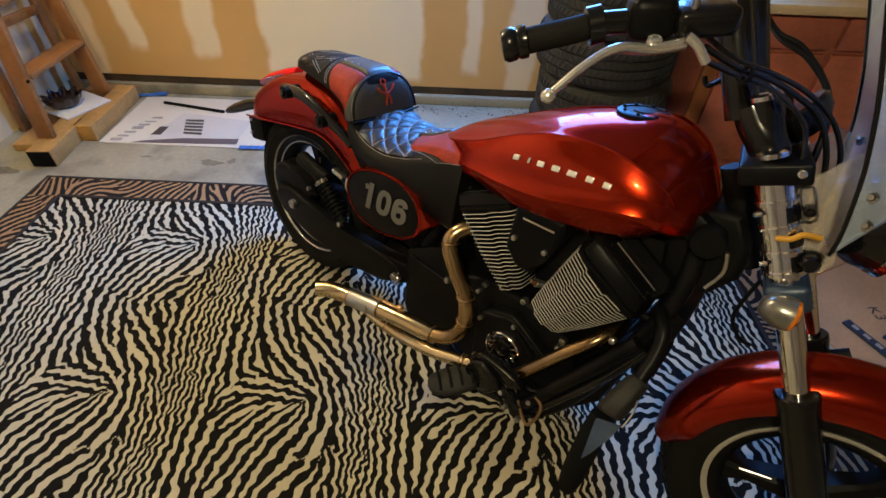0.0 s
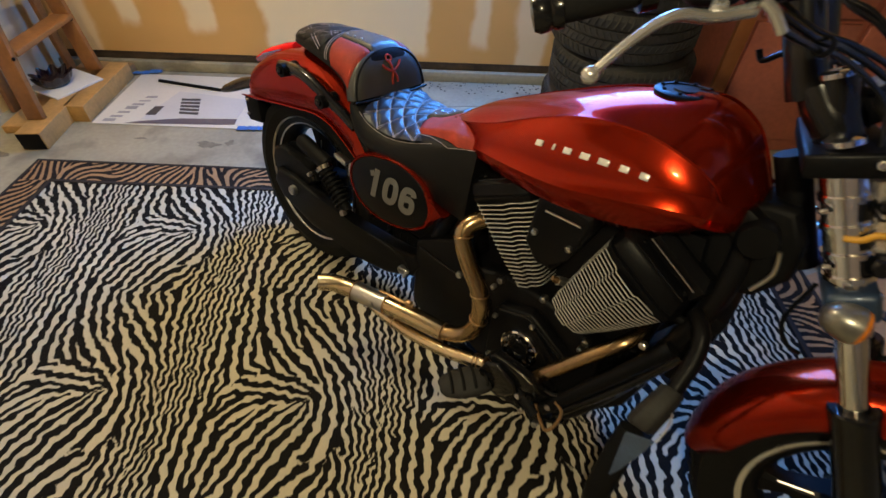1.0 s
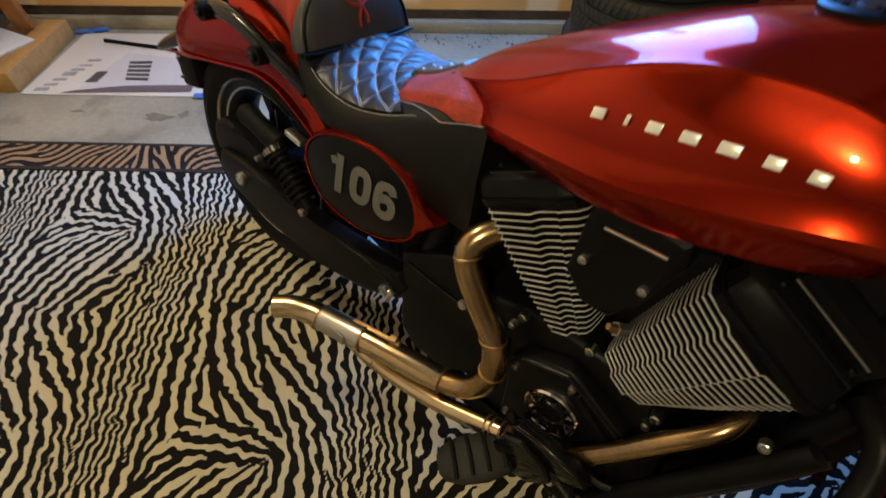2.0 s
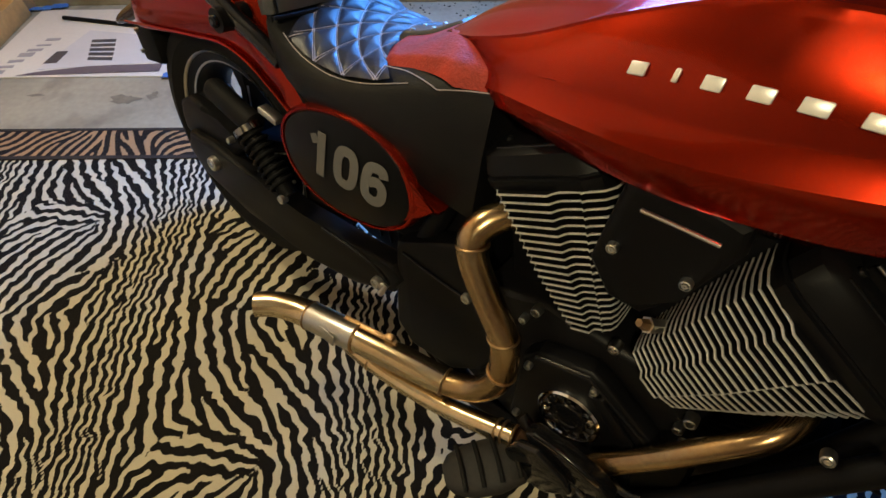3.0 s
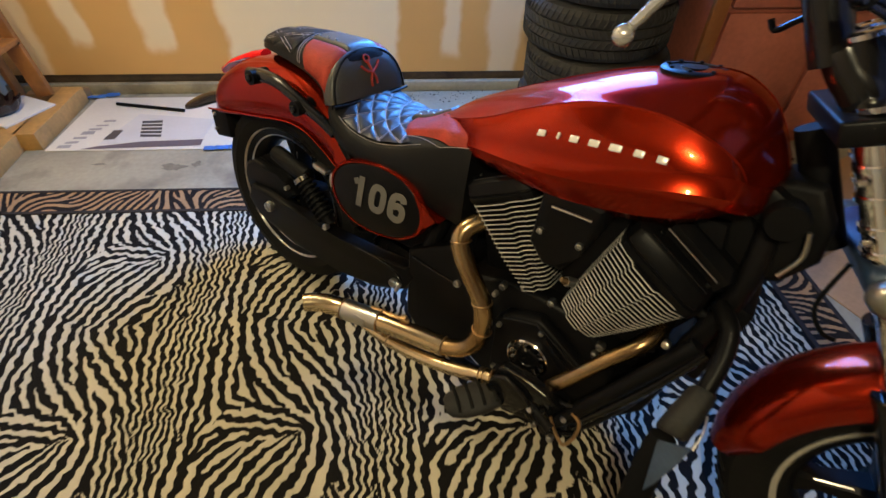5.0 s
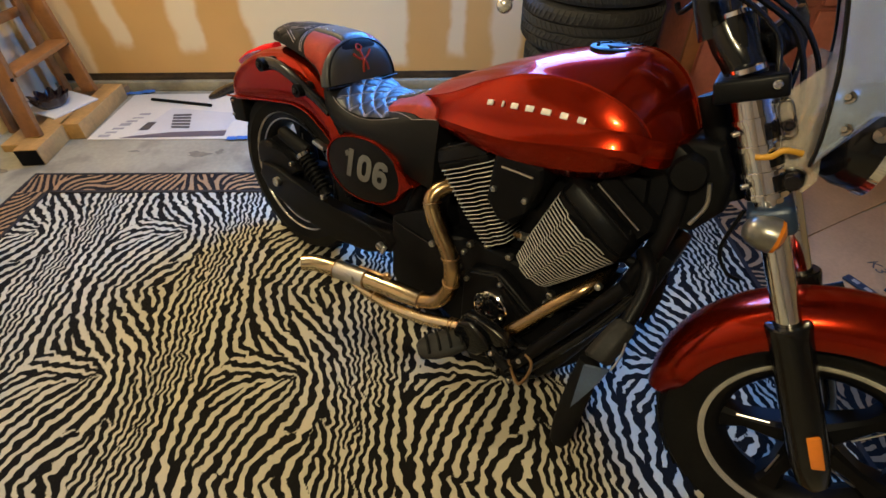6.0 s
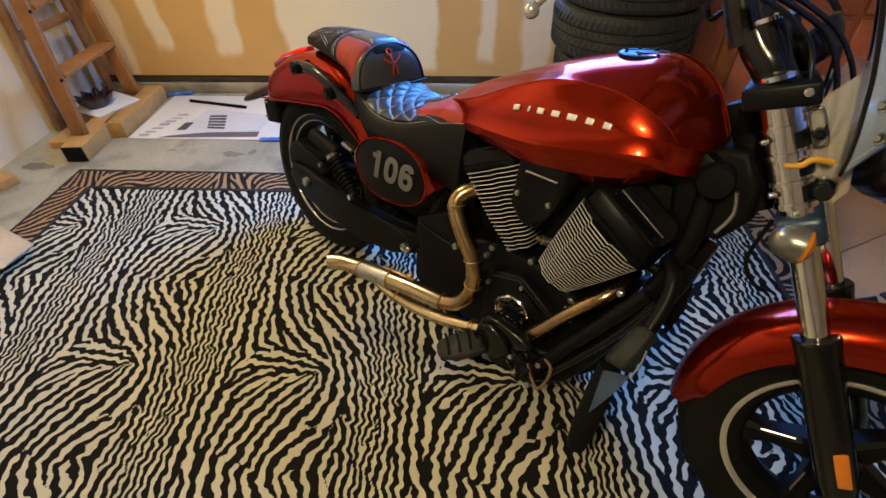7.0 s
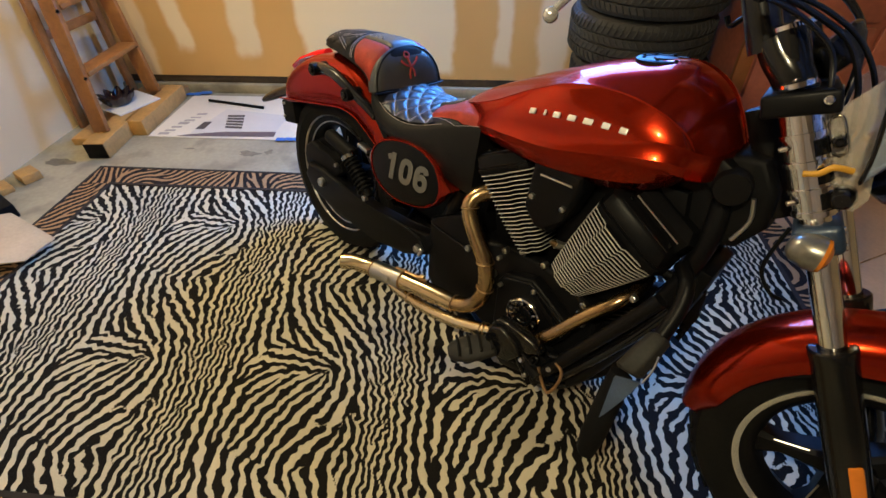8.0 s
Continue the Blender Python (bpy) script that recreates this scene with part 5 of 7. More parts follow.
part("pivot_pin", tube(bmesh.new(), [(0.535, -0.142, 0.292), (0.528, -0.152, 0.268)], 0.006, 8, 1), STEEL, frame_part)
part("brake_line", tube(bmesh.new(), [(0.37, -0.148, 0.335), (0.45, -0.15, 0.338), (0.52, -0.149, 0.328), (0.545, -0.147, 0.305)], 0.0030, 8, 6), BLACK_SATIN, frame_part)
part("steering_head", tube(bmesh.new(), [HEAD - AX_UP * 0.19, HEAD + AX_UP * 0.015], 0.027, 20, 1), BLACK_PLASTIC, frame_part)
part("backbone", tube(bmesh.new(), [(1.20, 0, 0.82), (1.0, 0, 0.74), (0.75, 0, 0.68), (0.5, 0, 0.60)], 0.04, 14, 5), BLACK_SATIN, frame_part)
# side casting and shock linkage by the rear wheel
bm = bmesh.new()
prism(bm, [(0.255, 0.60), (0.30, 0.61), (0.36, 0.50), (0.38, 0.40), (0.33, 0.36), (0.29, 0.42)], -0.07, -0.115, 0.010, 3)
part("frame_casting", bm, BLACK_SATIN, frame_part, "", 30)
SH0, SH1 = Vector((0.172, -0.142, 0.462)), Vector((0.278, -0.146, 0.364))
shock = part("shock_body", tube(bmesh.new(), [SH0, SH1], 0.018, 16, 1), BLACK_PLASTIC, frame_part, "black shock absorber with coils")
part("shock_collar", lathe(bmesh.new(), [(0.018, -0.008), (0.0275, -0.007), (0.0275, 0.006), (0.018, 0.007)], SH0, SH1 - SH0, 24), DARK_CHROME, shock, "bright spring collar")
bm = bmesh.new()
d = (SH1 - SH0).normalized()
u = d.orthogonal().normalized()
w = d.cross(u)
tube(bm, [SH0.lerp(SH1, 0.08 + 0.80 * i / 96) + (u * math.cos(math.tau * 8 * i / 96) + w * math.sin(math.tau * 8 * i / 96)) * 0.0235 for i in range(97)], 0.0042, 7, 1)
part("spring", bm, BLACK_PLASTIC, shock)
bolt("shock_bolt", SH1 + Vector((0, -0.016, 0)), (0, -1, 0), 0.011, frame_part)
bolt("shock_bolt", (0.098, -0.142, 0.406), (0, -1, 0), 0.008, frame_part)
bm = bmesh.new()
box(bm, (0.228, -0.125, 0.512), (0.050, 0.022, 0.014), (0, 10, 0), 0.003)
box(bm, (0.274, -0.125, 0.497), (0.016, 0.022, 0.042), (0, 10, 0), 0.003)
part("bright_bracket", bm, STEEL, frame_part)
# rear brake caliper and disc on the right
part("rear_disc", ring_lathe(bmesh.new(), [(0.145, -0.078), (0.145, -0.083), (0.085, -0.083), (0.085, -0.078)], REAR, (0, 1, 0), 56), BLACK_SATIN, bike, "black rear brake disc")
bm = bmesh.new()
prism(bm, [(-0.135, 0.36), (-0.125, 0.40), (-0.085, 0.425), (-0.04, 0.42), (0.02, 0.40), (0.08, 0.40), (0.10, 0.37), (0.06, 0.335), (0.0, 0.325), (-0.09, 0.31), (-0.13, 0.325)], -0.085, -0.120, 0.012, 3)
part("caliper_carrier", bm, BLACK_SATIN, bike, "black cast caliper carrier", 30)
bm = bmesh.new()
tube(bm, [(0.020, -0.112, 0.485), (0.050, -0.116, 0.482), (0.11, -0.122, 0.474), (0.160, -0.126, 0.468), (0.178, -0.126, 0.466)], lambda t: 0.024 * min(1.0, 0.6 + 4 * min(t, 1 - t)), 18, 4)
part("rear_caliper", bm, BLACK_PLASTIC, bike, "black rear brake caliper")
# belt drive on the far side
part("belt_pulley", lathe(bmesh.new(), [(0.001, 0.075), (0.11, 0.078), (0.118, 0.08), (0.118, 0.105), (0.11, 0.108), (0.001, 0.10)], REAR, (0, 1, 0), 48), BLACK_SATIN, bike)
part("belt", tube(bmesh.new(), [(0.0, 0.092, 0.187), (0.3, 0.092, 0.20), (0.62, 0.092, 0.235)], 0.013, 8, 3, 0.25), RUBBER, bike)
part("belt", tube(bmesh.new(), [(0.0, 0.092, 0.425), (0.3, 0.092, 0.40), (0.62, 0.092, 0.355)], 0.013, 8, 3, 0.25), RUBBER, bike)
bm = bmesh.new()
prism(bm, [(0.10, 0.235), (0.12, 0.150), (0.28, 0.105), (0.50, 0.105), (0.68, 0.130), (0.68, 0.215), (0.40, 0.205), (0.22, 0.225)], 0.080, 0.112, 0.008, 2)
guard = part("belt_guard", bm, BLACK_PLASTIC, bike, "black ribbed lower belt guard", 30)
for k in range(9):
    part("guard_rib", tube(bmesh.new(), [(0.20 + 0.035 * k, 0.078, 0.205 - 0.004 * k), (0.215 + 0.035 * k, 0.078, 0.140 - 0.002 * k)], 0.004, 8, 1), BLACK_SATIN, guard)
# side stand on the far side
part("side_stand", tube(bmesh.new(), [(0.86, 0.12, 0.13), (0.90, 0.20, 0.05), (0.93, 0.245, -0.038)], 0.013, 12, 4), BLACK_SATIN, bike)

# ---- foot controls on the right
peg = new("foot_control")
peg.parent = bike
peg["label"] = "black rider foot peg and brake pedal"
part("peg_arm", tube(bmesh.new(), [(0.90, -0.14, 0.20), (0.875, -0.20, 0.195), (0.86, -0.215, 0.185)], 0.016, 12, 4), BLACK_SATIN, peg)
bm = bmesh.new()
rings = []
for t, wd, th in ((0, 0.020, 0.014), (0.08, 0.036, 0.021), (0.4, 0.045, 0.023), (0.7, 0.043, 0.021), (0.92, 0.032, 0.016), (1, 0.018, 0.010)):
    c = Vector((0.905, -0.215, 0.218)).lerp(Vector((0.815, -0.305, 0.178)), t)
    ax, s = Vector((-0.62, -0.70, -0.35)).normalized(), Vector((0.75, -0.66, 0)).normalized()
    up = ax.cross(s).normalized()
    rings.append([c + s * (wd * math.cos(a)) + up * (th * math.sin(a)) for a in (math.tau * i / 18 for i in range(18))])
loft(bm, rings)
part("peg_rubber", bm, PEG_RUBBER, peg, "ribbed rubber foot peg")
for k in range(4):
    c = Vector((0.888, -0.228, 0.233)).lerp(Vector((0.832, -0.290, 0.206)), k / 3)
    part("peg_rib", tube(bmesh.new(), [c + Vector((0.028, -0.024, 0.000)), c + Vector((0, 0, 0.006)), c + Vector((-0.028, 0.024, 0.000))], 0.004, 8, 3), RUBBER, peg)
part("brake_lever", tube(bmesh.new(), [(0.865, -0.175, 0.245), (0.92, -0.19, 0.235), (0.99, -0.205, 0.215), (1.04, -0.22, 0.205)], 0.013, 10, 5, 0.7), BLACK_SATIN, peg)
part("pedal_loop", tube(bmesh.new(), [(1.029, -0.205, 0.225), (1.055, -0.215, 0.196), (1.078, -0.220, 0.184), (1.092, -0.215, 0.222), (1.090, -0.205, 0.256), (1.067, -0.20, 0.268)], 0.0042, 8, 6), WELD, peg, "bare metal pedal loop")
for k, (px, py, pz) in enumerate(((0.905, -0.200, 0.238), (0.930, -0.205, 0.228), (0.952, -0.200, 0.240), (0.985, -0.205, 0.215), (1.010, -0.200, 0.232), (1.055, -0.195, 0.235), (0.965, -0.205, 0.200))):
    bm = bmesh.new()
    lathe(bm, [(0.001, 0.016), (0.006, 0.016), (0.008, 0.012), (0.008, 0.003), (0.012, 0.001), (0.012, -0.012)], (px, py, pz), (0.2 * (k % 3 - 1), -1, 0.5), 10)
    part("linkage_nut", bm, STEEL if k % 2 else BLACK_SATIN, peg)
for pts in ([(0.89, -0.185, 0.255), (0.94, -0.20, 0.245), (1.0, -0.205, 0.225), (1.05, -0.20, 0.205)], [(0.92, -0.17, 0.20), (0.98, -0.195, 0.19), (1.05, -0.20, 0.185), (1.10, -0.18, 0.20)], [(1.0, -0.17, 0.26), (1.05, -0.19, 0.27), (1.10, -0.17, 0.30), (1.14, -0.14, 0.36)]):
    part("linkage_rod", tube(bmesh.new(), pts, 0.0065, 8, 5), BLACK_GLOSS, peg)
part("control_bar", tube(bmesh.new(), [(1.215, -0.135, 0.530), (1.165, -0.155, 0.435), (1.11, -0.175, 0.335), (1.045, -0.195, 0.215)], 0.0165, 14, 5), BLACK_SATIN, peg, "black forward control bar")
part("control_bar", tube(bmesh.new(), [(1.235, -0.105, 0.500), (1.19, -0.125, 0.400), (1.13, -0.145, 0.290), (1.07, -0.165, 0.190)], 0.0125, 12, 5), BLACK_GLOSS, peg)
part("return_spring", tube(bmesh.new(), [Vector((0.905, -0.195, 0.252)).lerp(Vector((0.965, -0.205, 0.228)), i / 60) + Vector((0.0, 0.006 * math.cos(i * 1.05), 0.006 * math.sin(i * 1.05))) for i in range(61)], 0.0014, 6, 1), STEEL, peg)
bm = bmesh.new()
box(bm, (0.955, -0.165, 0.165), (0.12, 0.05, 0.05), (0, -18, 0), 0.010)
box(bm, (1.03, -0.175, 0.175), (0.06, 0.045, 0.06), (0, -30, 0), 0.010)
part("master_block", bm, BLACK_SATIN, peg)
bm = bmesh.new()
prism(bm, [(0.872, 0.238), (0.886, 0.282), (0.916, 0.298), (0.968, 0.276), (0.985, 0.248), (0.955, 0.205), (0.905, 0.192)], -0.222, -0.238, 0.007, 3)
part("brake_pedal_pad", bm, BLACK_GLOSS, peg, "gloss black brake pedal pad", 35)
bm = bmesh.new()
prism(bm, [(0.888, 0.296), (0.899, 0.309), (0.950, 0.311), (1.010, 0.301), (1.034, 0.282), (1.000, 0.258), (0.935, 0.262), (0.900, 0.275)], -0.196, -0.224, 0.005, 3)
bracket = part("pedal_bracket", bm, BLACK_GLOSS, peg, "gloss black pedal bracket with a highlight drawn along its edge", 35)
# smoked chrome line drawn where the gloss edge catches light
part("edge_glint", tube(bmesh.new(), [(0.900, -0.2245, 0.307), (0.950, -0.2250, 0.3090), (1.008, -0.2245, 0.299)], 0.0013, 6, 5), DARK_CHROME, bracket)
bm = bmesh.new()
prism(bm, [(0.915, 0.250), (0.985, 0.262), (1.045, 0.240), (1.062, 0.205), (1.030, 0.172), (0.960, 0.160), (0.920, 0.190)], -0.135, -0.188, 0.010, 2)
part("linkage_housing", bm, BLACK_SATIN, peg, "black casting behind the pedal", 30)
for k, (x, z, r) in enumerate(((0.935, 0.205, 0.0085), (0.962, 0.236, 0.0070), (1.002, 0.228, 0.0095), (1.020, 0.192, 0.0075), (1.045, 0.214, 0.0060))):
    bolt("linkage_bolt", (x, -0.190, z), (0.15 * (k - 2), -1, 0.3), r, peg, STEEL if k % 2 else DARK_CHROME, 0.009)
part("linkage_rod", tube(bmesh.new(), [(0.925, -0.205, 0.248), (0.955, -0.212, 0.226), (0.985, -0.214, 0.196), (1.000, -0.208, 0.172)], 0.0050, 8, 5), BLACK_GLOSS, peg)
part("linkage_wire", tube(bmesh.new(), [(0.930, -0.200, 0.222), (0.948, -0.212, 0.208), (0.972, -0.214, 0.212), (0.990, -0.206, 0.232)], 0.0020, 6, 6), STEEL, peg)
part("push_rod", tube(bmesh.new(), [(0.90, -0.185, 0.235), (0.95, -0.188, 0.222), (1.01, -0.19, 0.205)], 0.005, 8, 3), BLACK_GLOSS, peg)
for p in ((0.905, -0.19, 0.232), (1.0, -0.205, 0.175), (1.045, -0.205, 0.160)):
    bolt("bolt", p, (0, -1, 0.2), 0.009, peg, h=0.01)
bolt("bright_bolt", (1.168, -0.150, 0.512), (-0.1, -1, 0.2), 0.009, frame_part, h=0.010)
# forward crash peg: a black fold-out pad that stands off the down tube
fp = new("highway_peg")
fp.parent = bike
fp["label"] = "long black fold-out highway peg"
part("peg_bracket", tube(bmesh.new(), [(1.215, -0.09, 0.60), (1.245, -0.125, 0.585), (1.256, -0.155, 0.545), (1.254, -0.195, 0.496)], 0.016, 12, 5), BLACK_SATIN, fp)
bm = bmesh.new()
PA, PB = Vector((1.254, -0.195, 0.496)), Vector((1.236, -0.262, 0.424))
rings = []
for t, wd in ((0.0, 0.016), (0.06, 0.022), (0.5, 0.026), (0.94, 0.027), (1.0, 0.021)):
    c = PA.lerp(PB, t)
    u = Vector((1, 0, 0))
    w = (PB - PA).normalized().cross(u).normalized()
    rings.append([c + (u * math.cos(a) + w * (math.sin(a) * 0.72)) * (wd * (1 + 0.05 * math.cos(6 * a))) for a in (math.tau * i / 36 for i in range(36))])
loft(bm, rings)
part("peg_barrel", bm, PEG_RUBBER, fp, "ribbed grey-black rubber barrel")
bm = bmesh.new()
rings = []
for t, wd, th in ((0, 0.023, 0.013), (0.25, 0.027, 0.014), (0.75, 0.026, 0.012), (0.95, 0.020, 0.009), (1, 0.012, 0.005)):
    c = Vector((1.228, -0.268, 0.418)).lerp(Vector((1.236, -0.334, 0.219)), t)
    rings.append([c + Vector((wd * math.cos(a), th * math.sin(a), 0)) for a in (math.tau * i / 16 for i in range(16))])
loft(bm, rings)
part("peg_blade", bm, BLACK_PLASTIC, fp, "tapered black rubber blade")
bm = bmesh.new()
flap = [Vector(p) for p in ((1.222, -0.288, 0.418), (1.270, -0.288, 0.440), (1.262, -0.305, 0.408), (1.246, -0.330, 0.370), (1.236, -0.335, 0.345))]
loft(bm, [flap, [p + Vector((0.001, 0.005, 0.002)) for p in flap]])
part("peg_flap", bm, BLUE_PART, fp, "worn blue-black flap")
part("peg_rim", tube(bmesh.new(), [(1.272, -0.285, 0.440), (1.276, -0.262, 0.462), (1.272, -0.235, 0.478)], 0.0022, 8, 4), STEEL, fp, "bright wire edge")

# ---- front end
fork = new("front_fork")
fork.parent = bike
fork["label"] = "chrome and black telescopic fork"
OFF, HALF = 0.0592, 0.107
LEG = {-1: 0.0592, 1: 0.090}   # how far ahead of the head each leg stands
for sgn in (-1, 1):
    s = sgn * (HALF if sgn < 0 else 0.118)
    OFF = LEG[sgn]
    part("fork_tube", tube(bmesh.new(), [fs(OFF, s, 0.03), fs(OFF, s, -0.46)], 0.0225, 22, 1), CHROME, fork, "chrome fork tube")
    part("fork_shroud", tube(bmesh.new(), [fs(OFF, s, 0.012), fs(OFF, s, -0.165)], 0.031, 24, 1), CHROME, fork, "chrome fork shroud")
    for u in (-0.03, -0.075, -0.12, -0.158):
        bm = bmesh.new()
        lathe(bm, [(0.0315, -0.004), (0.0345, -0.004), (0.0345, 0.004), (0.0315, 0.004)], fs(OFF, s, u), AX_UP, 26)
        part("shroud_band", bm, CHROME, fork)
    for u in (-0.052, -0.097, -0.139):
        bm = bmesh.new()
        arc = [AX_FWD * math.cos(a) + AX_LEFT * (sgn * math.sin(a)) for a in (radians(5 + 65 * i / 8) for i in range(9))]
        loft(bm, [[fs(OFF, s, u - 0.013) + d * 0.0300, fs(OFF, s, u - 0.013) + d * 0.0318, fs(OFF, s, u + 0.013) + d * 0.0318, fs(OFF, s, u + 0.013) + d * 0.0300] for d in arc])
        part("shroud_slot", bm, BLACK_GLOSS, fork, "dark slot in the shroud")
    prof = [(0.0235, -0.409), (0.034, -0.409), (0.0372, -0.412), (0.0380, -0.418), (0.0372, -0.428), (0.0360, -0.440), (0.036, -0.60), (0.034, -0.72), (0.030, -0.765), (0.016, -0.785), (0.001, -0.787)]
    part("fork_slider", lathe(bmesh.new(), prof, fs(OFF, s, 0), AX_UP, 28), BLACK_GLOSS, fork, "gloss black fork slider")
    bm = bmesh.new()
    box(bm, (0, 0, 0), (0.024, 0.010, 0.075), bevel=0.004)
    rot = Matrix((AX_FWD, AX_LEFT, AX_UP)).transposed().to_4x4()
    rot.translation = fs(OFF + 0.012, s + sgn * 0.0325, -0.672)
    bmesh.ops.transform(bm, matrix=rot, verts=bm.verts)
    part("reflector", bm, AMBER, fork, "amber side reflector")


OFF = LEG[-1]


def fork_box(name, a, s, u, size, mat, label="", bevel=0.008, rot=(0, 0, 0), parent=None):
    bm = bmesh.new()
    box(bm, (0, 0, 0), size, rot, bevel, 3)
    m = Matrix((AX_FWD, AX_LEFT, AX_UP)).transposed().to_4x4()
    m.translation = fs(a, s, u)
    bmesh.ops.transform(bm, matrix=m, verts=bm.verts)
    return part(name, bm, mat, parent or fork, label, 30)


fork_box("upper_clamp", 0.060, 0, 0.020, (0.104, 0.286, 0.036), BLACK_SATIN, "black upper fork clamp", 0.006, (0, 9, 0))
# black clamp: the blue of the reflected sky is put into its colour
fork_box("lower_clamp", 0.060, 0, -0.205, (0.070, 0.285, 0.052), BLUE_PART, "black lower fork clamp with the sky's blue in its colour", 0.012)
for sgn in (-1, 1):
    bolt("clamp_bolt", fs(0.095, sgn * 0.1435, 0.018), AX_LEFT * sgn, 0.0085, fork, CHROME)
    for u in (-0.193, -0.222):
        bolt("clamp_bolt", fs(0.094, sgn * 0.120, u), AX_FWD, 0.008, fork, CHROME, 0.003)
    part("fork_cap", lathe(bmesh.new(), [(0.025, -0.006), (0.025, 0.002), (0.018, 0.005), (0.001, 0.006)], fs(OFF, sgn * HALF, 0.050), AX_UP, 22), CHROME, fork, "chrome fork cap")
    for u in (-0.045, -0.135):
        bolt("band_bolt", fs(OFF - 0.030, sgn * (HALF + 0.024), u), -AX_FWD - AX_LEFT * (-sgn) * 0.3, 0.006, fork, CHROME, 0.005)

# front fender
bm = bmesh.new()
steps = 34
rings = []
for i in range(steps + 1):
    ang = radians(184 - 164 * i / steps)   # from low behind the wheel over the top to the front
    t = i / steps
    rr = 0.326 + 0.030 * math.sin(math.pi * min(1, t * 1.15))
    depth = 0.060 + 0.022 * math.sin(math.pi * t) if t > 0.06 else 0.036 + 0.4 * t
    hw = 0.084 * (0.55 + 0.45 * min(1, t / 0.10)) * (0.55 + 0.45 * min(1, (1 - t) / 0.10))
    fwd = Vector((AX_FWD.x, AX_FWD.y, 0)).normalized()
    up = Vector((0, 0, 1))
    side = AX_LEFT
    d = fwd * math.cos(ang) + up * math.sin(ang)
    outer, inner = [], []
    for k in range(15):
        a = -math.pi / 2 + math.pi * k / 14
        y = hw * math.copysign(abs(math.sin(a)) ** 0.85, a)
        r = rr - depth + depth * max(0, math.cos(a)) ** 0.72
        outer.append(FA + d * r + side * y)
        inner.append(FA + d * (r - 0.004) + side * (y * 0.955))
    rings.append(outer + inner[::-1])
loft(bm, rings)
ffend = part("front_fender", bm, RED, bike, "candy-red front fender", 55)
for sgn in (-1, 1):
    part("fender_strap", tube(bmesh.new(), [fs(-0.02, sgn * 0.091, -0.475), fs(0.06, sgn * 0.093, -0.462), fs(0.16, sgn * 0.092, -0.445)], 0.014, 10, 4, 0.25), BLACK_SATIN, ffend, "black fender strap")
bolt("fender_bolt", (1.462, -0.090, 0.503), (0.1, -1, 0.1), 0.010, ffend)
bolt("fender_bolt", fs(0.150, -0.088, -0.435), -AX_LEFT, 0.011, ffend)

# headlamp
bm = bmesh.new()
hc = fs(0.218, 0.0, -0.128)
hd_ax = (AX_FWD * 0.86 - AX_UP * 0.5).normalized()
lathe(bm, [(0.001, -0.092), (0.045, -0.086), (0.075, -0.062), (0.088, -0.032), (0.091, 0.0), (0.088, 0.012)], hc, hd_ax, 40)
lampshell = part("headlamp", bm, BLACK_GLOSS, bike, "gloss black headlamp shell", 50)
part("headlamp_ring", ring_lathe(bmesh.new(), [(0.093, 0.0), (0.096, 0.014), (0.086, 0.020), (0.084, 0.004)], hc, hd_ax, 44), CHROME, lampshell, "chrome headlamp ring")
part("headlamp_lens", lathe(bmesh.new(), [(0.086, 0.012), (0.05, 0.024), (0.001, 0.028)], hc, hd_ax, 36), LAMP_GLASS, lampshell, "clear headlamp lens")
part("lamp_bolt", lathe(bmesh.new(), [(0.012, 0), (0.012, 0.012), (0.001, 0.014)], fs(0.212, -0.092, -0.10), -AX_LEFT, 18), CHROME, lampshell)

# windshield: bowed sheet, open at the sides, on slotted chrome clamps
EDGE = curve([(1.399, 0, 0.882), (1.394, 0, 0.929), (1.382, 0, 0.984), (1.371, 0, 1.026), (1.345, 0, 1.098), (1.315, 0, 1.165), (1.278, 0, 1.245)], 6)


def shield_at(v, q, thick=0.0):
    """The screen at v from its foot (0) to its top (1), q across from the right edge (-1) to the left (1)."""
    e = EDGE[min(len(EDGE) - 1, int(round(v * (len(EDGE) - 1))))]
    half = 0.175 - 0.022 * max(0.0, 1 - v / 0.06) ** 2
    lift = min(0.085, 0.22 * (1 - q * q)) * (1 - v) ** 3
    return Vector((e.x + 0.110 * (1 - q * q) - 0.030 * (q + 1) / 2 - thick, half * q, e.z + lift))


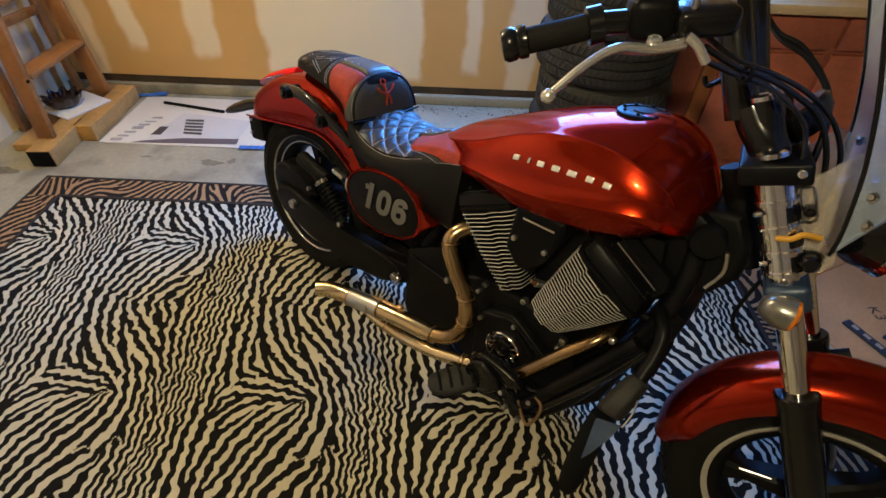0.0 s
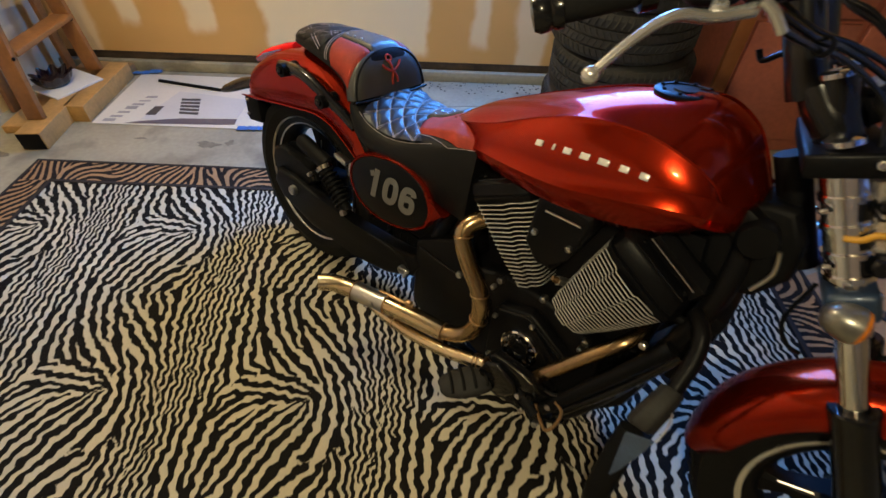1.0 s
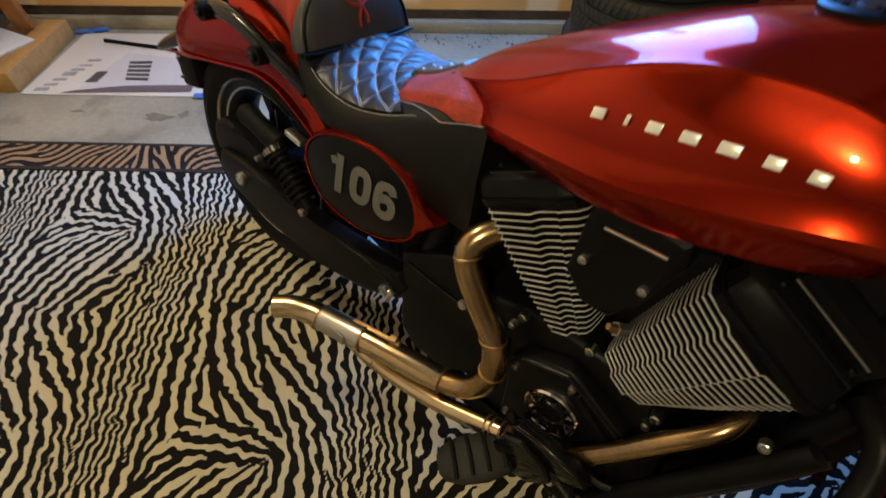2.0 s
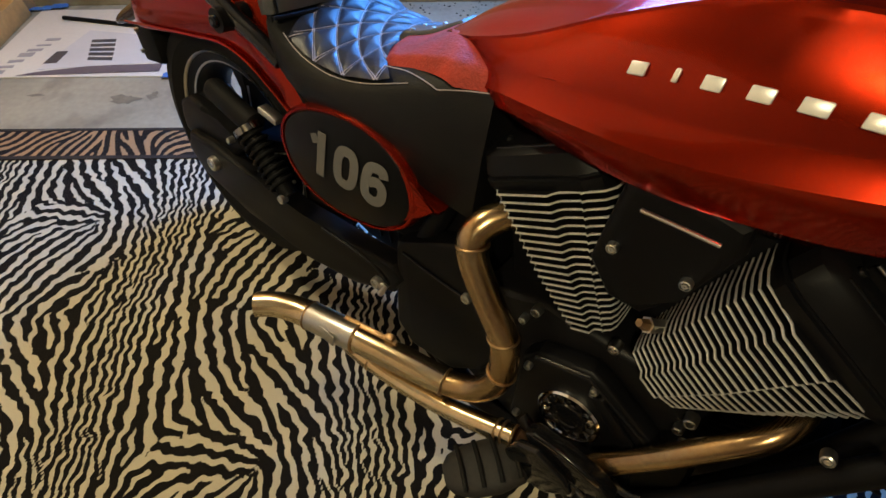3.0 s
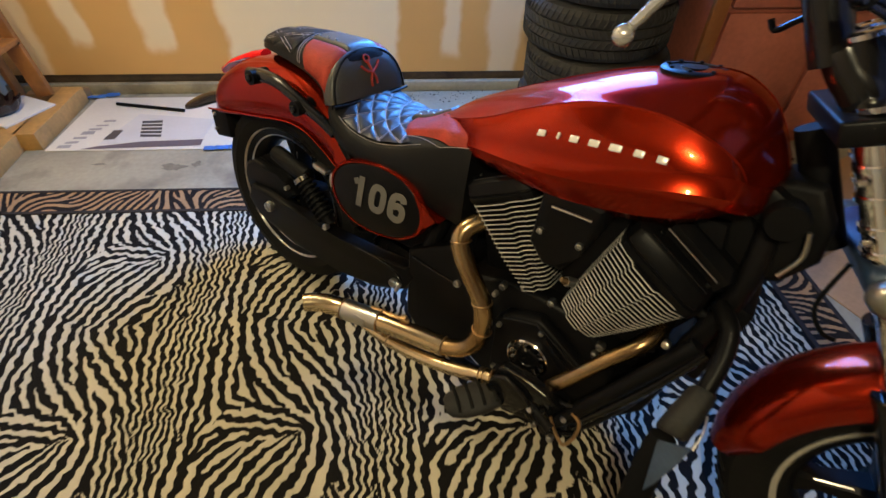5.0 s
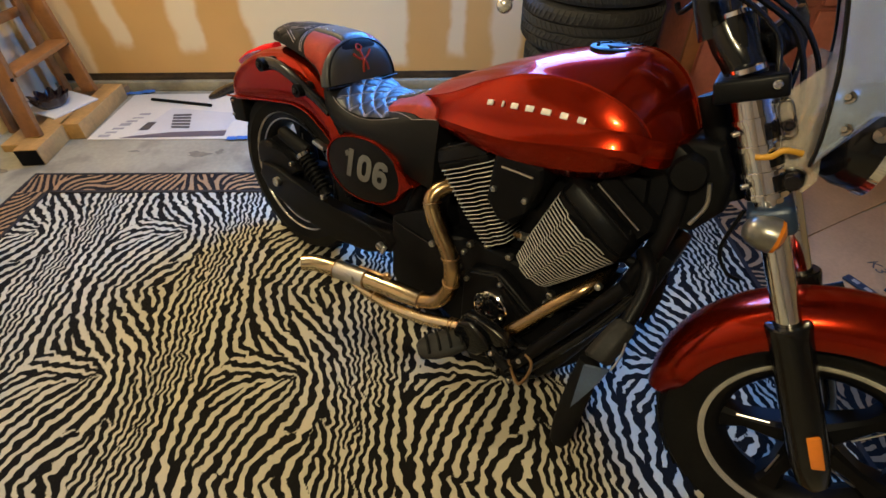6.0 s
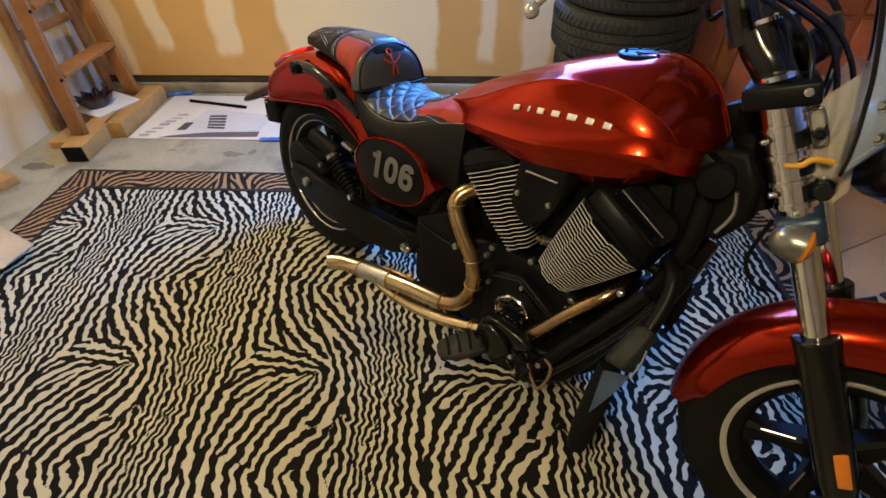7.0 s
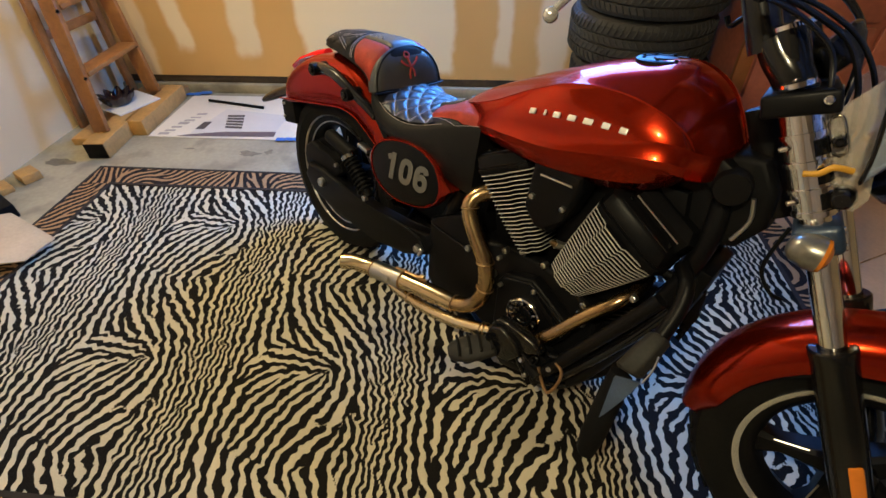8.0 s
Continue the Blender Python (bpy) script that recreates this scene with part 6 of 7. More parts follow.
bm = bmesh.new()
rings = []
NV = len(EDGE) - 1
for j in range(NV + 1):
    rings.append([shield_at(j / NV, -1 + i / 14) for i in range(29)] + [shield_at(j / NV, 1 - i / 14, 0.0035) for i in range(29)])
loft(bm, rings)
shield = part("windshield", bm, HAZE, bike, "clear windshield with the window's pale blue reflection in its tint", 60)
for sgn in (-1, 1):
    part("shield_edge", tube(bmesh.new(), [shield_at(j / NV, sgn, 0.0017) for j in range(NV + 1)], 0.0032, 8, 1), BLACK_GLOSS, shield, "dark edge trim")
for sgn in (-1, 1):
    s = sgn * (HALF + 0.012)
    # slotted plate between fork and screen
    bm = bmesh.new()
    pts = [fs(OFF + a, s, u) for a, u in ((0.037, -0.012), (0.046, -0.012), (0.051, -0.021), (0.051, -0.062), (0.046, -0.071), (0.037, -0.071), (0.032, -0.062), (0.032, -0.021), (0.037, -0.012))]
    tube(bm, pts, 0.0022, 8, 3)
    part("slot_clamp", bm, DARK_CHROME, shield, "slotted chrome clamp")
    bolt("clamp_knob", fs(OFF + 0.042, s + sgn * 0.004, -0.050), AX_LEFT * sgn, 0.011, shield, BLACK_GLOSS, 0.012)
    bm = bmesh.new()
    lathe(bm, [(0.001, 0.016), (0.011, 0.016), (0.015, 0.011), (0.015, -0.008), (0.021, -0.010), (0.021, -0.014), (0.001, -0.014)], fs(OFF + 0.036, s + sgn * 0.006, -0.140), AX_LEFT * sgn, 22)
    part("clamp_knob", bm, BLACK_GLOSS, shield)
    bm = bmesh.new()
    prm = [fs(OFF + a, s - sgn * 0.006, u) for a, u in ((0.022, -0.004), (0.050, 0.0), (0.110, 0.030), (0.132, 0.010), (0.105, -0.060), (0.080, -0.100), (0.068, -0.150), (0.048, -0.165), (0.022, -0.155))]
    loft(bm, [prm, [p + AX_LEFT * (sgn * 0.003) for p in prm]])
    # the plate's beige is a reflection carried by its colour
    part("clamp_plate", bm, BEIGE_CLEAR, shield, "clear clamp plate with a beige reflection in its tint")
    part("yellow_wire", tube(bmesh.new(), [(1.326, sgn * 0.128, 0.862), (1.346, sgn * 0.126, 0.870), (1.358, sgn * 0.124, 0.884), (1.382, sgn * 0.112, 0.884)], 0.0050, 10, 4), YELLOW, lampshell, "yellow cable sleeve")

# turn signals
for sgn in (-1, 1):
    c = fs(0.058, sgn * 0.172, -0.212)
    ax = (AX_FWD * 0.84 - AX_UP * 0.5).normalized()
    bm = bmesh.new()
    lathe(bm, [(0.001, -0.044), (0.014, -0.041), (0.024, -0.030), (0.0295, -0.010), (0.0295, 0.004)], c, ax, 26)
    sig = part("turn_signal", bm, SIGNAL_GREY, bike, "smoked chrome bullet turn signal with amber lens", 60)
    part("lens", lathe(bmesh.new(), [(0.029, 0.003), (0.027, 0.010), (0.016, 0.017), (0.001, 0.019)], c, ax, 26), AMBER, sig, "amber lens")
    part("stalk", tube(bmesh.new(), [c - AX_LEFT * (sgn * 0.02), fs(0.05, sgn * 0.12, -0.21)], 0.010, 10, 1), BLACK_GLOSS, sig)
    for v, q in ((0.30, 0.93), (0.14, 0.91)):
        at = shield_at(v, sgn * q)
        bm = bmesh.new()
        lathe(bm, [(0.001, 0.005), (0.004, 0.005), (0.0055, 0.003), (0.0055, 0.001), (0.0085, 0.0005), (0.0085, -0.005), (0.001, -0.005)], at, Vector((-0.35, sgn * 0.9, 0.2)), 22)
        part("grommet", bm, DARK_CHROME, shield, "bright screw in a clear grommet")

# handlebar
bars = new("handlebar")
bars.parent = bike
bars["label"] = "tall black handlebar with grips, lever and cables"
for sgn, base, top in ((-1, Vector((1.245, -0.052, 0.965)), Vector((1.085, -0.034, 1.187))), (1, Vector((1.262, 0.046, 0.960)), Vector((1.100, 0.040, 1.190)))):
    dy = base.y
    low, crown, foot = Vector((1.258, dy, 0.962)), Vector((1.206, dy, 1.052)), Vector((1.188, dy * 0.9, 1.008))
    part("riser", tube(bmesh.new(), [low + Vector((0.014, 0, -0.022)), low, Vector((1.236, dy, 0.988)), Vector((1.212, dy * 0.95, 1.008)), foot + Vector((0.004, 0, 0.022))], lambda t: 0.029 + 0.003 * math.sin(math.pi * t), 22, 6), BLACK_GLOSS, bars, "black pull-back riser")
    part("riser_ring", ring_lathe(bmesh.new(), [(0.0285, -0.003), (0.0318, -0.002), (0.0318, 0.003), (0.0285, 0.004)], low + Vector((0.004, 0, -0.008)), (crown - low).normalized(), 28), CHROME, bars)
    part("riser_clamp", tube(bmesh.new(), [Vector((1.238, dy, 0.992)), Vector((1.222, dy, 1.022)), crown], lambda t: 0.028 - 0.003 * t, 20, 4), BLACK_GLOSS, bars, "clamp between riser and bar", 40)
    part("riser_bolt_cap", lathe(bmesh.new(), [(0.0255, -0.004), (0.0255, 0.003), (0.020, 0.006), (0.014, 0.006), (0.012, 0.003), (0.001, 0.003)], crown, (crown - low).normalized(), 26), CHROME, bars, "chrome cap on the riser clamp")
    part("riser_tube", tube(bmesh.new(), [foot, top], 0.0275, 20, 1), BLACK_GLOSS, bars, "thick black handlebar upright")
    part("riser_cap", tube(bmesh.new(), [top - Vector((0, 0.002, 0)), top + Vector((-0.012, 0, 0.018))], lambda t: 0.0245 - 0.010 * t, 20, 3), BLACK_GLOSS, bars)
    g0, g1 = (Vector((0.995, -0.308, 1.132)), Vector((0.893, -0.385, 1.083))) if sgn < 0 else (Vector((0.985, 0.300, 1.150)), Vector((0.875, 0.375, 1.105)))
    part("bar_tube", tube(bmesh.new(), [top, top + Vector((-0.003, sgn * 0.06, 0.008)), Vector((1.075, sgn * 0.18, 1.178)), Vector((1.048, sgn * 0.26, 1.150)), g0], 0.0165, 18, 7), BLACK_GLOSS, bars, "gloss black crossbar")
    d = (g1 - g0).normalized()
    part("grip", tube(bmesh.new(), [g0, g1], 0.0185, 20, 1), RUBBER, bars, "black rubber grip")
    bm = bmesh.new()
    lathe(bm, [(0.019, -0.03), (0.0235, -0.028), (0.0235, -0.018), (0.021, -0.014), (0.0235, -0.010), (0.0245, 0.0), (0.020, 0.008), (0.001, 0.010)], g1, d, 22)
    part("grip_end", bm, BLACK_GLOSS, bars)
    part("grip_collar", lathe(bmesh.new(), [(0.019, -0.012), (0.0265, -0.010), (0.0265, 0.010), (0.019, 0.012)], g0 + d * 0.012, d, 22), BLACK_GLOSS, bars)
# right controls
bm = bmesh.new()
box(bm, (1.045, -0.272, 1.150), (0.065, 0.060, 0.058), (0, -10, 32), 0.016, 3)
part("switch_housing", bm, BLACK_SATIN, bars, "black switch housing")
bm = bmesh.new()
box(bm, (1.105, -0.235, 1.160), (0.085, 0.058, 0.040), (10, -14, 34), 0.012, 3)
res = part("brake_reservoir", bm, BLACK_GLOSS, bars, "black brake fluid reservoir")
bolt("bolt", (1.095, -0.262, 1.176), (0, -0.2, 1), 0.006, res)
bolt("bolt", (1.128, -0.215, 1.182), (0, -0.2, 1), 0.006, res)
lever = part("brake_lever_hand", tube(bmesh.new(), [(1.100, -0.268, 1.127), (1.068, -0.308, 1.115), (1.042, -0.358, 1.114), (1.022, -0.398, 1.090), (1.003, -0.428, 1.056)], lambda t: 0.0115 - 0.0045 * t, 12, 6, 0.75), ALLOY, bars, "polished alloy brake lever")
bm = bmesh.new()
bmesh.ops.create_uvsphere(bm, u_segments=18, v_segments=12, radius=0.0105)
bmesh.ops.translate(bm, verts=bm.verts, vec=(0.999, -0.431, 1.048))
part("lever_ball", bm, ALLOY, lever)
bolt("lever_pivot", (1.070, -0.298, 1.124), (0, -0.3, 1), 0.012, lever, ALLOY, 0.008)
part("cable_end", tube(bmesh.new(), [(1.106, -0.285, 1.140), (1.120, -0.278, 1.132), (1.137, -0.265, 1.112)], 0.0068, 10, 4), ALLOY, bars)
for pts, r in (([(1.135, -0.268, 1.115), (1.166, -0.205, 1.098), (1.200, -0.150, 1.086), (1.243, -0.105, 1.062), (1.279, -0.078, 1.030), (1.300, -0.085, 0.985), (1.318, -0.095, 0.935), (1.330, -0.095, 0.900)], 0.0045),
               ([(1.125, -0.250, 1.128), (1.166, -0.195, 1.106), (1.200, -0.142, 1.095), (1.245, -0.092, 1.074), (1.290, -0.055, 1.045), (1.325, -0.040, 0.995), (1.348, -0.03, 0.93), (1.355, -0.02, 0.87)], 0.0048),
               ([(1.110, -0.220, 1.140), (1.160, -0.180, 1.112), (1.205, -0.130, 1.100), (1.255, -0.078, 1.080), (1.305, -0.030, 1.045), (1.345, 0.0, 0.99), (1.362, 0.01, 0.93), (1.36, 0.01, 0.87)], 0.0042),
               ([(1.110, 0.170, 1.160), (1.155, 0.150, 1.128), (1.207, 0.140, 1.114), (1.271, 0.100, 1.071), (1.300, 0.060, 1.030), (1.315, 0.04, 0.97), (1.32, 0.02, 0.90)], 0.0062),
               ([(1.120, 0.165, 1.150), (1.165, 0.140, 1.120), (1.225, 0.120, 1.100), (1.285, 0.085, 1.055), (1.31, 0.055, 0.99), (1.32, 0.03, 0.90)], 0.0042)):
    part("cable", tube(bmesh.new(), pts, r, 10, 7), BLACK_GLOSS, bars, "black control cable")
part("cable_hook", tube(bmesh.new(), [(1.145, -0.02, 1.068), (1.12, 0.005, 1.045), (1.100, 0.022, 1.028), (1.088, 0.025, 1.042)], 0.005, 8, 4), BLACK_SATIN, bars)
part("wire_tie", ring_lathe(bmesh.new(), [(0.010, -0.003), (0.013, -0.003), (0.013, 0.003), (0.010, 0.003)], (1.178, -0.182, 1.098), (0.5, 0.8, -0.2), 14), BLACK_PLASTIC, bars)
# instrument pod behind the screen
bm = bmesh.new()
lathe(bm, [(0.001, -0.05), (0.03, -0.045), (0.05, -0.02), (0.055, 0.0), (0.050, 0.006), (0.001, 0.005)], fs(0.10, 0.02, 0.09), (AX_UP - AX_FWD * 0.5).normalized(), 30)
part("instrument", bm, BLACK_GLOSS, bars, "round black instrument pod")
# throttle body, horn and wiring below the tank's nose
bm = bmesh.new()
box(bm, (1.215, -0.055, 0.79), (0.09, 0.05, 0.06), (0, 25, 0), 0.014)
part("ignition_box", bm, BLACK_SATIN, bike, "black housing below the tank")
part("horn", lathe(bmesh.new(), [(0.001, 0.02), (0.03, 0.02), (0.034, 0.012), (0.034, -0.012), (0.001, -0.015)], (1.235, -0.075, 0.785), (0.2, -1, 0), 26), BLACK_PLASTIC, bike, "round black horn")
part("regulator", prism(bmesh.new(), [(1.165, 0.62), (1.265, 0.68), (1.275, 0.75), (1.20, 0.755), (1.15, 0.69)], -0.05, 0.05, 0.01, 2), BLACK_SATIN, bike, "black finned regulator")
bm = bmesh.new()
prism(bm, [(1.13, 0.78), (1.18, 0.815), (1.225, 0.842), (1.268, 0.842), (1.305, 0.79), (1.315, 0.72), (1.28, 0.66), (1.20, 0.63), (1.14, 0.69)], -0.052, 0.052, 0.016, 3)
part("neck_cover", bm, BLACK_PLASTIC, bike, "black steering neck cover", 30)
bm = bmesh.new()
box(bm, (1.245, 0.0, 0.50), (0.035, 0.15, 0.20), (0, 8, 0), 0.008)
cooler = part("oil_cooler", bm, BLACK_SATIN, bike, "black oil cooler between the down tubes")
for k in range(12):
    bm = bmesh.new()
    box(bm, (1.266 - 0.002 * k, 0.0, 0.415 + 0.0155 * k), (0.012, 0.14, 0.0025), (0, 8, 0))
    part("cooler_fin", bm, BLACK_SATIN, cooler)
bm = bmesh.new()
prism(bm, [(1.08, 0.30), (1.16, 0.36), (1.20, 0.46), (1.22, 0.40), (1.19, 0.24), (1.12, 0.14), (1.04, 0.13)], -0.07, 0.07, 0.012, 2)
part("engine_mount", bm, BLACK_SATIN, bike, "black front engine mount", 30)
part("chain_guard_wire", tube(bmesh.new(), [(1.275, -0.07, 0.775), (1.285, -0.065, 0.73), (1.27, -0.06, 0.68)], 0.004, 8, 4), STEEL, bike, "braided steel line")
for pts in ([(1.18, -0.06, 0.55), (1.22, -0.05, 0.53), (1.27, -0.04, 0.545)], [(1.15, -0.09, 0.58), (1.2, -0.08, 0.56), (1.25, -0.07, 0.575)]):
    part("hose", tube(bmesh.new(), pts, 0.010, 10, 4), BLACK_PLASTIC, bike)
part("brake_hose", tube(bmesh.new(), [fs(0.02, -0.06, -0.20), fs(-0.03, -0.06, -0.27), fs(-0.028, -0.06, -0.32), fs(-0.01, -0.05, -0.345)], 0.004, 8, 6), BLACK_PLASTIC, bike, "thin black brake hose")

# ---------------------------------------------------------------- things along the walls


def tyre_thing(m, label):
    th = thing("car_tyre", label, "tyre", m, "stacked tyres")
    R, r, h = 0.325, 0.215, 0.108
    prof = [(r, -h * 0.80), (r + 0.02, -h * 0.98), (R - 0.055, -h), (R - 0.018, -h * 0.90), (R - 0.004, -h * 0.72), (R - 0.002, -h * 0.42), (R - 0.010, -h * 0.41), (R - 0.010, -h * 0.36), (R, -h * 0.35), (R, -h * 0.04),
            (R - 0.009, -h * 0.035), (R - 0.009, h * 0.035), (R, h * 0.04), (R, h * 0.35), (R - 0.010, h * 0.36), (R - 0.010, h * 0.41), (R - 0.002, h * 0.42), (R - 0.004, h * 0.72), (R - 0.018, h * 0.90), (R - 0.055, h), (r + 0.02, h * 0.98), (r, h * 0.80)]
    part("casing", ring_lathe(bmesh.new(), prof, (0, 0, 0), (0, 0, 1), 80), OLD_RUBBER, th, sharp=25)
    bm = bmesh.new()
    for i in range(70):
        a = math.tau * i / 70
        for z0, z1, s in ((0.44, 0.86, 1), (-0.44, -0.86, 1), (0.08, 0.32, -1), (-0.08, -0.32, -1)):
            pts = [Vector(((R + 0.0008) * math.cos(a + s * q), (R + 0.0008) * math.sin(a + s * q), h * z)) for q, z in ((0, z0), (0.03, (z0 + z1) / 2), (0.05, z1))]
            if abs(z1) > 0.8:
                pts[2] = Vector(((R - 0.016) * math.cos(a + s * 0.05), (R - 0.016) * math.sin(a + s * 0.05), h * z1))
            tube(bm, pts, 0.0042, 5, 1)
    part("tread", bm, OLD_RUBBER, th)
    return th


for k, (dx, dy, turn) in enumerate(((0.0, 0.0, 0), (0.018, -0.012, 20), (-0.008, 0.006, 47), (0.012, 0.0, 71))):
    m = pose(1.60 + dx, 3.93 + dy, 0.109 + 0.2165 * k, 0, 0, turn)
    if k == 0:
        first_tyre = tyre_thing(m, "dusty used car tyre lying in a stack")
    else:
        copy_thing(first_tyre, m)

# red-brown bench cabinet
cab = thing("bench_cabinet", "mahogany-red wooden base cabinet with drawers and doors", "cabinet", pose(1.985, 3.70, 0))
CW, CD, CH = 1.45, 0.60, 0.785
part("carcass", box(bmesh.new(), (CW / 2, CD / 2 + 0.02, CH / 2), (CW, CD, CH), bevel=0.003), CABINET_RED, cab)
part("side_stile", box(bmesh.new(), (0.03, 0.006, CH / 2), (0.06, 0.03, CH), bevel=0.003), CABINET_EDGE, cab, "orange-brown corner stile")
for i in range(3):
    x0 = 0.075 + i * 0.455
    dr = part("drawer_front", box(bmesh.new(), (x0 + 0.215, 0.006, 0.705), (0.425, 0.028, 0.130), bevel=0.006), CABINET_RED, cab)
    part("door_panel", box(bmesh.new(), (x0 + 0.215, 0.008, 0.345), (0.425, 0.026, 0.545), bevel=0.006), CABINET_RED, cab)
    part("label_tape", box(bmesh.new(), (x0 + 0.10 + 0.08 * i, -0.0095, 0.725), (0.085, 0.002, 0.028), (0, 4 - 5 * i, 0)), PALE_TAPE, dr, "pale tape label")
tagged(part("worktop", box(bmesh.new(), (2.70, 3.99, 0.807), (1.48, 0.66, 0.04), bevel=0.005), BENCH_TOP), "pale wooden worktop on the red cabinet", "worktop")

# step ladder that leans against the corner, on timber blocks


def plank(name, size, m, label, mat=FRESH_WOOD, bevel=0.004):
    ob = part(name, box(bmesh.new(), (0, 0, size[2] / 2), size, bevel=bevel), mat)
    ob.matrix_world = m
    return tagged(ob, label, "timber")


def along(a, b, wide, z0):
    """A pose on the floor at height z0 with x from a to b."""
    d = Vector((b[0] - a[0], b[1] - a[1], 0))
    return pose((a[0] + b[0]) / 2, (a[1] + b[1]) / 2, z0, 0, 0, math.degrees(math.atan2(d.y, d.x)))


plank("timber_block", (0.42, 0.115, 0.088), along((-1.16, 3.46), (-1.20, 3.90), 0.1, 0), "square-cut pine post end with a dark painted face")
ob = part("painted_end", box(bmesh.new(), (-0.212, 0, 0.044), (0.004, 0.108, 0.082), bevel=0.002), BLACK_PLASTIC, bpy.data.objects["timber_block"])
plank("timber_plank", (0.40, 0.14, 0.040), along((-1.33, 3.60), (-1.36, 4.0), 0.1, 0), "rough pine board beside the post")
plank("timber_beam", (0.50, 0.105, 0.088), along((-1.095, 3.735), (-1.115, 4.22), 0.1, 0), "long sawn pine beam on the floor")
plank("timber_offcut", (0.30, 0.10, 0.05), along((-1.11, 4.262), (-1.36, 4.275), 0.1, 0), "short pine offcut against the wall", WOOD)
plank("small_block", (0.11, 0.075, 0.030), along((-1.50, 3.17), (-1.41, 3.12), 0.1, 0), "small sawn pine block on the concrete", FRESH_WOOD)
plank("small_block", (0.105, 0.085, 0.045), along((-1.445, 3.285), (-1.355, 3.235), 0.1, 0), "small sawn pine block on the concrete", FRESH_WOOD)
tile = part("white_tile", box(bmesh.new(), (0, 0, 0.005), (0.26, 0.24, 0.010), bevel=0.002), WHITE_CARD)
tile.matrix_world = pose(-1.250, 3.945, 0.0885, 0, 0, 65)
tagged(tile, "white board lying across the timbers", "board")
ash = thing("glass_bowl", "dark red scalloped glass bowl on the white board", "bowl", pose(-1.295, 3.935, 0.0985))
bm = bmesh.new()
rings = []
for r, z, wob in ((0.03, 0.0, 0), (0.065, 0.0, 0), (0.085, 0.025, 0.004), (0.092, 0.055, 0.012), (0.086, 0.055, 0.012), (0.075, 0.028, 0.003), (0.03, 0.012, 0)):
    rings.append([Vector(((r + wob * math.cos(9 * a)) * math.cos(a), (r + wob * math.cos(9 * a)) * math.sin(a), z + wob * 0.8 * math.cos(9 * a))) for a in (math.tau * i / 72 for i in range(72))])
loft(bm, rings)
part("bowl", bm, material("dark_red_glass", (0.016, 0.003, 0.004), 0.22, 0.0, 0.3), ash, sharp=60)

lad = thing("step_ladder", "old varnished wooden step ladder with worn treads", "ladder")


def bar(name, a, b, w, t, flat, mat=LADDER_WOOD, label=""):
    """A wooden member from a to b: w wide along flat, t thick."""
    a, b = Vector(a), Vector(b)
    d = (b - a).normalized()
    f = Vector(flat)
    f = (f - d * f.dot(d)).normalized()
    g = d.cross(f)
    m = Matrix((f, g, d)).transposed().to_4x4()
    m.translation = (a + b) / 2
    bm = bmesh.new()
    box(bm, (0, 0, 0), (w, t, (b - a).length), bevel=0.003)
    bmesh.ops.transform(bm, matrix=m, verts=bm.verts)
    return part(name, bm, mat, lad, label)


# the two front rails rise from the timbers and lean to the left wall
RA0, RA1 = Vector((-1.190, 3.600, 0.089)), Vector((-1.34, 3.91, 1.25))
RB0, RB1 = Vector((-1.195, 4.125, 0.089)), Vector((-1.39, 4.255, 1.25))
bar("rail", RA0, RA1, 0.085, 0.028, (1, 0, 0.2))
bar("rail", RB0, RB1, 0.085, 0.028, (1, 0, 0.2))
for t in (0.24, 0.50, 0.76):
    a, b = RA0.lerp(RA1, t), RB0.lerp(RB1, t)
    st = bar("tread", a + Vector((0, 0.01, 0)), b - Vector((0, 0.01, 0)), 0.105, 0.024, (1, 0, 0.0), label="worn wooden tread")
    for p in (a, b):
        bolt("tread_bolt", p + Vector((0.045, -0.016, -0.01)), (0.5, -0.8, 0), 0.009, lad, BLACK_SATIN)
QA0, QA1 = Vector((-1.485, 3.81, 0.002)), Vector((-1.47, 3.90, 1.25))
QB0, QB1 = Vector((-1.42, 4.24, 0.002)), Vector((-1.48, 4.27, 1.25))
bar("back_leg", QA0, QA1, 0.05, 0.026, (0, 1, 0))
bar("back_leg", QB0, QB1, 0.05, 0.026, (0, 1, 0))
bar("back_brace", QA0.lerp(QA1, 0.4), QB0.lerp(QB1, 0.4), 0.045, 0.020, (0, 0, 1))

# flattened carton sleeve of an appliance on the floor
sheet = thing("appliance_carton", "flattened white appliance carton with a printed picture", "carton", pose(0, 0, 0.001))
bm = bmesh.new()
prism(bm, [(-1.03, 0), (-0.12, 0), (-0.12, 0.004), (-1.03, 0.004)], 3.715, 4.262, 0.0012)
part("board", bm, WHITE_CARD, sheet)
bm = bmesh.new()


def flat_shape(name, outline, z, mat, parent, label=""):
    bm = bmesh.new()
    loft(bm, [[Vector((x, y, z)) for x, y in outline], [Vector((x, y, z + 0.0012)) for x, y in outline]])
    return part(name, bm, mat, parent, label)


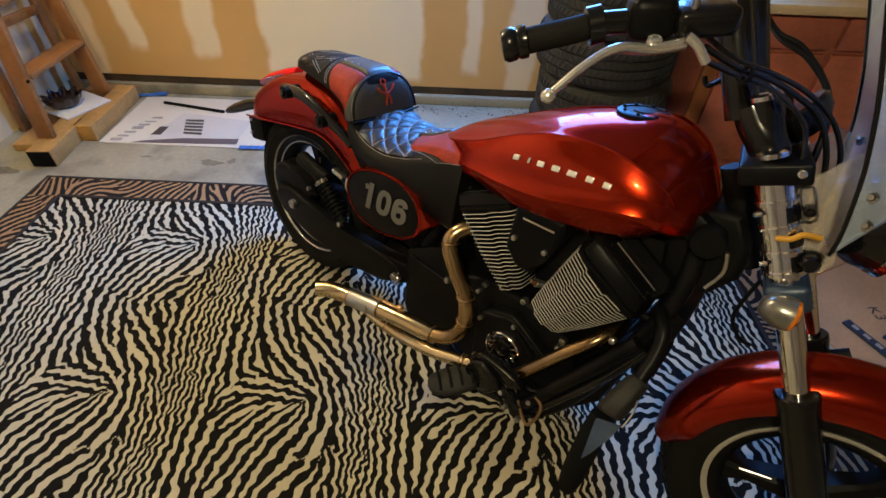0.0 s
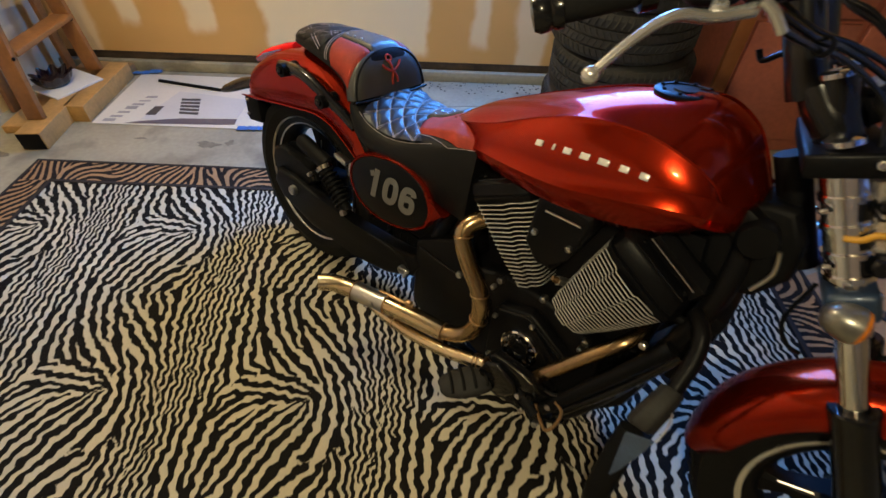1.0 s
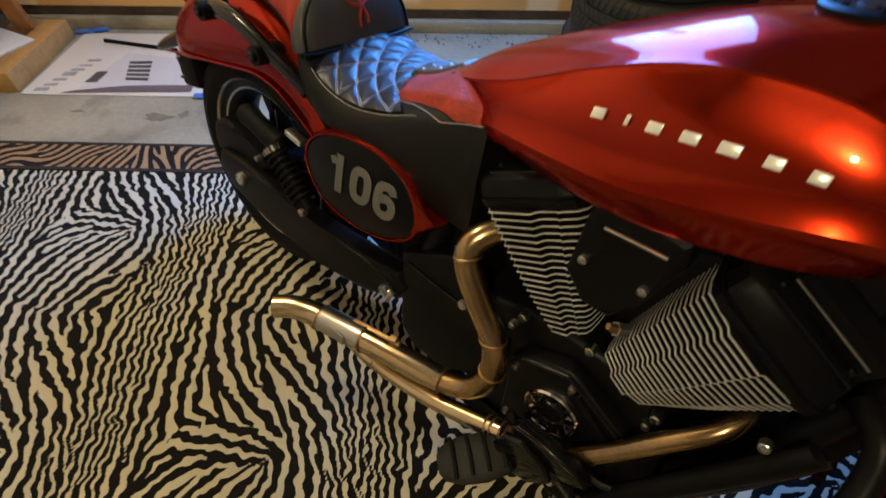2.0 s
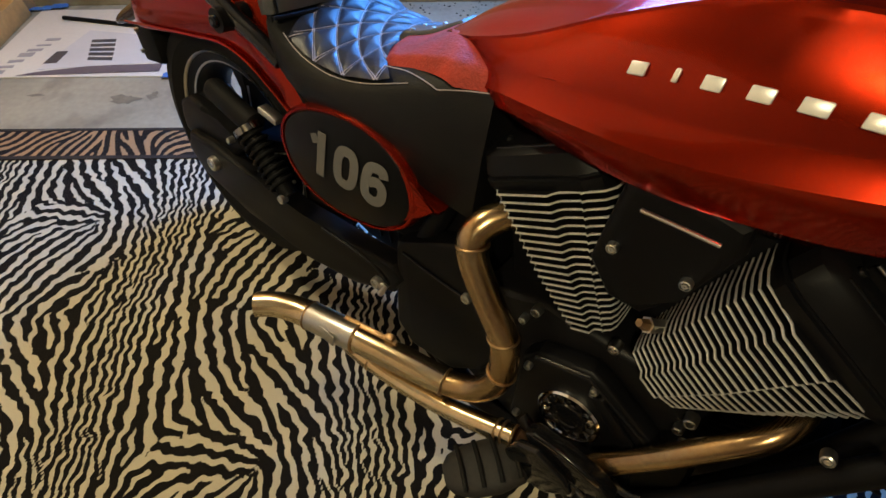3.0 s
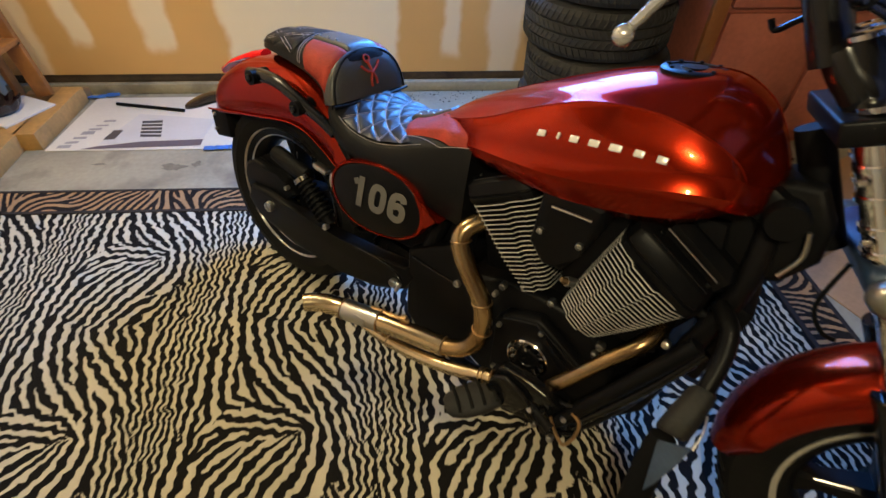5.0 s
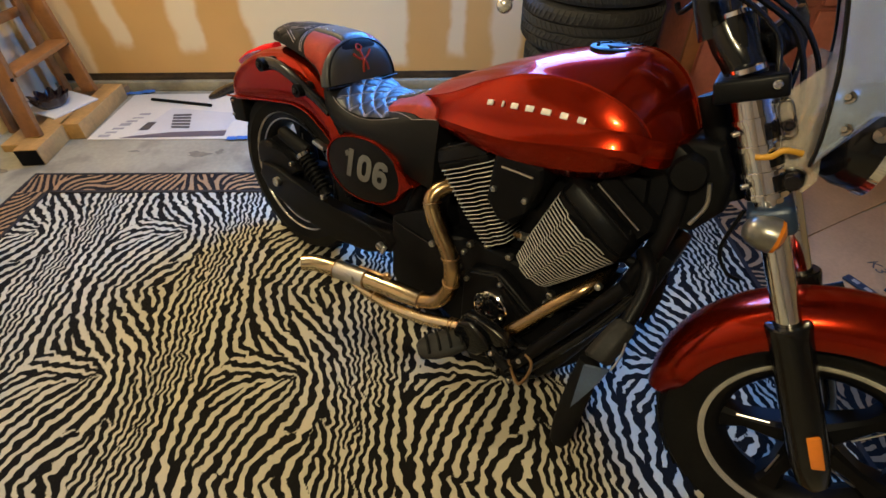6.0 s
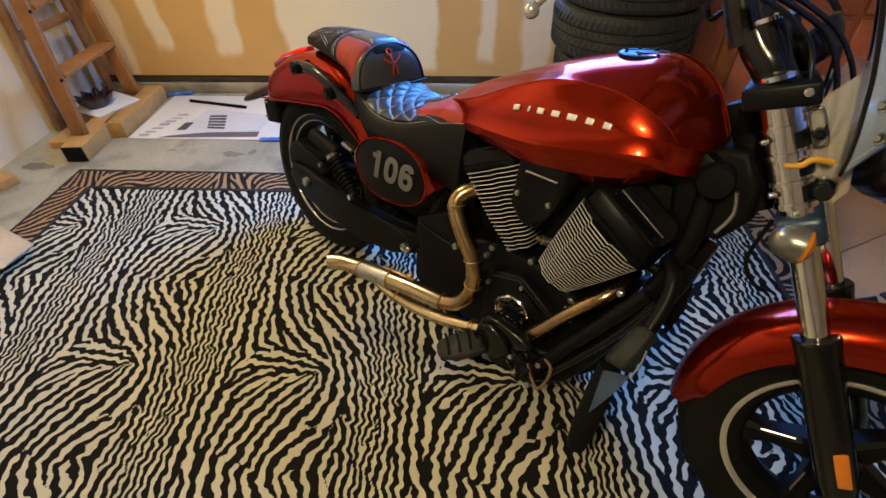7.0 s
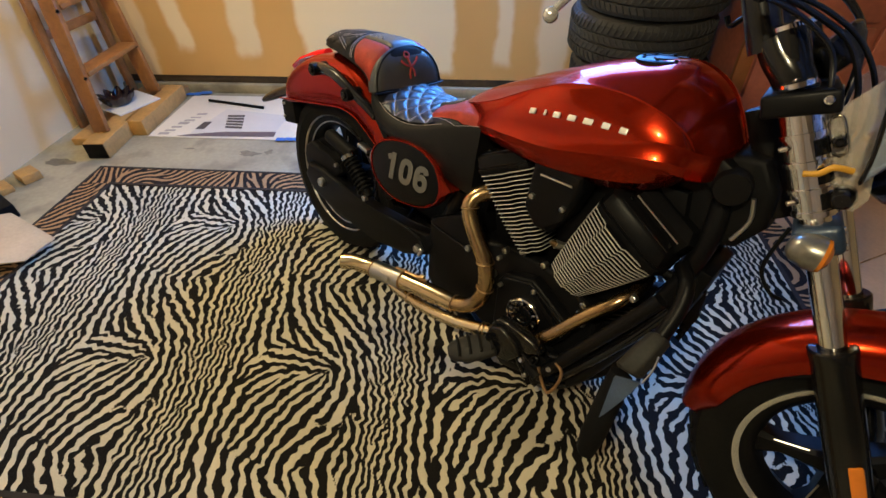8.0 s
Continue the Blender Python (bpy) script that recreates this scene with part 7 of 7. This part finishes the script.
flat_shape("printed_appliance", [(-0.80, 3.765), (-0.31, 3.815), (-0.30, 4.00), (-0.72, 4.07)], 0.0042, material("pale_grey_print", (0.60, 0.58, 0.55), 0.55, vary=0.05), sheet, "printed appliance picture")
flat_shape("printed_base", [(-0.860, 3.722), (-0.30, 3.745), (-0.305, 3.800), (-0.60, 3.785), (-0.80, 3.745)], 0.0056, material("plum_print", (0.13, 0.10, 0.11), 0.55), sheet)
for i in range(5):
    flat_shape("printed_slot", [(-0.625 - 0.011 * i, 3.832 + 0.034 * i), (-0.522 - 0.011 * i, 3.828 + 0.036 * i), (-0.528 - 0.011 * i, 3.850 + 0.036 * i), (-0.632 - 0.011 * i, 3.853 + 0.034 * i)], 0.0056, PRINT_DARK, sheet)
flat_shape("printed_panel", [(-0.795, 3.808), (-0.742, 3.812), (-0.735, 3.900), (-0.782, 3.898)], 0.0056, PRINT_DARK, sheet)
for i, wd in enumerate((0.030, 0.022, 0.022, 0.034, 0.022, 0.014, 0.022)):
    yy = 3.735 + i * 0.042
    flat_shape("print_bar", [(-0.985 + 0.018 * i, yy), (-0.925 + 0.018 * i, yy + 0.004), (-0.925 + 0.018 * i, yy + wd), (-0.985 + 0.018 * i, yy + wd - 0.004)], 0.0042, PRINT_GREY, sheet, "plain bar of grey print")
rodob = part("black_strip", tube(bmesh.new(), [(-0.885, 4.172, 0.014), (-0.68, 4.128, 0.014), (-0.490, 4.086, 0.014)], 0.009, 8, 2, 0.6), BLACK_PLASTIC)
tagged(rodob, "thin black metal strip lying on the carton", "strip")


def tape(name, x0, y0, x1, y1, wide, label, seed):
    rng = random.Random(seed)
    bm = bmesh.new()
    n = 12
    rows = []
    d = Vector((x1 - x0, y1 - y0, 0))
    s = Vector((-d.y, d.x, 0)).normalized() * wide / 2
    for i in range(n + 1):
        c = Vector((x0, y0, 0.0062)) + d * (i / n) + Vector((0, 0, rng.uniform(0, 0.006)))
        jag = rng.uniform(0.75, 1.1) if i in (0, n) else rng.uniform(0.92, 1.05)
        rows.append([c - s * jag, c + s * jag, c + s * jag + Vector((0, 0, 0.0012)), c - s * jag + Vector((0, 0, 0.0012))])
    loft(bm, rows)
    return tagged(part(name, bm, BLUE_TAPE), label, "tape")


tape("blue_tape", -0.275, 3.712, -0.135, 3.722, 0.035, "torn strip of blue masking tape on the carton edge", 1)
tape("crumpled_tape", -1.09, 4.262, -0.99, 4.270, 0.03, "crumpled blue masking tape by the wall", 2)
tape("crumpled_tape", -1.03, 4.27, -0.925, 4.30, 0.045, "crumpled blue masking tape by the wall", 3)


def blot(name, x, y, rx, ry, seed, label):
    rng = random.Random(seed)
    ph = [rng.uniform(0, 6.28) for _ in range(5)]
    out = [(x + rx * math.cos(a) * (1 + 0.22 * math.sin(3 * a + ph[0]) + 0.15 * math.sin(5 * a + ph[1])), y + ry * math.sin(a) * (1 + 0.22 * math.sin(2 * a + ph[2]) + 0.15 * math.sin(7 * a + ph[3])))
           for a in (math.tau * i / 44 for i in range(44))]
    bm = bmesh.new()
    bm.faces.new([bm.verts.new((px, py, 0.0012)) for px, py in out])
    return tagged(part(name, bm, STAIN), label, "stain", kind="structure")


blot("oil_stain", -0.375, 3.568, 0.055, 0.030, 4, "dark oil stain on the concrete")
blot("oil_stain", -0.27, 3.59, 0.020, 0.022, 5, "small dark oil stain on the concrete")

# opened cartons on the floor at the right of the rug
card = thing("cardboard_sheet", "brown cardboard sheet lying on the floor", "cardboard", pose(2.75, 2.70, 0.0, 0, 0, 24))
part("board", box(bmesh.new(), (0, 0, 0.003), (1.0, 0.75, 0.005), bevel=0.001), CARDBOARD, card)
part("board_flap", box(bmesh.new(), (0.06, 0.56, 0.0045), (0.9, 0.36, 0.005), (0, 0.6, 3), bevel=0.001), CARDBOARD, card)
m = pose(2.49, 2.745, 0.0075, 0, 0, 24)
text_mesh("marker_writing", "K3", 0.060, pose(0, 0, 0) @ Matrix.LocRotScale((-0.20, 0.135, 0.0062), Euler((0, 0, radians(-108))), None), PRINT_DARK, card, 0.0004, "black marker writing")
for k, (a, b) in enumerate((((2.36, 2.69), (2.47, 2.45)), ((2.47, 2.63), (2.56, 2.47)))):
    lev = thing("printed_strip", "narrow black strip printed with pale bars", "strip", along(a, b, 0.1, 0.008 + 0.001 * k))
    L = (Vector(a) - Vector(b)).length
    part("strip", box(bmesh.new(), (0, 0, 0.005), (L, 0.034, 0.010), bevel=0.002), BLUE_PART, lev)
    for i in range(5):
        part("print_bar", box(bmesh.new(), (-L * 0.36 + i * L * 0.17, 0, 0.0105), (L * 0.09, 0.016, 0.001)), PRINT_GREY, lev)

# carton corner at the rug's left edge, and a dark case behind it
box_t = thing("cardboard_box", "open brown cardboard box with a folded flap", "box", pose(-1.36, 2.62, 0.0, 0, 0, 8))
part("body", box(bmesh.new(), (0, 0, 0.055), (0.30, 0.40, 0.11), bevel=0.004), CARDBOARD, box_t)
bm = bmesh.new()
low = [Vector(p) for p in ((0.10, 0.22, 0.066), (0.23, 0.255, 0.060), (0.515, 0.075, 0.052), (0.47, -0.06, 0.050), (0.14, -0.12, 0.066))]
loft(bm, [low, [p + Vector((0, 0, 0.005)) for p in low]])
part("flap", bm, material("pale_inner_card", (0.50, 0.40, 0.28), 0.75, vary=0.15, scale=4, fine=70), box_t, "paler flap folded out over the rug")
case = part("dark_case", box(bmesh.new(), (0, 0, 0.035), (0.22, 0.12, 0.07), bevel=0.008), BLACK_PLASTIC)
case.matrix_world = pose(-1.33, 2.965, 0, 0, 0, -30)
tagged(case, "black plastic case on the floor", "case")

# chips and dirt along the wall's foot
rng = random.Random(21)
bm = bmesh.new()
for _ in range(150):
    x = rng.uniform(-0.08, 1.35)
    y = 4.325 - abs(rng.gauss(0, 0.07)) - 0.012
    r = rng.uniform(0.002, 0.006) * (1.8 if rng.random() < 0.12 else 1)
    k = rng.randint(4, 6)
    a0 = rng.uniform(0, 6.28)
    z0 = 0.006 if x < -0.12 and y < 4.27 else 0.0005
    ring = [Vector((x + r * rng.uniform(0.6, 1.3) * math.cos(a0 + math.tau * i / k), y + r * rng.uniform(0.5, 1.1) * math.sin(a0 + math.tau * i / k), z0)) for i in range(k)]
    loft(bm, [ring, [p * 0.55 + Vector((x, y, z0)) * 0.45 + Vector((0, 0, r * 0.7)) for p in ring]])
tagged(part("floor_debris", bm, SILL_WOOD), "dark chips and grit along the foot of the wall", "debris", kind="stuff")
# crack and grey smears on the slab
bm = bmesh.new()
pts = [Vector((-0.10 + 0.09 * i, 4.03 + 0.012 * math.sin(i * 1.7) + 0.006 * math.sin(i * 4.1), 0.0004)) for i in range(17)]
tube(bm, pts, 0.0022, 5, 2, 0.3)
tagged(part("slab_crack", bm, STAIN), "thin dark crack in the concrete slab", "crack", kind="structure")
blot("oil_stain", 0.32, 3.86, 0.10, 0.020, 9, "dark smear on the concrete")
blot("oil_stain", -0.72, 3.60, 0.030, 0.008, 11, "dark smear on the concrete")
blot("oil_stain", 0.62, 4.12, 0.05, 0.018, 12, "dark smear on the concrete")
blot("oil_stain", -1.36, 3.42, 0.09, 0.030, 13, "dark smear on the concrete")
